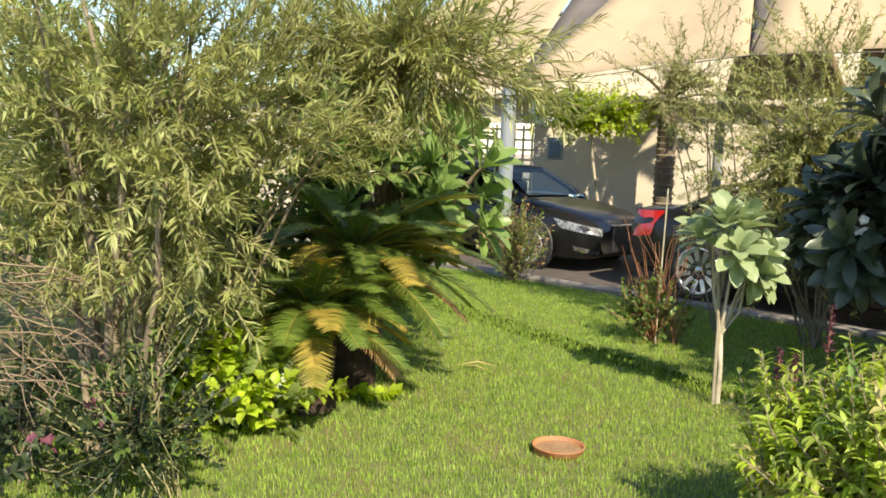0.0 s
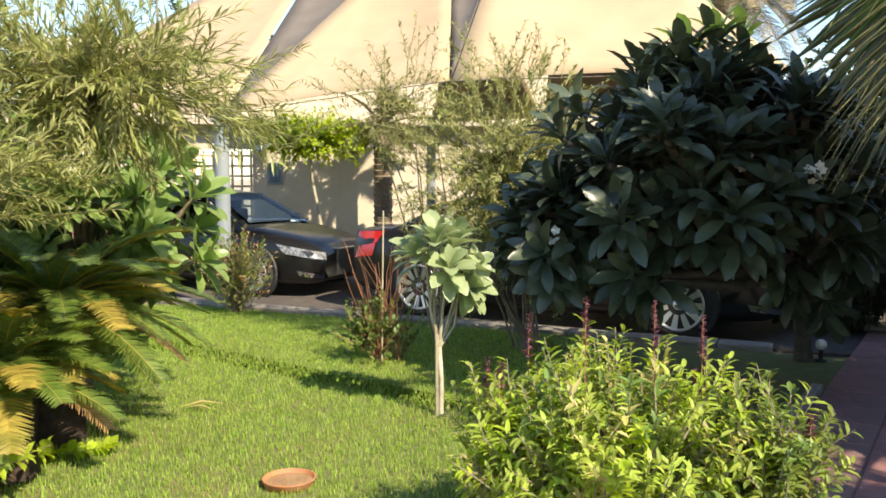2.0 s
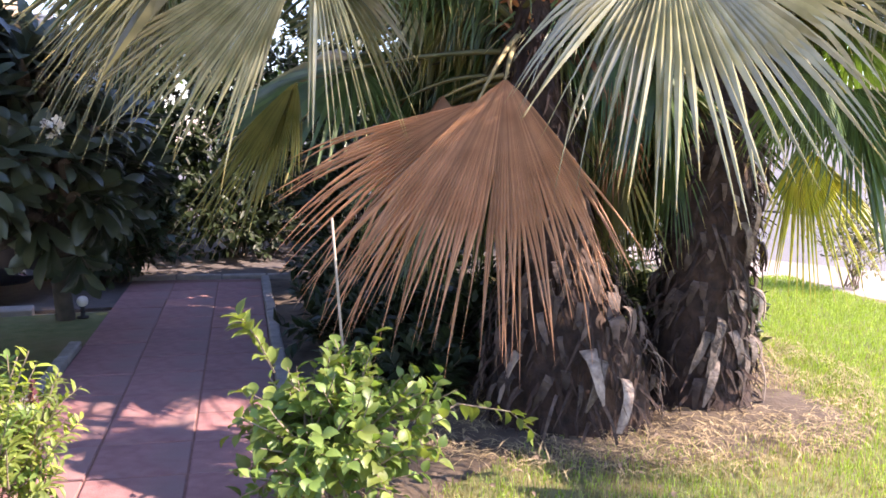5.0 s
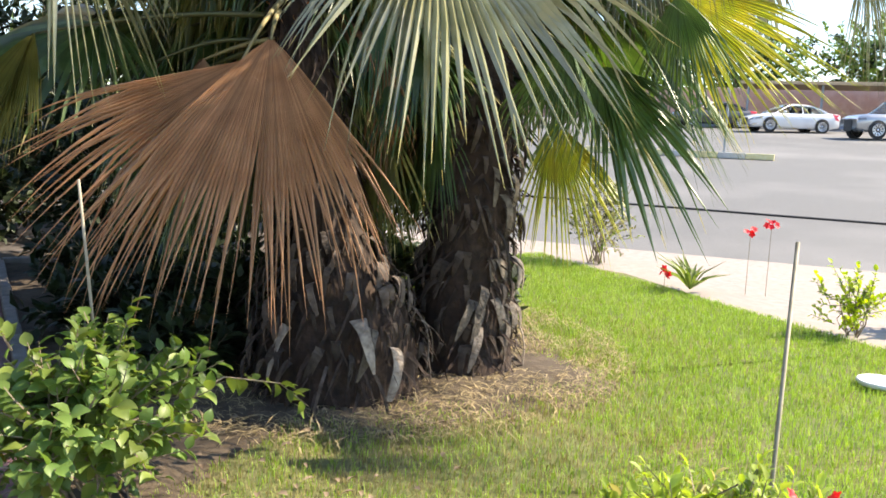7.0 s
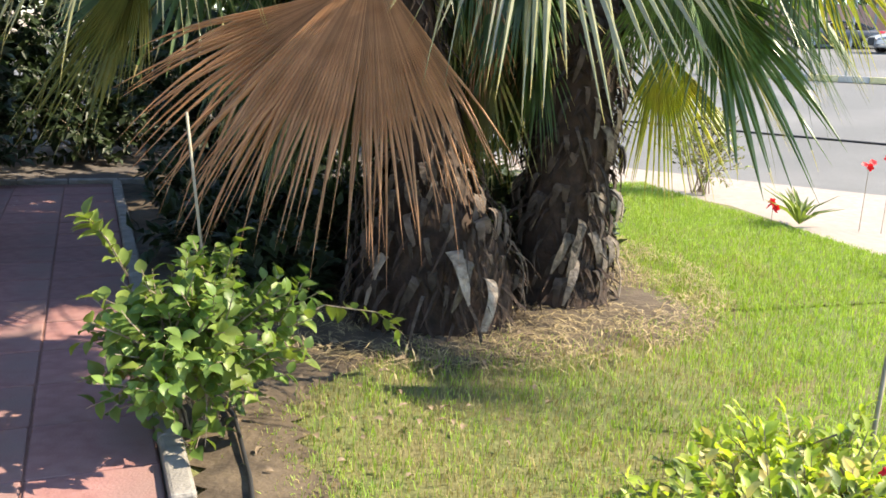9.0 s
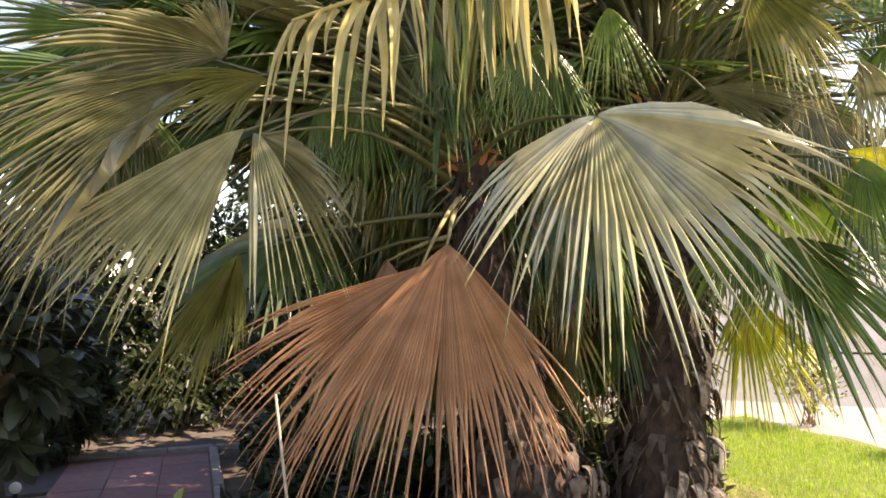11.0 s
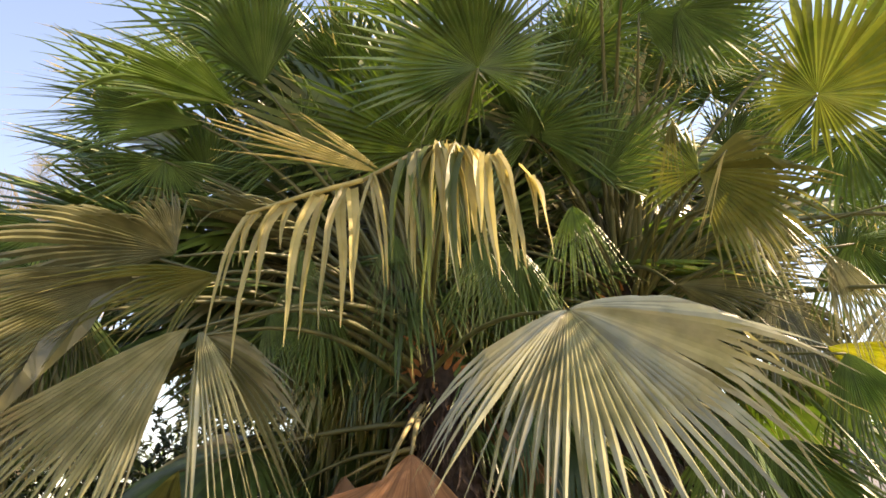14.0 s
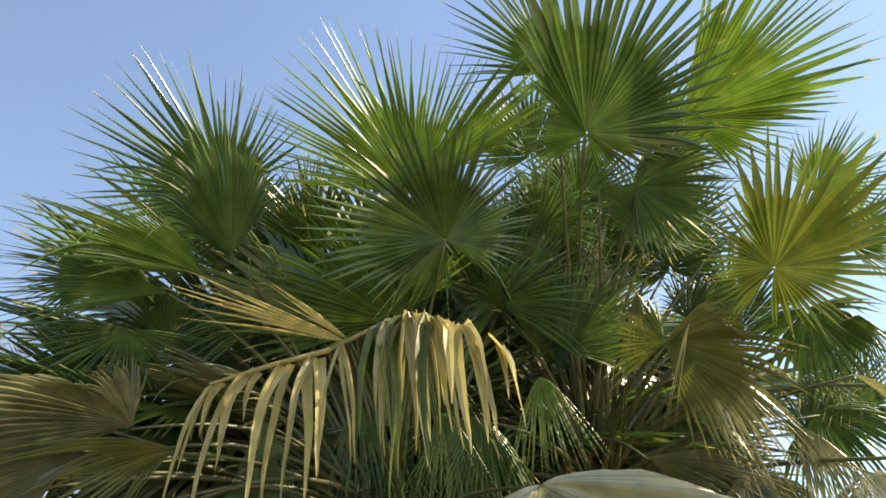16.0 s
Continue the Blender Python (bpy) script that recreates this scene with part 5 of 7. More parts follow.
def skirt(h, count, z0, z1, mats):
    """Old fans hanging close round the trunk."""
    for k in range(count):
        az = radians(rng.uniform(25 if h == 1 else -30, 150))
        o = Vector((math.cos(az), math.sin(az), 0))
        hub = HEART[h] + o * rng.uniform(0.3, 0.9)
        hub.z = rng.uniform(z0, z1)
        frond(PALM[h], HEART[h], hub, hub + (o * rng.uniform(0.1, 0.6) + Vector((0, 0, -1))).normalized() * rng.uniform(0.7, 0.95), rng.uniform(35, 70), rng.choice(mats), 0.3, 34, o + Vector((0, 0, 0.3)))


skirt(1, 30, 1.6, 2.5, ("fan_olive", "fan", "fan"))
skirt(2, 22, 1.4, 2.3, ("fan_dead", "fan_olive", "fan", "fan"))


def drape(ridge, mat, other):
    """A broken fan folded over its rib: clumps of broad strips that rise a little and then fall."""
    v, f, kind = [], [], []
    clumps = [(0.02, 5, 0.62, -0.9), (0.10, 4, 0.66, -0.6), (0.19, 4, 0.60, -0.35), (0.30, 3, 0.55, -0.1), (0.38, 3, 0.62, 0.0), (0.50, 4, 0.72, 0.1), (0.57, 8, 0.62, 0.0), (0.63, 9, 0.66, 0.1), (0.70, 8, 0.60, 0.15), (0.78, 6, 0.52, 0.3), (0.86, 6, 0.50, 0.4), (0.95, 4, 0.40, 0.5)]
    for at, n, ln, lean in clumps:
        for k in range(n):
            t = min(0.995, max(0.0, at + rng.uniform(-0.03, 0.03)))
            x = t * (len(ridge) - 1)
            i = min(int(x), len(ridge) - 2)
            p = Vector(ridge[i]).lerp(Vector(ridge[i + 1]), x - i) + rand_dir(rng) * 0.015
            tan = (Vector(ridge[i + 1]) - Vector(ridge[i])).normalized()
            d = (VIEW_SIDE * rng.uniform(0.1, 0.4) + tan * (lean * 0.8 + rng.uniform(-0.32, 0.32)) + Vector((0, 0, rng.uniform(-1.1, -0.2)))).normalized()
            s = tan * rng.uniform(0.5, 1) + rand_dir(rng) * 0.5
            L, w0 = ln * rng.choice((0.4, 0.7, 0.95, 1.15)) * rng.uniform(0.85, 1.1), rng.uniform(0.010, 0.030)
            green = 1 if 0.48 < at < 0.75 and rng.random() < 0.4 else 0
            base = len(v)
            for j in range(9):
                q = j / 8
                if j:
                    d = (d * (1 - 0.35 * min(1, q * 2)) + Vector((0, 0, -1)) * 0.40 * min(1, q * 2.5) + tan * lean * 0.04 + rand_dir(rng) * 0.07).normalized()
                    p = p + d * L / 8
                s = (s - d * s.dot(d)).normalized()
                nn = s.cross(d)
                w = w0 * (1 - 0.94 * q ** 1.8)
                v += [p - s * w, p + nn * w * 0.7, p + s * w]
            for j in range(8):
                b = base + 3 * j
                f += [(b, b + 1, b + 4, b + 3), (b + 1, b + 2, b + 5, b + 4)]
                kind += [green, green]
    me = mesh_of("bent_blade", v, f, M[mat], False)
    me.materials.append(M[other])
    me.polygons.foreach_set("material_index", kind)
    return me


RIDGE = [(3.50, 2.40, 2.92), (3.67, 2.21, 3.01), (3.79, 2.00, 3.06), (3.85, 1.78, 3.14), (3.87, 1.64, 3.16), (3.93, 1.44, 3.08), (4.00, 1.27, 2.95)]
v, f = tubes([[(Vector(HEART[2]) + Vector((0, 0, 0.1)), 0.025), (Vector(RIDGE[4]).lerp(HEART[2], 0.4) + Vector((0, 0, 0.35)), 0.018)] + [(Vector(q), 0.009) for q in RIDGE[4:1:-1]]], 5)
bent = wpart("frond", mesh_of("frond", v, f, M["petiole_dry"], True), palm_low, "broken golden fan frond folded over its rib")
part("blade", drape(RIDGE, "fan_gold", "fan_sun"), bent)
v, f = tubes([[(Vector(RIDGE[2]), 0.012), (Vector(RIDGE[1]), 0.011), (Vector(RIDGE[0]), 0.007)]], 5)
part("rib", mesh_of("rib", v, f, M["fan_gold"], True), bent)


def palm_trunk(palm, pts, mat):
    v, f = tubes([pts], 14)
    v = [Vector(p) + rand_dir(rng) * 0.012 for p in v]
    return wpart("trunk", mesh_of("trunk", v, f, mat, True), palm, "fibrous brown trunk")


t1 = [(Vector((5.95, 1.72, -0.03)), 0.34), (Vector((5.97, 1.73, 0.15)), 0.31), (Vector((6.0, 1.75, 0.5)), 0.28), (Vector((6.06, 1.76, 1.1)), 0.27), (Vector((6.2, 1.8, 1.8)), 0.23), (Vector((6.2, 1.76, 2.5)), 0.19), (Vector((6.2, 1.75, 3.0)), 0.13)]
t2 = [(Vector((5.18, 2.24, -0.03)), 0.50), (Vector((5.17, 2.23, 0.2)), 0.49), (Vector((5.15, 2.23, 0.5)), 0.40), (Vector((5.14, 2.26, 0.72)), 0.27), (Vector((5.15, 2.32, 0.95)), 0.2), (Vector((5.18, 2.45, 1.6)), 0.17), (Vector((5.2, 2.58, 2.2)), 0.15), (Vector((5.2, 2.62, 2.65)), 0.10)]
palm_trunk(palm_tall, t1, M["fibre"])
palm_trunk(palm_low, t2, M["fibre"])
palm_trunk(palm_rear, [(Vector((7.7, 3.7, -0.03)), 0.3), (Vector((7.68, 3.7, 0.4)), 0.22), (Vector((7.66, 3.7, 1.8)), 0.2), (Vector((7.65, 3.7, 3.1)), 0.14)], M["fibre"])


def boot_mesh(rng, ln, wd, curl, mat):
    """An old leaf base: it comes out of the trunk, folds over and splits into hanging straps."""
    v, f = [], []
    strands = rng.choice((1, 1, 1, 2))
    for q in range(strands):
        splay = (q - (strands - 1) / 2) * rng.uniform(0.16, 0.34)
        L, w0 = ln * rng.uniform(0.6, 1.1), wd * rng.uniform(0.6, 1.1)
        twist = rng.uniform(-0.6, 0.6)
        base = len(v)
        for k in range(7):
            t = k / 6
            x = -0.02 + 0.035 * curl + L * curl * 0.5 * math.sin(2.3 * t) + 0.006 * q
            z = 0.03 * math.sin(3 * t) - L * t ** 1.25
            y = (q - (strands - 1) / 2) * wd * 0.9 + splay * L * t
            w = w0 * (1.0 - 0.35 * t) * rng.uniform(0.85, 1.12) * (1 if k < 6 else rng.uniform(0.15, 0.7))
            c, e = math.cos(twist * t), math.sin(twist * t)
            for sy, sx in ((-1, 0.0025), (1, 0.0025), (1, -0.0025), (-1, -0.0025)):
                v.append((x + sx + sy * w * e, y + sy * w * c, z + rng.uniform(-0.006, 0.006)))
        for k in range(6):
            for j in range(4):
                a, b = base + k * 4 + j, base + k * 4 + (j + 1) % 4
                f.append((a, b, b + 4, a + 4))
        f.append((base + 24, base + 25, base + 26, base + 27))
    return mesh_of("leaf_base", v, f, M[mat], False)


BOOTS = [boot_mesh(rng, rng.uniform(0.12, 0.26), rng.uniform(0.014, 0.028), rng.uniform(0.2, 0.7), "boot_dark") for k in range(14)]
PALE = [boot_mesh(rng, rng.uniform(0.20, 0.34), rng.uniform(0.026, 0.044), rng.uniform(0.25, 0.7), "boot") for k in range(14)]


def trunk_at(trunk, z):
    """Middle and radius of a trunk at a height, never narrower than it is above the drop of a strap."""
    j = max([k for k in range(len(trunk) - 1) if trunk[k][0].z <= z] or [0])
    a, b = trunk[j], trunk[j + 1]
    q = (z - a[0].z) / (b[0].z - a[0].z)
    return a[0].lerp(b[0], q), a[1] + (b[1] - a[1]) * q


def boots(palm, trunk, rows, per, z0, z1, tilt, pale_top):
    for i in range(rows):
        z = z0 + (z1 - z0) * i / max(rows - 1, 1)
        for k in range(per):
            zz = z + rng.uniform(-0.04, 0.04)
            c, r = trunk_at(trunk, zz)
            r = max(r, trunk_at(trunk, max(zz - 0.2, 0.0))[1] * 0.97)
            az = 2 * math.pi * (k + 0.5 * (i % 2) + rng.uniform(-0.25, 0.25)) / per
            # pale bases gather on the sunward side: sunlight put in by colour
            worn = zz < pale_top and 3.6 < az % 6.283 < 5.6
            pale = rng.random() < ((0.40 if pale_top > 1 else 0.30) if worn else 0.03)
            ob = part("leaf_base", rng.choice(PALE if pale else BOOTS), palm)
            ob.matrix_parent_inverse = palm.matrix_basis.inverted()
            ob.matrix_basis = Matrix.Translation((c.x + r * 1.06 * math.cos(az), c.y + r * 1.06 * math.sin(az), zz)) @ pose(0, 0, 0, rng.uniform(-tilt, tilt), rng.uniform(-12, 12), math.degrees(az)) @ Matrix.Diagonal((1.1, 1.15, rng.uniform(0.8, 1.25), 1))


boots(palm_tall, t1, 15, 12, 0.26, 1.9, 24, 1.35)
boots(palm_low, t2, 9, 14, 0.26, 0.95, 26, 0.62)
# fibres hanging on the low trunk and the orange heart of each crown
rows = []
for k in range(1500):
    z = rng.uniform(0.05, 2.4)
    c, r = trunk_at(t2, z)
    r = max(r, trunk_at(t2, max(z - 0.15, 0.0))[1]) + 0.01
    az = rng.uniform(0, 6.283)
    o = Vector((math.cos(az), math.sin(az), 0))
    rows.append((c + o * r, (o * 0.45 + Vector((0, 0, -1)) + rand_dir(rng) * 0.5), o, rng.uniform(0.10, 0.30), rng.uniform(0.006, 0.03)))
tagged(wpart("fibre_skirt", leaves("fibre_skirt", rows, "blade", M["fibre"]), palm_low), kind="stuff")
rows = []
for k in range(1400):
    z = rng.uniform(0.03, 2.6)
    j = max(q for q in range(len(t1) - 1) if t1[q][0].z <= z)
    az = rng.uniform(0, 6.283)
    q = (z - t1[j][0].z) / (t1[j + 1][0].z - t1[j][0].z)
    c, r = t1[j][0].lerp(t1[j + 1][0], q), t1[j][1] + (t1[j + 1][1] - t1[j][1]) * q
    o = Vector((math.cos(az), math.sin(az), 0))
    rows.append((c + o * r, (o * 0.45 + Vector((0, 0, -0.8)) + rand_dir(rng) * 0.6), o, rng.uniform(0.08, 0.24), rng.uniform(0.006, 0.026)))
tagged(wpart("fibre_skirt", leaves("fibre_skirt", rows, "blade", M["fibre"]), palm_tall), kind="stuff")
for h in (1, 2):
    rows = []
    for k in range(140):
        d = rand_dir(rng, 0.3)
        rows.append((HEART[h] + Vector((d.x * 0.1, d.y * 0.1, rng.uniform(-0.55, 0.1))), d + Vector((0, 0, 0.6)), rand_dir(rng), rng.uniform(0.08, 0.2), rng.uniform(0.02, 0.045)))
    wpart("crown_heart", leaves("crown_heart", rows, "lance", M["heart"]), PALM[h], "orange-brown fibrous heart")


M["stem_green"] = material("green_twig", (0.20, 0.19, 0.075), (0.30, 0.27, 0.13), 0.7, 12.0)


# ---- shrubs and small trees ----
def shrub(name, label, at, stems, twigs, leaf, mats, category="shrub", seed=1, centre=None, radius=(0.5, 0.5, 0.5), shell=0.45, twig=0.35, droop=0.08, up=0.2, per=24, sides=4, stem_r=0.02, bark="bark", split=2, clear=None):
    """Stems from the base into an uneven mass of twigs; leaf: shape, length, width, angle."""
    rng = random.Random(seed)
    t = thing(name, label, category, at)
    base = Vector(at)
    c = Vector(centre)
    polys = []
    ends = []
    for k in range(stems):
        q, d = place_in(rng, c, [r * 0.75 for r in radius], 0.3, 1.0)
        q.z = max(q.z, base.z + 0.2)
        st = base + Vector((rng.uniform(-1, 1), rng.uniform(-1, 1), 0)) * min(radius[:2]) * 0.18
        mid = st.lerp(q, 0.5) + Vector((rng.uniform(-0.1, 0.1), rng.uniform(-0.1, 0.1), 0.12 * (q.z - st.z)))
        polys.append([(st, stem_r), (st.lerp(mid, 0.5) + rand_dir(rng) * 0.03, stem_r * 0.85), (mid, stem_r * 0.7), (mid.lerp(q, 0.5) + rand_dir(rng) * 0.04, stem_r * 0.5), (q, stem_r * 0.3)])
        ends.append(q)
    rows = [[] for m in mats]
    tw = []
    for k in range(twigs):
        q, d = place_in(rng, c, radius, shell, 1.0)
        if q.z < base.z + 0.06:
            q.z = base.z + rng.uniform(0.06, 0.25)
        if clear and clear(q):
            continue
        g = 1.0 + 0.35 * noise.noise((q.x * 2.2 + seed, q.y * 2.2, q.z * 2.2))
        q = c + (q - c) * g
        d = (d + Vector((0, 0, up)) + rand_dir(rng) * 0.5).normalized()
        L = twig * rng.uniform(0.6, 1.3)
        poly = bend(rng, q - d * L * 0.5, d, L, 3, droop * 1.6, 0.10, 0.0045, 0.0018)
        tw.append(poly)
        rows[rng.randrange(len(mats)) if rng.random() < 0.5 else 0] += spray(rng, poly, per, leaf[1], leaf[2], leaf[3])
    for poly in polys:
        v, f = tubes([poly], 7)
        wpart("stem", mesh_of("stem", v, f, M[bark], True), t)
    v, f = tubes(tw, 3)
    tagged(wpart("twig_mass", mesh_of("twig_mass", v, f, M["stem_green" if leaf[0] == "lance" else bark]), t), kind="stuff")
    for m, r in zip(mats, rows):
        tagged(wpart("foliage", leaves("foliage", r, "ovate_plain" if leaf[1] >= 0.09 and leaf[0] == "ovate" else leaf[0], M[m]), t), kind="stuff")
    return t


def rosette(rng, p, d, n, ln, wd, lift=0.55):
    rows = []
    d = d.normalized()
    s = d.cross(Vector((0.3, 0.2, 0.9))).normalized()
    u = s.cross(d)
    for k in range(n):
        a = 2.4 * k + rng.uniform(-0.3, 0.3)
        e = 0.08 + 0.95 * k / n
        o = s * math.cos(a) + u * math.sin(a)
        ld = d * math.cos(e + 0.25) + o * math.sin(e + 0.25)
        q = rng.uniform(0.75, 1.1)
        rows.append((p - d * 0.06 * k / n, ld, d * 0.8 + o * -0.3 + Vector((0, 0, 0.5)), ln * q, wd * q))
    return rows


def frangipani(label, at, tips, mat, seed, n=13, ln=0.27, wd=0.085, trunk_r=0.05, bark="bark_dark", each=False, forks=None):
    rng = random.Random(seed)
    t = thing("frangipani_tree", label, "tree", at)
    base = Vector(at)
    polys = []
    fork = forks or base + Vector((0, 0, 0.5))
    polys.append([(base, trunk_r), (base.lerp(fork, 0.5) + Vector((0.01, 0.01, 0)), trunk_r * 0.85), (fork, trunk_r * 0.8)])
    for p, d in tips:
        m = fork.lerp(p, 0.5) + Vector((0, 0, -0.05)) + rand_dir(rng) * 0.06
        polys.append([(fork, trunk_r * 0.7), (m, trunk_r * 0.5), (p - d * 0.05, trunk_r * 0.36), (p, trunk_r * 0.3)])
    v, f = tubes(polys, 8)
    wpart("trunk", mesh_of("trunk", v, f, M[bark], True), t)
    for p, d in tips:
        rows = rosette(rng, p, d, n, ln, wd)
        if each:
            for r in rows:
                wpart("leaf", leaves("leaf", [r], "paddle", M[mat], 0.14, 0.12), t)
        else:
            wpart("rosette", leaves("rosette", rows, "paddle", M[mat], 0.14, 0.10), t)
    return t


def flower_head(t, p, n, rng, mat="white_petal", size=0.035):
    for k in range(n):
        rows = []
        c = Vector(p) + rand_dir(rng) * 0.055
        ax = rand_dir(rng) + Vector((-0.5, -0.8, 0.3))
        ax.normalize()
        s = ax.cross(Vector((0.2, 0.3, 0.9))).normalized()
        u = s.cross(ax)
        for j in range(5):
            a = 2 * math.pi * j / 5
            o = s * math.cos(a) + u * math.sin(a)
            rows.append((c, o + ax * 0.25, ax, size, size * 0.75))
        wpart("flower", leaves("flower", rows, "petal", M[mat]), t)


rng = random.Random(11)
# young frangipani on the lawn
tips = []
for x, y, z, dx, dy, dz in ((1.02, 5.46, 1.20, -0.15, -0.2, 1), (0.92, 5.5, 1.10, -0.7, -0.1, 0.7), (1.15, 5.56, 1.18, 0.5, 0.1, 0.9), (1.26, 5.55, 0.98, 0.7, -0.3, 0.6), (1.10, 5.42, 1.02, 0.1, -0.8, 0.5), (1.22, 5.48, 0.88, 0.6, -0.5, 0.2)):
    tips.append((Vector((x, y, z)), Vector((dx, dy, dz)).normalized()))
young = frangipani("young frangipani tree with pale green paddle leaves", (1.06, 5.5, 0), tips, "plum_light", 3, 16, 0.235, 0.100, 0.021, "bark_pale", True, Vector((1.05, 5.52, 0.47)))
v, f = tubes([[(Vector((1.03, 5.47, 0)), 0.012), (Vector((1.03, 5.5, 0.5)), 0.012), (Vector((1.0, 5.5, 0.95)), 0.01)]], 6)
wpart("stake", mesh_of("stake", v, f, M["cane"]), young)

# large frangipani in the shade of the palms
tips = []
for k in range(215):
    q, d = place_in(rng, (3.2, 6.05, 1.62), (1.30, 0.85, 0.92), 0.5, 1.0)
    if (d.y < 0.5 or rng.random() < 0.3) and q.z < 2.62 - 0.55 * abs(q.x - 3.15) and not (2.8 < q.x < 3.9 and q.z < 1.15):
        tips.append((q, (d + Vector((0, -0.1, 0.8))).normalized()))
for x, y, z in ((3.15, 6.0, 2.58), (2.9, 6.0, 2.48), (3.42, 6.0, 2.45), (2.65, 6.1, 2.32), (3.62, 6.1, 2.3)):
    tips.append((Vector((x, y, z)), Vector((0.1, 0, 1))))
for k in range(34):
    q, d = place_in(rng, (2.08, 6.35, 1.18), (0.36, 0.35, 0.38), 0.3, 1.0)
    tips.append((q, (d + Vector((-0.3, -0.2, 0.5))).normalized()))
for k in range(46):
    q, d = place_in(rng, (4.35, 6.3, 1.3), (0.6, 0.5, 0.75), 0.3, 1.0)
    tips.append((q, (d + Vector((0, -0.2, 0.5))).normalized()))
big = frangipani("large frangipani tree, its glossy paddle leaves coloured dark for shade", (4.5, 6.95, 0), tips, "plum", 4, 13, 0.37, 0.105, 0.085, "bark_dark", False, Vector((4.3, 6.75, 0.85)))
for p in ((3.58, 5.27, 1.68), (3.19, 5.5, 1.75), (1.95, 5.95, 1.20)):
    flower_head(big, p, 7, rng)
wpart("leaf", leaves("leaf", [((2.35, 5.62, 1.37), (0.9, -0.2, -0.25), (-0.2, -0.7, 0.7), 0.28, 0.08)], "paddle", M["plum_light"]), big)
# top rosettes take the paler leaf tone to look sunlit
top = []
for x, y, z in ((3.2, 6.0, 2.70), (3.40, 6.05, 2.68), (2.98, 6.0, 2.58)):
    top += rosette(rng, Vector((x, y, z)), Vector((0.05, -0.1, 1)), 9, 0.32, 0.105)
wpart("rosette", leaves("rosette", top, "paddle", M["plum_mid"], 0.14, 0.08), big, "leaves at the tree top, coloured paler as if sunlit")
# frangipani behind the cycad
tips = []
for k in range(80):
    q, d = place_in(rng, (-1.5, 6.1, 1.3), (0.95, 0.6, 0.95), 0.3, 1.0)
    tips.append((q, (d + Vector((0.1, -0.3, 0.5))).normalized()))
frangipani("frangipani shrub with broad sunlit green leaves", (-1.6, 6.5, 0), tips, "plum_mid", 6, 13, 0.30, 0.10, 0.05, "bark", False, Vector((-1.6, 6.45, 0.6)))

# weeping shrub with narrow leaves; it leaves the cycad free
def by_cycad(q):
    return q.x > -0.40 * q.y and q.z < 1.45


shrub("bottlebrush_shrub", "large weeping shrub with narrow grey-green leaves", (-2.1, 3.6, 0), 18, 1350, ("lance", 0.088, 0.0135, 0.85), ("willow", "olive", "willow"), "shrub", 21, (-2.05, 3.7, 1.72), (1.42, 1.1, 1.25), 0.25, 0.31, 0.02, 0.15, 27, stem_r=0.025, clear=by_cycad)
shrub("bottlebrush_shrub", "weeping branches of a narrow-leaved shrub reaching out", (-2.1, 4.0, 0), 3, 430, ("lance", 0.10, 0.0135, 0.6), ("willow", "olive"), "shrub", 22, (-0.9, 4.4, 2.15), (1.0, 0.6, 0.45), 0.1, 0.45, 0.06, 0.1, 30, stem_r=0.012, clear=by_cycad)
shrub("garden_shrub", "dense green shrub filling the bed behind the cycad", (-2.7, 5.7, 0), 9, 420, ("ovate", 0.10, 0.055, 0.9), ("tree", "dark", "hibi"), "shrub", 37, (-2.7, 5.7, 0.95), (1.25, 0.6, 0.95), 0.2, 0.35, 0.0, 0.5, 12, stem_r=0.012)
# olive-green feathery shrub by the drive
shrub("feathery_shrub", "tall feathery olive-green shrub beside the drive", (2.1, 7.65, 0), 14, 1150, ("lance", 0.062, 0.0165, 1.0), ("willow", "olive"), "shrub", 23, (1.95, 7.7, 1.68), (1.22, 0.75, 1.2), 0.05, 0.36, 0.05, 0.12, 26, stem_r=0.012)
shrub("feathery_shrub", "thin sprays of a feathery olive-green shrub", (1.3, 7.95, 0), 5, 120, ("lance", 0.062, 0.015, 1.0), ("olive", "willow"), "shrub", 35, (0.85, 8.0, 2.35), (0.95, 0.4, 0.6), 0.1, 0.5, 0.05, 0.2, 24, stem_r=0.010)
# basil bush
bush = shrub("basil_bush", "bright lime-green basil bush with purple flower spikes", (1.72, 3.25, 0), 26, 900, ("ovate", 0.066, 0.021, 1.1), ("basil", "lime", "basil", "tree", "basil_pale"), "bush", 24, (1.56, 3.2, 0.46), (0.66, 0.50, 0.40), 0.3, 0.27, -0.03, 0.95, 15, stem_r=0.008)
for x, y, z, h in ((1.40, 3.05, 1.13, 0.2), (1.71, 3.12, 1.10, 0.2), (1.22, 3.3, 1.03, 0.2), (1.96, 3.22, 1.02, 0.2), (1.04, 3.3, 0.84, 0.14), (1.9, 3.15, 0.8, 0.1), (2.25, 2.85, 0.68, 0.1), (1.10, 3.3, 0.82, 0.12)):
    rows = []
    for k in range(34):
        q = k / 34
        a = rng.uniform(0, 6.28)
        rows.append(((x, y, z + h * (q - 1) + 0.03), (math.cos(a), math.sin(a), 0.4), (0, 0, 1), 0.030 * (1.15 - 0.6 * q), 0.018))
    wpart("flower_spike", leaves("flower_spike", rows, "ovate", M["spike"]), bush, "dull purple flower spike")
    v, f = tubes([[(Vector((x, y, z - h - 0.2)), 0.004), (Vector((x, y, z + 0.02)), 0.002)]], 4)
    wpart("flower_stem", mesh_of("flower_stem", v, f, M["stem_red"]), bush)
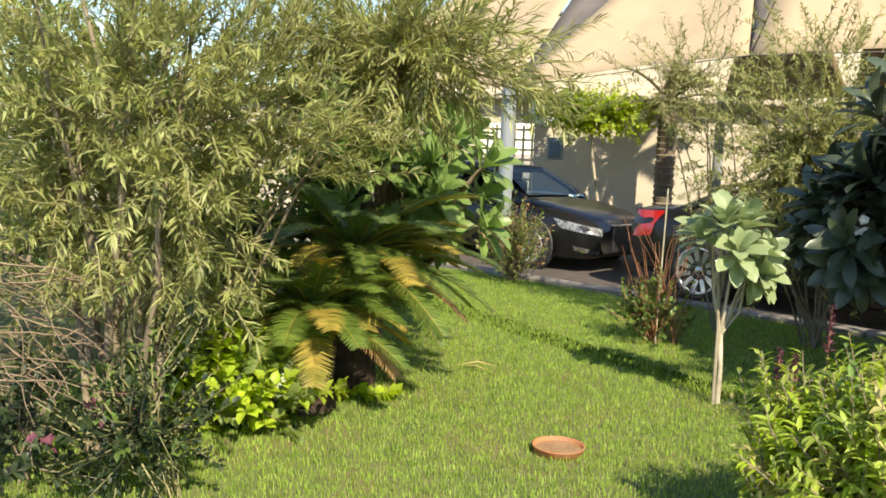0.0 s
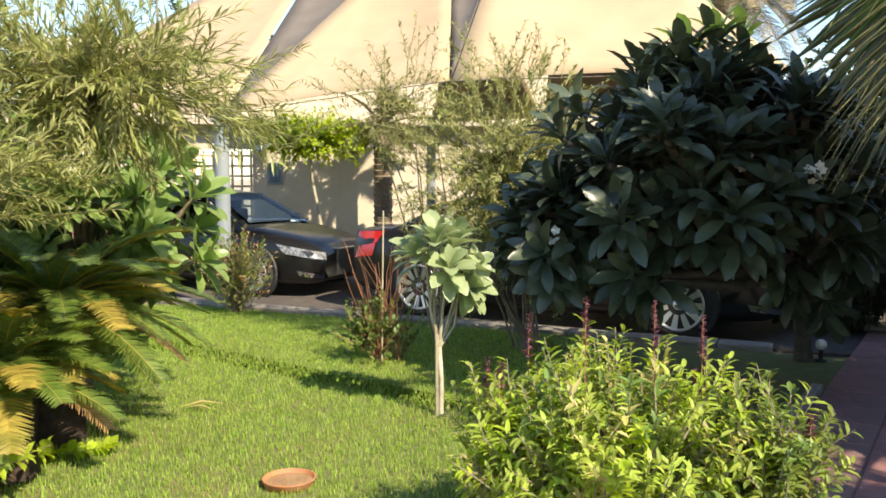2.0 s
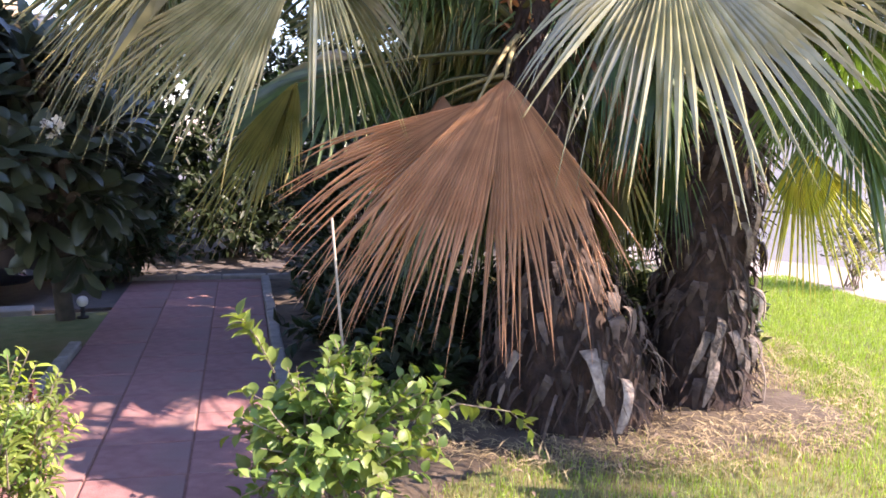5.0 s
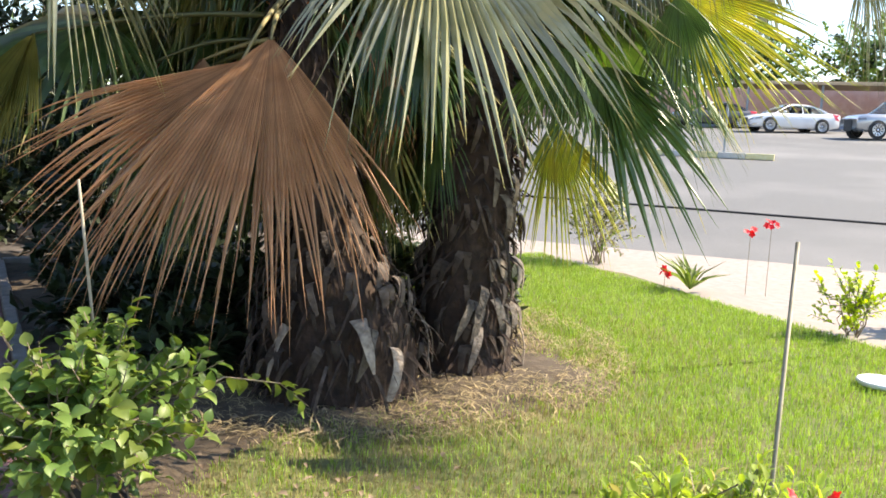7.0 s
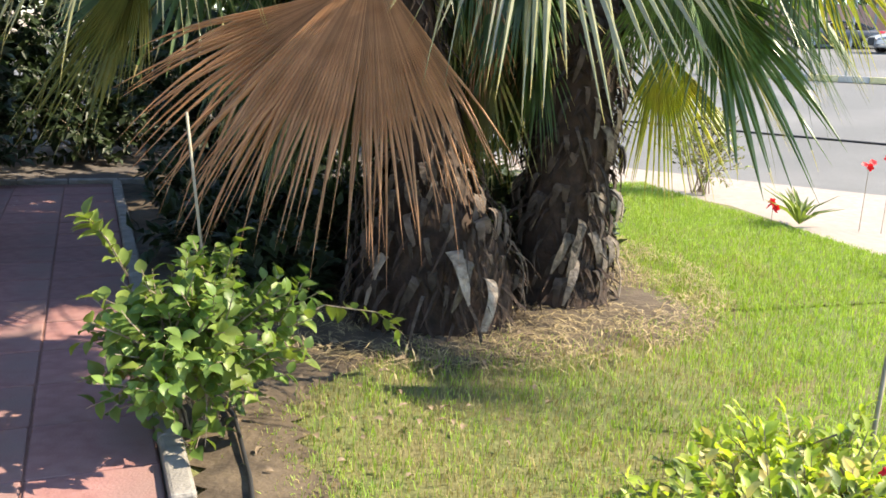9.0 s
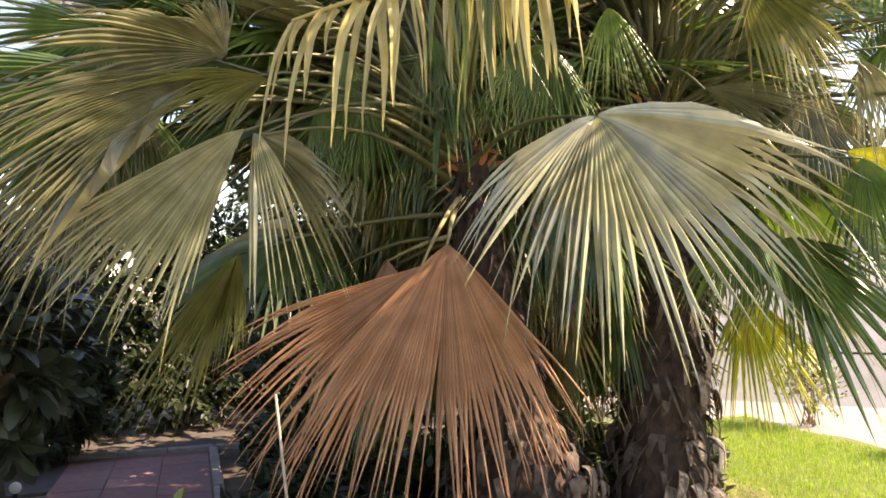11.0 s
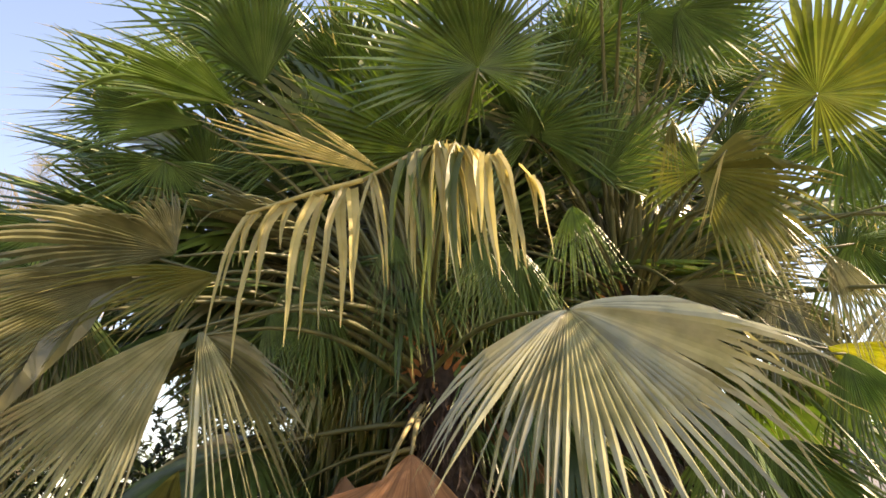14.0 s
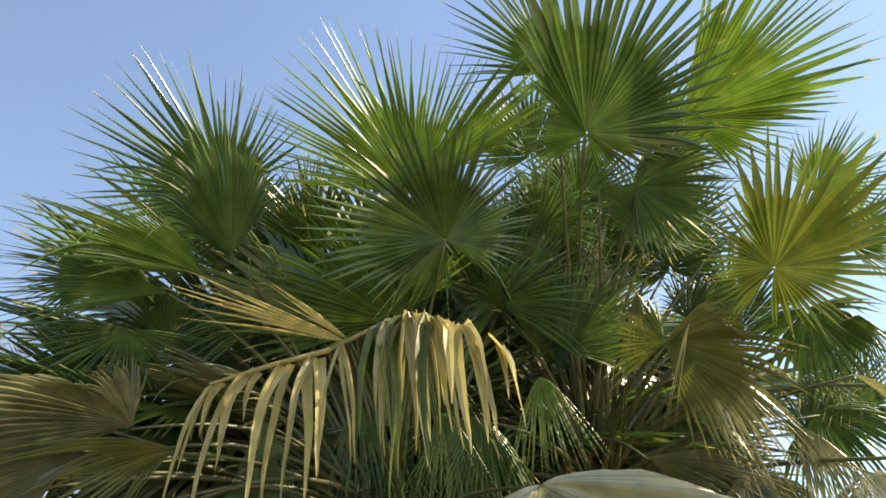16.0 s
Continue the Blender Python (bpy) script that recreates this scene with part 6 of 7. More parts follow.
shrub("basil_bush", "smaller basil clump with yellow-green leaves", (1.15, 3.3, 0), 9, 210, ("ovate", 0.066, 0.021, 1.1), ("basil", "lime", "basil_pale"), "bush", 36, (1.13, 3.25, 0.43), (0.24, 0.28, 0.36), 0.2, 0.24, -0.05, 1.3, 14, stem_r=0.006)
shrub("basil_bush", "darker green leafy clump beside the basil bush", (2.12, 2.98, 0), 9, 190, ("ovate", 0.060, 0.022, 1.1), ("hibi", "tree", "basil"), "bush", 38, (2.12, 2.95, 0.42), (0.26, 0.26, 0.34), 0.2, 0.24, -0.02, 0.9, 14, stem_r=0.006)
# small broad-leaved bush at the path
hib = shrub("hibiscus_bush", "small broad-leaved bush at the path edge", (3.2, 2.2, 0), 12, 260, ("ovate_fine", 0.070, 0.054, 1.0), ("tree", "hibi", "hibi"), "bush", 25, (3.12, 2.13, 0.44), (0.42, 0.36, 0.32), 0.2, 0.24, 0.0, 0.4, 7, stem_r=0.006)
rows = []
for poly in ([(Vector((3.3, 2.05, 0.35)), 0.005), (Vector((3.7, 1.95, 0.47)), 0.004), (Vector((4.05, 1.9, 0.36)), 0.003), (Vector((4.25, 1.87, 0.2)), 0.002)], [(Vector((2.95, 2.3, 0.7)), 0.005), (Vector((2.88, 2.32, 0.85)), 0.004), (Vector((2.82, 2.36, 0.95)), 0.003)]):
    rows += spray(rng, poly, 22, 0.085, 0.058, 1.0)
    v, f = tubes([poly], 4)
    wpart("branch", mesh_of("branch", v, f, M["bark"]), hib)
wpart("foliage", leaves("foliage", rows, "ovate_fine", M["hibi"]), hib)
st = thing("garden_stake", "thin pale cane stake in the soil bed", "stake", (3.62, 2.52, 0))
v, f = tubes([[(Vector((3.62, 2.52, -0.02)), 0.0075), (Vector((3.50, 2.47, 0.65)), 0.007), (Vector((3.35, 2.39, 1.29)), 0.006)]], 7)
wpart("cane", mesh_of("cane", v, f, M["cane"], True), st)
st = thing("garden_stake", "straight pale wooden stick standing in the lawn", "stake", (4.71, -0.23, 0))
v, f = tubes([[(Vector((4.71, -0.23, -0.02)), 0.011), (Vector((4.95, -0.24, 1.12)), 0.010)]], 8)
wpart("cane", mesh_of("cane", v, f, M["cane"], True), st)

# lime ground cover and its runner
shrub("lime_groundcover", "mound of lime-yellow ground cover leaves", (-1.8, 4.05, 0), 8, 300, ("ovate", 0.075, 0.055, 0.9), ("lime", "lime", "hibi"), "ground cover", 26, (-1.8, 4.05, 0.26), (0.62, 0.48, 0.28), 0.2, 0.2, 0.0, 0.5, 9, stem_r=0.005)
run = thing("lime_groundcover", "trailing runner of lime-yellow leaves on the grass", "ground cover", (-1.4, 4.55, 0))
poly = [(Vector((-1.5, 4.45, 0.10)), 0.004), (Vector((-1.25, 4.7, 0.06)), 0.004), (Vector((-0.95, 4.85, 0.04)), 0.003)]
wpart("foliage", leaves("foliage", spray(rng, poly, 60, 0.08, 0.06, 1.1), "ovate", M["lime"]), run)
# thin flowering bush and dry twigs at the near corner
# mostly dark leaf tone here: shade at this corner put into the colour
thin = shrub("rose_bush", "thin leafy rose bush with faded pink flowers", (-1.5, 3.05, 0), 14, 150, ("ovate", 0.045, 0.026, 0.9), ("dark", "tree", "dark"), "bush", 27, (-1.6, 3.0, 0.38), (0.38, 0.32, 0.38), 0.2, 0.24, 0.0, 0.6, 11, stem_r=0.004, bark="stem_green")
for p in ((-1.62, 2.9, 0.46), (-1.72, 2.85, 0.44), (-1.95, 2.8, 0.3)):
    flower_head(thin, p, 4, rng, "spike", 0.028)
# dark bush added in place of the shadow under the weeping shrub
shrub("shade_shrub", "leafy undergrowth added beneath the weeping shrub, coloured dark as shadow", (-2.3, 3.0, 0), 8, 90, ("ovate", 0.06, 0.034, 0.9), ("dark", "dark"), "shrub", 34, (-2.3, 3.0, 0.3), (0.62, 0.55, 0.34), 0.2, 0.28, 0.0, 0.5, 10, stem_r=0.006)
dry = thing("dry_branches", "tangle of dry bare grey-brown twigs", "branches", (-2.0, 2.9, 0))
polys = []
for k in range(60):
    a = rng.uniform(-0.9, 0.9)
    polys.append(bend(rng, (-2.45 + rng.uniform(-0.3, 0.3), 3.0 + rng.uniform(-0.3, 0.3), rng.uniform(0.5, 1.1)), (1, 0.25 + a, rng.uniform(-0.5, 0.3)), rng.uniform(0.35, 0.7), 7, 0.08, 0.28, 0.005, 0.0012))
for poly in polys:
    v, f = tubes([poly], 4)
    wpart("twig", mesh_of("twig", v, f, M["twig"]), dry)

# bush at the pole foot, rose by the drive
shrub("pole_bush", "twiggy brown bush with a small green top", (-0.98, 10.25, 0), 34, 260, ("ovate", 0.05, 0.03, 0.8), ("hibi", "sago_dry", "olive"), "bush", 28, (-0.98, 10.2, 0.52), (0.46, 0.40, 0.44), 0.2, 0.3, -0.05, 0.9, 8, stem_r=0.008, bark="twig")
shrub("rose_bush", "leggy rose bush with reddish stems by the drive", (0.66, 7.3, 0), 10, 90, ("ovate", 0.055, 0.036, 0.8), ("tree", "dark", "hibi"), "bush", 29, (0.62, 7.3, 0.26), (0.42, 0.4, 0.28), 0.2, 0.3, -0.05, 0.8, 9, stem_r=0.006, bark="stem_red")
rs = thing("bare_rose_stems", "bare reddish rose stems tied to a pale stake", "stems", (0.75, 7.3, 0))
polys = [bend(rng, (0.75 + rng.uniform(-0.15, 0.15), 7.3 + rng.uniform(-0.1, 0.1), 0), (rng.uniform(-0.25, 0.25), rng.uniform(-0.2, 0.2), 1), rng.uniform(0.7, 1.15), 7, -0.02, 0.16, 0.006, 0.002) for k in range(26)]
for poly in polys:
    v, f = tubes([poly], 4)
    wpart("stem", mesh_of("stem", v, f, M["stem_red"]), rs)
v, f = tubes([[(Vector((0.70, 7.2, 0)), 0.008), (Vector((0.72, 7.2, 1.35)), 0.007)]], 7)
wpart("stake", mesh_of("stake", v, f, M["bark_pale"]), rs)

# red-flowered bush near the right
rb = shrub("crown_of_thorns", "low pale green bush with small red flowers", (3.35, 0.0, 0), 18, 520, ("ovate", 0.070, 0.036, 0.8), ("basil", "basil_pale", "hibi"), "bush", 30, (3.5, -0.16, 0.13), (0.95, 0.60, 0.17), 0.2, 0.25, 0.0, 0.5, 11, stem_r=0.006)
for p in ((3.05, 0.44, 0.34), (3.65, -0.38, 0.42), (3.6, -0.46, 0.42), (3.7, -0.30, 0.40)):
    flower_head(rb, p, 2, rng, "red", 0.026)
for x, y, s, h, m in ((8.65, -0.75, 0.3, 0.42, "lime"), (9.2, -1.3, 0.3, 0.45, "hibi"), (8.0, -1.9, 0.35, 0.4, "hibi")):
    shrub("edge_bush", "small yellow-green bush at the lawn edge", (x, y, 0), 8, 50, ("ovate", 0.06, 0.04, 0.8), (m, "hibi"), "bush", int(x * 10), (x, y, h * 0.75), (s, s, h * 0.6), 0.2, 0.25, 0, 0.7, 9, stem_r=0.006)
shrub("edge_bush", "dark twiggy bush beside the footway", (11.6, 2.1, 0), 14, 160, ("ovate", 0.05, 0.025, 0.8), ("olive", "dark", "hibi"), "bush", 33, (11.6, 2.1, 0.65), (0.55, 0.55, 0.55), 0.2, 0.3, 0, 0.7, 12, stem_r=0.008)
ag = thing("agave_plant", "spiky strap-leaved plant at the lawn edge", "plant", (10.1, 0.75, 0))
rows = []
for k in range(26):
    a = rng.uniform(0, 6.28)
    rows.append(((10.1, 0.75, 0.02), (math.cos(a), math.sin(a), rng.uniform(0.5, 1.6)), (0, 0, 1), rng.uniform(0.35, 0.55), 0.05))
wpart("leaves", leaves("leaves", rows, "lance", M["hibi"], 0.3, 0.12), ag)
for p in ((9.95, 1.0, 0.2), (10.3, 0.2, 0.7), (10.35, 0.0, 0.75)):
    fl = thing("red_flower", "red flower on a thin stem at the lawn edge", "flower", (p[0], p[1], 0))
    v, f = tubes([[(Vector((p[0], p[1], -0.01)), 0.004), (Vector(p), 0.003)]], 4)
    wpart("stem", mesh_of("stem", v, f, M["bark"]), fl)
    flower_head(fl, p, 5, rng, "red", 0.04)


# ---- pinnate palms ----
def pinnate(rng, start, az, el, ln, arch, pairs, leaf, width, vee=0.5):
    """Rachis points and leaflet rows of a feather leaf arching out of the crown."""
    d = Vector((math.cos(az) * math.cos(el), math.sin(az) * math.cos(el), math.sin(el)))
    poly = bend(rng, start, d, ln, 10, arch, 0.02, 0.010 * ln, 0.002)
    rows = []
    for k in range(pairs):
        t = 0.12 + 0.88 * k / pairs
        p, dd = along(poly, min(t, 0.999))
        s = dd.cross(Vector((0, 0, 1))).normalized()
        n = s.cross(dd)
        sz = leaf * (0.45 + 1.1 * math.sin(math.pi * (0.12 + 0.8 * t))) * 0.75
        for q in (1, -1):
            o = (s * q + dd * 0.75 + n * vee + rand_dir(rng) * 0.08)
            rows.append((p, o, n + s * q * -0.4, sz * rng.uniform(0.9, 1.1), width))
    return poly, rows


sago = thing("sago_palm", "sago cycad with arching dark green and yellowed fronds", "cycad", (-1.4, 4.6, 0))
for hx, hy, hz, count, reach, turn in ((-1.42, 4.48, 0.60, 42, 0.70, 3), (-1.36, 5.15, 0.86, 62, 0.95, 4)):
    v, f = tubes([[(Vector((hx, hy, -0.02)), 0.17), (Vector((hx, hy, 0.2)), 0.15), (Vector((hx, hy, hz - 0.1)), 0.13), (Vector((hx, hy, hz + 0.02)), 0.05)]], 12)
    wpart("trunk", mesh_of("trunk", [Vector(p) + rand_dir(rng) * 0.015 for p in v], f, M["fibre"]), sago)
    for k in range(count):
        az = turn + 2.4 * k + rng.uniform(-0.2, 0.2)
        lay = k / count
        el = radians(62 - 74 * lay + rng.uniform(-8, 8))
        poly, rows = pinnate(rng, Vector((hx, hy, hz)), az, el, reach * rng.uniform(0.85, 1.08), 0.07 + 0.05 * (1 - lay), 58, 0.125, 0.012, 0.35)
        v, f = tubes([poly], 4)
        fr = wpart("frond", mesh_of("frond", v, f, M["sago_yellow"]), sago)
        dead = lay > 0.84 and rng.random() < 0.55
        edge = len(rows) if rng.random() < 0.55 else int(len(rows) * rng.uniform(0.35, 0.8))
        part("feather", leaves("feather", rows[:edge], "blade", M["sago_dry" if dead else "sago"], 0.1, 0.1), fr)
        if edge < len(rows):
            part("feather", leaves("feather", rows[edge:], "blade", M["sago_dry" if dead else "sago_yellow"], 0.1, 0.1), fr, "" if dead else "yellowed outer leaflets")


def date_palm(label, at, h, r, count, ln, seed, low=-35):
    rng = random.Random(seed)
    t = thing("date_palm", label, "palm tree", at)
    b = Vector(at)
    prof = []
    for k in range(int(h / 0.12)):
        z = 0.12 * k
        prof += [(r * 0.92, z), (r * 1.08, z + 0.10)]
    prof.append((r * 0.5, h))
    v, f = lathe(prof, 14)
    part("trunk", mesh_of("trunk", v, f, M["bark"]), t)
    for k in range(count):
        az = 2.4 * k + rng.uniform(-0.3, 0.3)
        el = radians(80 + (low - 80) * k / count + rng.uniform(-8, 8))
        poly, rows = pinnate(rng, b + Vector((0, 0, h)), az, el, ln * rng.uniform(0.8, 1.1), 0.10, 60, ln * 0.17, 0.022, 0.3)
        v, f = tubes([poly], 4)
        fr = wpart("frond", mesh_of("frond", v, f, M["date"]), t)
        lf = part("feather", leaves("feather", rows, "blade", M["date"], 0.1, 0.05), fr)
    return t


date_palm("tall date palm with dusty grey-brown fronds behind the canopy", (9.4, 19.8, 0), 6.3, 0.28, 46, 2.6, 41)
date_palm("tall date palm with dusty fronds beyond the garden", (12.4, 18.8, 0), 8.0, 0.28, 40, 2.8, 42)
date_palm("short trimmed date palm in front of the cream wall", (1.03, 17.4, 0), 2.65, 0.19, 18, 1.1, 43, -10)
tr = shrub("garden_tree", "small clipped tree with a flat bright green crown", (-0.1, 17.5, 0), 1, 620, ("ovate", 0.10, 0.06, 0.9), ("lime", "hibi", "lime"), "tree", 44, (-0.4, 17.35, 2.45), (1.38, 0.75, 0.46), 0.2, 0.35, 0.03, 0.3, 10, stem_r=0.045, bark="bark_pale")
for x, y, z, rx_, rz_, s in ((-4.5, 22.0, 5.0, 3.4, 2.6, 45), (-9, 14, 2.2, 2.5, 2.0, 46), (-7.0, 9.0, 1.6, 2.2, 1.5, 47), (13.5, 14, 2.0, 2.4, 1.7, 48), (-5.0, 4.5, 1.6, 1.6, 1.4, 51)):
    shrub("garden_tree", "leafy green garden tree beyond the lawn", (x, y, 0), 8, 330, ("ovate", 0.13, 0.075, 0.9), ("tree", "dark"), "tree", s, (x, y, z), (rx_, rx_, rz_), 0.4, 0.5, 0.03, 0.3, 12, stem_r=0.07)
cp = thing("carport", "beige flat carport roof on slim posts across the street", "carport", (56, -4.5, hill(56, 0)))
part("roof", bm_mesh("roof", box_bm(-2.0, -9, 2.32, 2.5, 8.0, 2.52, 0.03), M["sail"]), cp)
for y in (-8.5, -4.5, -0.5, 3.5, 7.5):
    v, f = lathe([(0.0, -0.1), (0.07, -0.1), (0.07, 2.33), (0.0, 2.33)], 10)
    part("post", mesh_of("post", v, f, M["steel"]), cp).location = (-1.6, y, 0)
for y, z, s in ((-22, 6.2, 81), (-13, 5.4, 82), (-5, 6.4, 83), (4, 5.6, 84), (12, 6.5, 85)):
    shrub("street_tree", "dusty green tree behind the street wall", (64.5, y, hill(64, 0) - 0.1), 7, 420, ("ovate", 0.4, 0.24, 0.9), ("tree", "dark"), "tree", s, (64.5, y, hill(64, 0) + z * 0.62), (3.0, 5.2, 3.0), 0.3, 1.1, 0.03, 0.3, 12, stem_r=0.12)
# shrubs behind the palms; their leaf colour carries the deep shade there
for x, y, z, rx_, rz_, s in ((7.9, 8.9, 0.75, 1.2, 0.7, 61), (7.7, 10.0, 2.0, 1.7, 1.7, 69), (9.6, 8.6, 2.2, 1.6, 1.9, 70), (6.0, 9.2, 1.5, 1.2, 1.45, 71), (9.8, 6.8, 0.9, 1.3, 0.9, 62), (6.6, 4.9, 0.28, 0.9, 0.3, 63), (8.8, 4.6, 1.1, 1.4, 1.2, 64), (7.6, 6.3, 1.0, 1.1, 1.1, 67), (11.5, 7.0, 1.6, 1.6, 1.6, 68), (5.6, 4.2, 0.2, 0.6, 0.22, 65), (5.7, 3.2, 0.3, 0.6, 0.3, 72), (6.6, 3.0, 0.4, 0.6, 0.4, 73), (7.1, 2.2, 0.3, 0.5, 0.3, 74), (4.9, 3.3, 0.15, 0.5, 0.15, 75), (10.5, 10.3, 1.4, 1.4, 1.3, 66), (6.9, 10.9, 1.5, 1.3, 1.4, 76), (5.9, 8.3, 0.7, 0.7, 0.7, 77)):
    shrub("shade_shrub", "green shrub behind the palms, its leaves coloured dark as shade", (x, y, 0), 10, int(170 + 130 * z * rx_), ("ovate", 0.15, 0.08, 0.8), ("dark", "dark", "dark"), "shrub", s, (x, y, z), (rx_, rx_ * 0.8, rz_), 0.3, 0.35, 0.0, 0.5, 11, stem_r=0.015)

# ---- small things ----
dish = thing("plant_saucer", "terracotta saucer with muddy water on the lawn", "saucer", (0.12, 4.24, -0.018))
v, f = lathe([(0.0, 0.004), (0.118, 0.004), (0.128, 0.008), (0.142, 0.052), (0.145, 0.056), (0.137, 0.058), (0.134, 0.054), (0.122, 0.018), (0.0, 0.016)], 40)
part("bowl", mesh_of("bowl", v, f, M["terracotta"], True), dish)
v, f = lathe([(0.0, 0.036), (0.1275, 0.036), (0.1275, 0.03)], 40)
part("water", mesh_of("water", v, f, M["water"]), dish)
pot = thing("plant_pot", "white round plastic plant pot", "pot", (2.12, 0.86, 0))
v, f = lathe([(0.0, 0.0), (0.15, 0.0), (0.155, 0.01), (0.195, 0.42), (0.215, 0.425), (0.22, 0.435), (0.22, 0.452), (0.212, 0.458), (0.195, 0.456), (0.186, 0.44), (0.175, 0.34), (0.0, 0.34)], 48)
part("shell", mesh_of("shell", v, f, M["pot"], True), pot)
v, f = lathe([(0.0, 0.375), (0.176, 0.37), (0.176, 0.35)], 32)
part("soil", mesh_of("soil", v, f, M["soil"]), pot)
lamp = thing("path_lamp", "short black path lamp with a pale globe", "lamp", (4.62, 6.88, 0.0))
v, f = lathe([(0.0, 0.0), (0.05, 0.0), (0.05, 0.015), (0.02, 0.02), (0.02, 0.10), (0.035, 0.105), (0.0, 0.11)], 20)
part("post", mesh_of("post", v, f, M["plastic_black"], True), lamp)
bm = bmesh.new()
bmesh.ops.create_uvsphere(bm, u_segments=20, v_segments=12, radius=0.05, matrix=Matrix.Translation((0, 0, 0.15)))
part("globe", bm_mesh("globe", bm, M["lamp_glass"], True), lamp)
lid = thing("round_lid", "small grey round lid lying on the lawn", "lid", (7.0, -0.85, 0.02))
v, f = lathe([(0.0, 0.0), (0.15, 0.0), (0.16, 0.01), (0.16, 0.03), (0.15, 0.035), (0.14, 0.022), (0.0, 0.02)], 32)
part("disc", mesh_of("disc", v, f, M["pot"], True), lid)
hose = thing("irrigation_pipe", "thin black irrigation pipe on the soil", "pipe", (3.0, 1.8, 0))
v, f = tubes([[(Vector((2.6, 1.35, 0.045)), 0.009), (Vector((2.95, 1.7, 0.05)), 0.009), (Vector((3.3, 2.1, 0.05)), 0.009), (Vector((3.7, 2.75, 0.05)), 0.009)]], 8)
wpart("pipe", mesh_of("pipe", v, f, M["plastic_black"], True), hose)
isl = thing("traffic_island", "low traffic island with yellow and grey kerb", "kerb", (31.0, 2.7, hill(31, 0) - 0.03))
for k in range(7):
    part("kerb_stone", bm_mesh("kerb_stone", box_bm(-0.15, -2.1 + 0.9 * k, 0, 0.15, -1.2 + 0.9 * k - 0.01, 0.2, 0.02), M["yellow" if k % 2 == 0 else "black_kerb"]), isl)
sg = thing("sign_post", "thin grey sign post on the traffic island", "post", (31.0, 2.2, hill(31, 0)))
v, f = lathe([(0, 0), (0.04, 0), (0.04, 2.6), (0, 2.6)], 10)
part("post", mesh_of("post", v, f, M["steel"]), sg)
cb = thing("road_cable", "dark cable lying across the road", "cable", (18.2, 0, hill(18.2, 0)))
v, f = tubes([[(Vector((18.6, 9, hill(18.6, 0) - 0.01)), 0.02), (Vector((18.1, 0, hill(18.1, 0) - 0.01)), 0.02), (Vector((17.6, -12, hill(17.6, 0) - 0.01)), 0.02)]], 6)
wpart("cable", mesh_of("cable", v, f, M["plastic_black"]), cb)
bract = thing("fallen_bract", "fallen dry palm leaf lying on the grass", "leaf", (-0.6, 5.9, 0))
wpart("leaf", leaves("leaf", [((-0.75, 5.75, 0.03), (1, 0.25, 0.06), (0, 0, 1), 0.30, 0.05), ((-0.7, 5.75, 0.03), (1, -0.35, 0.05), (0, 0, 1), 0.2, 0.035)], "lance", M["basil_pale"], 0.3), bract)

litter = thing("leaf_litter", "scattered dry fallen leaves on the soil", "leaves", (3.2, 1.6, 0), kind="stuff")
rows = []
for k in range(110):
    x, y = rng.uniform(2.5, 5.2), rng.uniform(1.0, 3.2)
    if 1.12 < x * 0.787 - y * 0.618:
        rows.append(((x, y, 0.035 + rng.uniform(0, 0.015)), (rng.uniform(-1, 1), rng.uniform(-1, 1), 0.1), (rng.uniform(-0.4, 0.4), rng.uniform(-0.4, 0.4), 1), rng.uniform(0.03, 0.07), rng.uniform(0.02, 0.035)))
tagged(wpart("dry_leaves", leaves("dry_leaves", rows, "ovate", M["twig"], 0.3, 0.15), litter), kind="stuff")

straw = thing("straw_litter", "matted straw lying on the soil round the palms", "straw", (5.8, 1.2, 0), kind="stuff")
rows = []
while len(rows) < 5200:
    x, y = rng.uniform(3.9, 8.2), rng.uniform(0.7, 2.9)
    a1, a2 = ((x - 6.15) / 1.8) ** 2 + ((y - 2.85) / 1.6) ** 2, ((x - 6.1) / 2.0) ** 2 + ((y - 2.8) / 1.95) ** 2
    if a1 > 0.30 and a2 < 1.15 and x * 0.787 - y * 0.618 > 1.7 and noise.noise((x * 2, y * 2, 5)) > -0.25:
        rows.append(((x, y, 0.03 + rng.uniform(0, 0.03)), (rng.uniform(-1, 1), rng.uniform(-1, 1), rng.uniform(-0.15, 0.25)), (0, 0, 1), rng.uniform(0.05, 0.15), rng.uniform(0.003, 0.008)))
tagged(wpart("straws", leaves("straws", rows, "lance", M["straw"], 0.1, 0.1), straw), kind="stuff")

# ---- paving and kerbs ----
path = structure("path", mesh_of("path", [(*ppt(-3.5, -0.41), -0.02), (*ppt(-3.5, 0.98), -0.02), (*ppt(10.1, 0.98), -0.02), (*ppt(10.1, -0.41), -0.02)] + [(*ppt(-3.5, -0.41), 0.024), (*ppt(-3.5, 0.98), 0.024), (*ppt(10.1, 0.98), 0.024), (*ppt(10.1, -0.41), 0.024)], [(4, 5, 6, 7), (0, 1, 5, 4), (1, 2, 6, 5), (2, 3, 7, 6), (3, 0, 4, 7)], M["joint"]), "red concrete slab garden path", "path")
ang = math.degrees(math.atan2(PATH_U.y, PATH_U.x))
slab = bm_mesh("slab", box_bm(-0.226, -0.226, -0.02, 0.226, 0.226, 0.02, 0.006), M["slab"])
rng = random.Random(77)
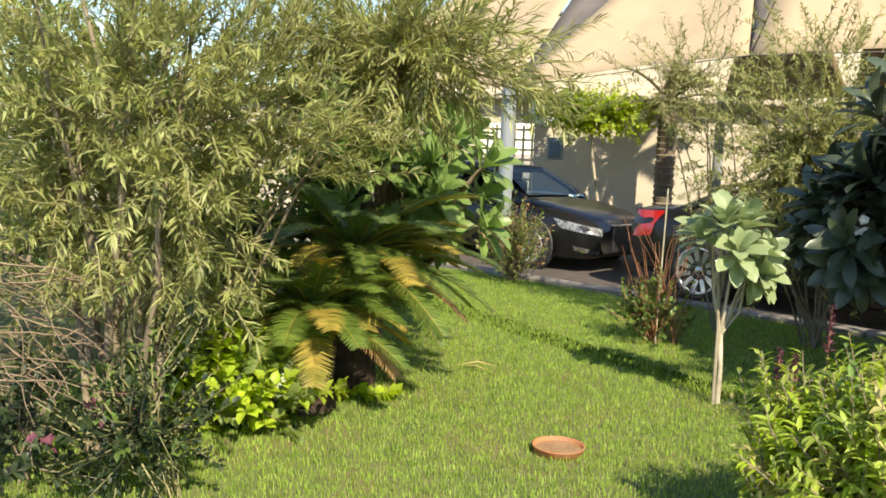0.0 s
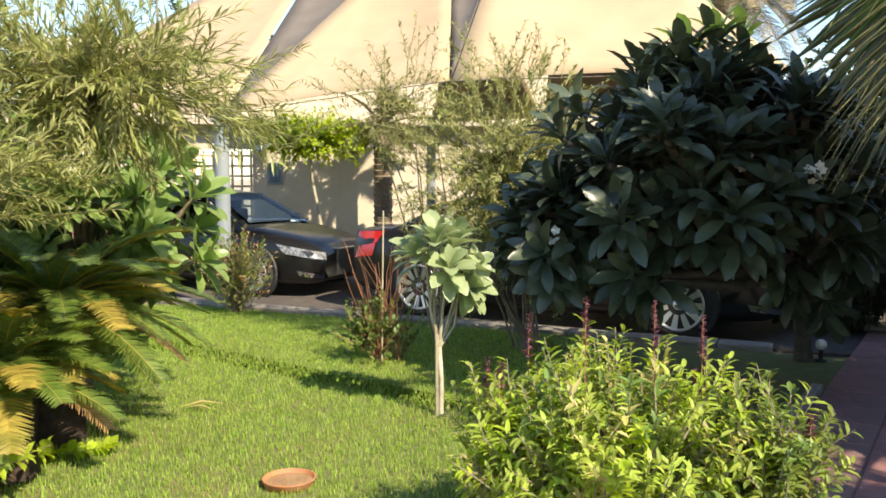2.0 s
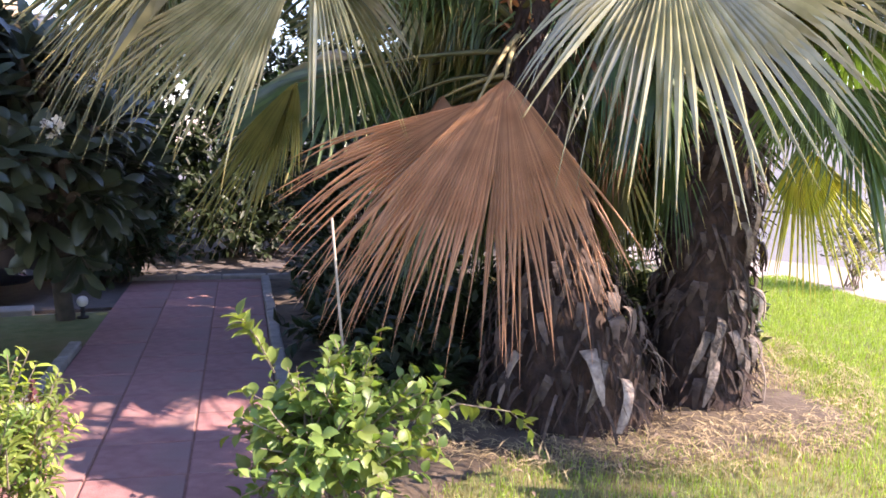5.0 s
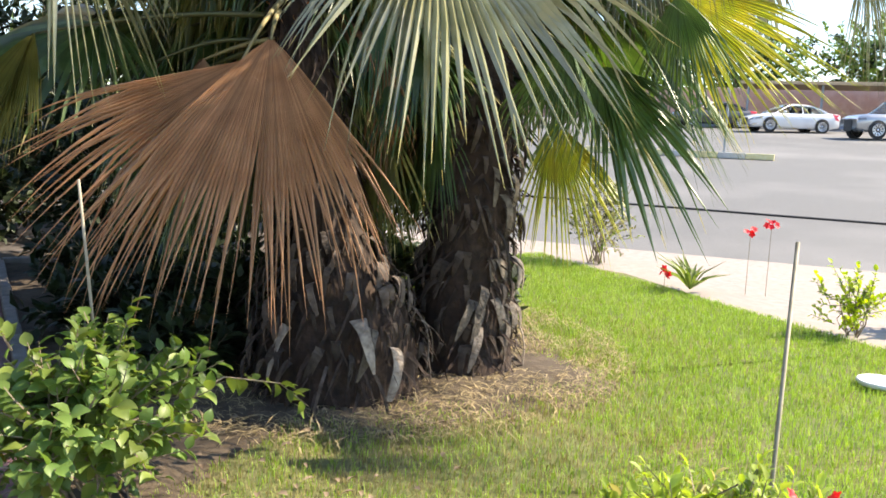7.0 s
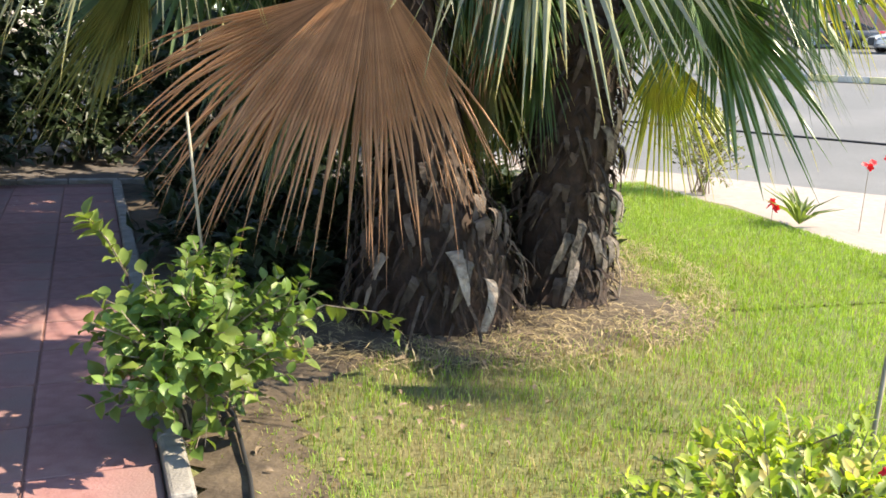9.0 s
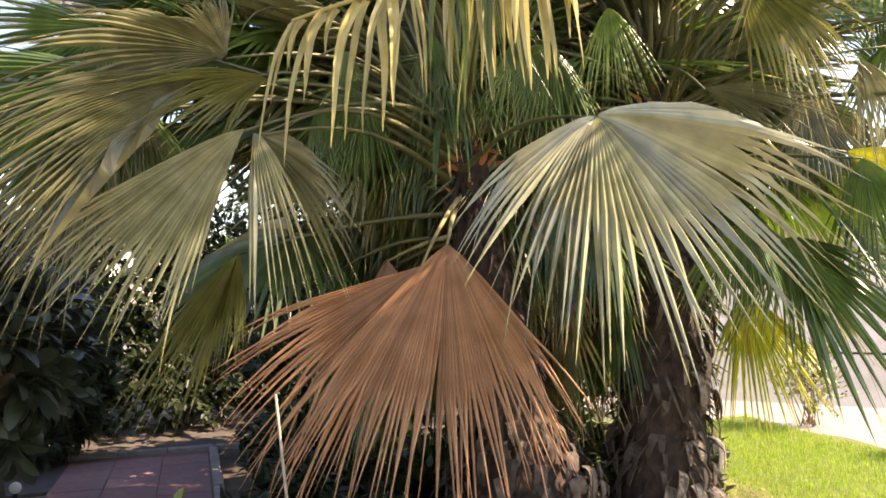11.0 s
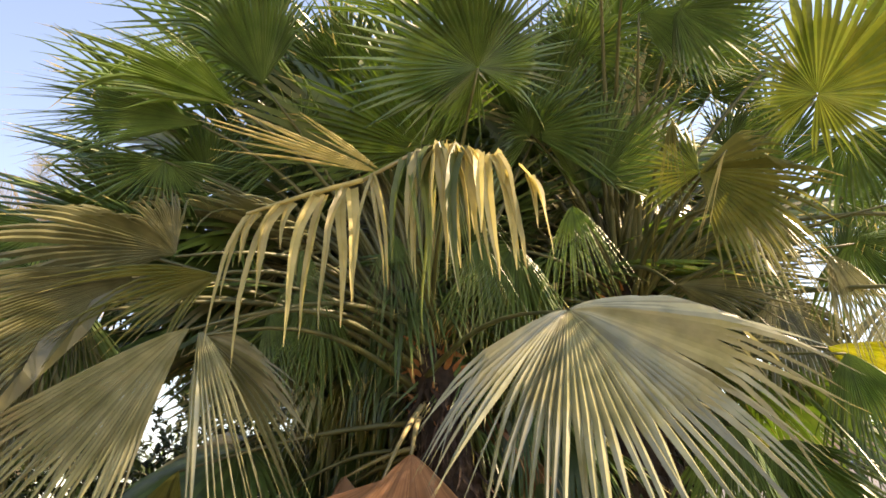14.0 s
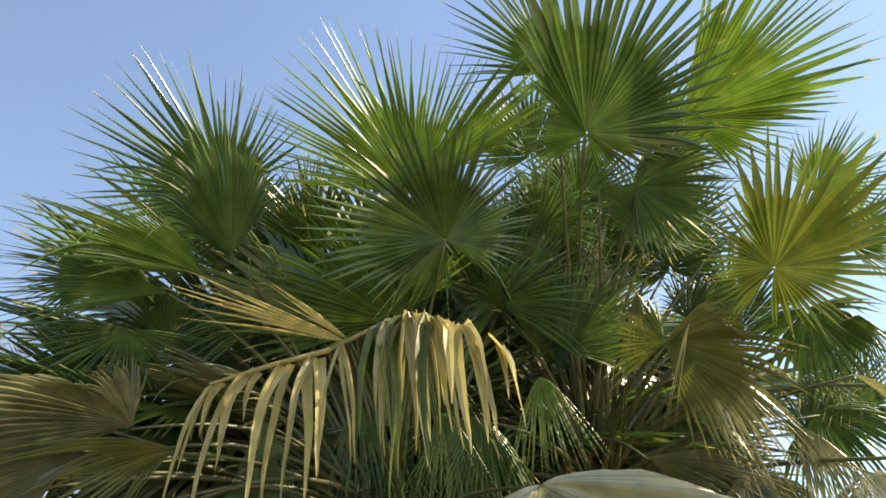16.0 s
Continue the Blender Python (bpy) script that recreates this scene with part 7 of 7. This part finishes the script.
for i in range(29):
    for j in range(3):
        u, n = -3.3 + 0.462 * i, -0.178 + 0.463 * j
        x, y = ppt(u, n)
        ob = part("slab", slab, path)
        ob.matrix_basis = pose(x, y, 0.012 + rng.uniform(-0.003, 0.003), rng.uniform(-0.4, 0.4), rng.uniform(-0.4, 0.4), ang + rng.uniform(-0.4, 0.4))
kerb = structure("path_kerb", mesh_of("path_kerb", [(*ppt(-3.5, 1.0), -0.05), (*ppt(-3.5, 1.05), -0.05), (*ppt(10, 1.05), -0.05), (*ppt(10, 1.0), -0.05)], [(0, 1, 2, 3)], M["kerb"]), "grey concrete kerb stones along the path", "kerb")
stone = bm_mesh("kerb_stone", box_bm(-0.245, -0.045, -0.06, 0.245, 0.045, 0.075, 0.015), M["kerb"])
for i in range(27):
    for n in (-0.46, 1.03):
        if n < 0 and i > 20:
            continue
        x, y = ppt(-3.2 + 0.5 * i, n)
        ob = part("kerb_stone", stone, kerb)
        ob.matrix_basis = pose(x, y, rng.uniform(-0.006, 0.006), rng.uniform(-1.5, 1.5), rng.uniform(-0.7, 0.7), ang + rng.uniform(-0.8, 0.8))
for i in range(4):
    x, y = ppt(10.16, -0.2 + 0.5 * i)
    ob = part("kerb_stone", stone, kerb)
    ob.matrix_basis = pose(x, y, 0, 0, 0, ang + 90)
dk = structure("drive_kerb", mesh_of("drive_kerb", [(*kpt(-12, 0.02), -0.055), (*kpt(6.6, 0.02), -0.055), (*kpt(6.6, 0.26), -0.055), (*kpt(-12, 0.26), -0.055)], [(0, 1, 2, 3)], M["kerb"]), "grey paving strip between lawn and drive", "kerb")
strip = bm_mesh("paver", box_bm(-0.245, -0.125, -0.05, 0.245, 0.125, 0.045, 0.012), M["kerb"])
ka = math.degrees(math.atan2(KERB_D.y, KERB_D.x))
for i in range(37):
    x, y = kpt(-11.8 + 0.5 * i, 0.13)
    ob = part("paver", strip, dk)
    ob.matrix_basis = pose(x, y, rng.uniform(-0.006, 0.006), 0, 0, ka + rng.uniform(-0.5, 0.5))

# ---- grass ----
rng = np.random.default_rng(9)


def grass(name, label, n, x0, x1, y0, y1, hgt, mat, keep):
    x, y = rng.uniform(x0, x1, n), rng.uniform(y0, y1, n)
    ok = keep(x, y)
    x, y = x[ok], y[ok]
    k = len(x)
    a = rng.uniform(0, 2 * np.pi, k)
    lean = rng.uniform(0.2, 0.9, k)
    h = hgt * rng.uniform(0.5, 1.25, k)
    w = rng.uniform(0.0010, 0.0024, k) * (1 + hgt * 5)
    dx, dy = np.cos(a), np.sin(a)
    z0 = np.full(k, -0.01)
    base1 = np.stack([x - dy * w, y + dx * w, z0], 1)
    base2 = np.stack([x + dy * w, y - dx * w, z0], 1)
    mx, my = x + dx * lean * h * 0.35, y + dy * lean * h * 0.35
    m1 = np.stack([mx - dy * w * 0.8, my + dx * w * 0.8, h * 0.62], 1)
    m2 = np.stack([mx + dy * w * 0.8, my - dx * w * 0.8, h * 0.62], 1)
    tip = np.stack([x + dx * lean * h * 0.95, y + dy * lean * h * 0.95, h * (1.05 - 0.4 * lean)], 1)
    v = np.stack([base1, base2, m2, m1, tip], 1).reshape(-1, 3)
    i = np.arange(k)[:, None] * 5
    q = (i + np.array([[0, 1, 2, 3]])).tolist()
    t = (i + np.array([[3, 2, 4]])).tolist()
    return tagged(new(name, mesh_of(name, v.tolist(), q + t, M[mat])), label, "grass", kind="stuff")


def lawn_keep(x, y):
    kn = x * KERB_N.x + y * KERB_N.y
    k0 = KERB_A.x * KERB_N.x + KERB_A.y * KERB_N.y
    pn = x * PATH_N.x + y * PATH_N.y
    pu = x * PATH_U.x + y * PATH_U.y
    on_path = (pn > -0.52) & (pn < 1.10) & (pu > -4)
    be = ((x - 6.15) / 1.8) ** 2 + ((y - 2.85) / 1.6) ** 2
    soil = (be < 1.12 - 0.45 * rng.random(len(x)) ** 2) | ((pn > 1.0) & (pn < 1.18 + 0.25 * rng.random(len(x))) & (y > 0.8)) | ((x > 3.4) & (y > 2.1) & (pn > 1) & (pn < 2.3)) | ((x > 2.3 + 0.5 * rng.random(len(x))) & (y > 4.9 + 0.5 * rng.random(len(x))) & (pn < 0))
    street = np.where(x > 6.2, (y - (-1.0)) < (x - 8.27) * 1.07 + 0.02, False)
    return (kn < k0 - 0.02) & ~on_path & ~soil & ~street


near = lambda x, y: lawn_keep(x, y) & (x * PATH_N.x + y * PATH_N.y < 0)
grass("lawn_grass", "short bright green lawn grass", 320000, -3.2, 4.6, 2.4, 10.8, 0.029, "grass", near)


def worn(x, y):
    """How far the lawn thins out towards the shaded bed."""
    e = ((x - 4.5) / 2.3) ** 2 + ((y - 1.6) / 1.15) ** 2
    w = np.clip(1.5 - e, 0, 1) + 0.35 * np.sin(x * 5.1 + np.cos(y * 4.3)) * np.cos(y * 6.7 + x)
    return np.clip(w, 0, 1)


far = lambda x, y: lawn_keep(x, y) & (x * PATH_N.x + y * PATH_N.y > 0) & (rng.random(len(x)) > 0.72 * worn(x, y))
grass("lawn_grass", "bright green lawn grass beside the palms", 230000, 2.3, 12.0, -2.2, 4.5, 0.048, "grass", far)
near_bed = lambda x, y: lawn_keep(x, y) & (((x - 5.6) / 3.0) ** 2 + ((y - 2.2) / 2.1) ** 2 < 1.0)
grass("dry_grass", "sparse straw-coloured grass at the edge of the soil bed", 13000, 2.6, 8.6, 0.1, 4.2, 0.045, "grass_dry", near_bed)
straw_keep = lambda x, y: (((x - 6.15) / 1.8) ** 2 + ((y - 2.85) / 1.6) ** 2 > 0.45) & (((x - 6.1) / 1.95) ** 2 + ((y - 2.8) / 1.8) ** 2 < 1.1) & (y < 2.6) & (x * PATH_N.x + y * PATH_N.y > 1.6)
grass("dry_grass", "matted straw on the soil round the palms", 9000, 3.8, 8.3, 0.8, 2.7, 0.03, "grass_dry", straw_keep)
thin = lambda x, y: lawn_keep(x, y) & (x * PATH_N.x + y * PATH_N.y > 1.1) & (rng.random(len(x)) < worn(x, y))
grass("dry_grass", "thin worn straw-coloured grass before the palms", 22000, 2.3, 7.0, 0.2, 3.0, 0.03, "grass_dry", thin)
patch = lambda x, y: lawn_keep(x, y) & (np.sin(x * 3.1 + np.cos(y * 2.3)) * np.cos(y * 2.7 + 1.3) > 0.25)
grass("dry_grass", "patches of dry straw-coloured grass", 26000, -1.5, 8.5, 0.2, 8.5, 0.04, "grass_dry", patch)
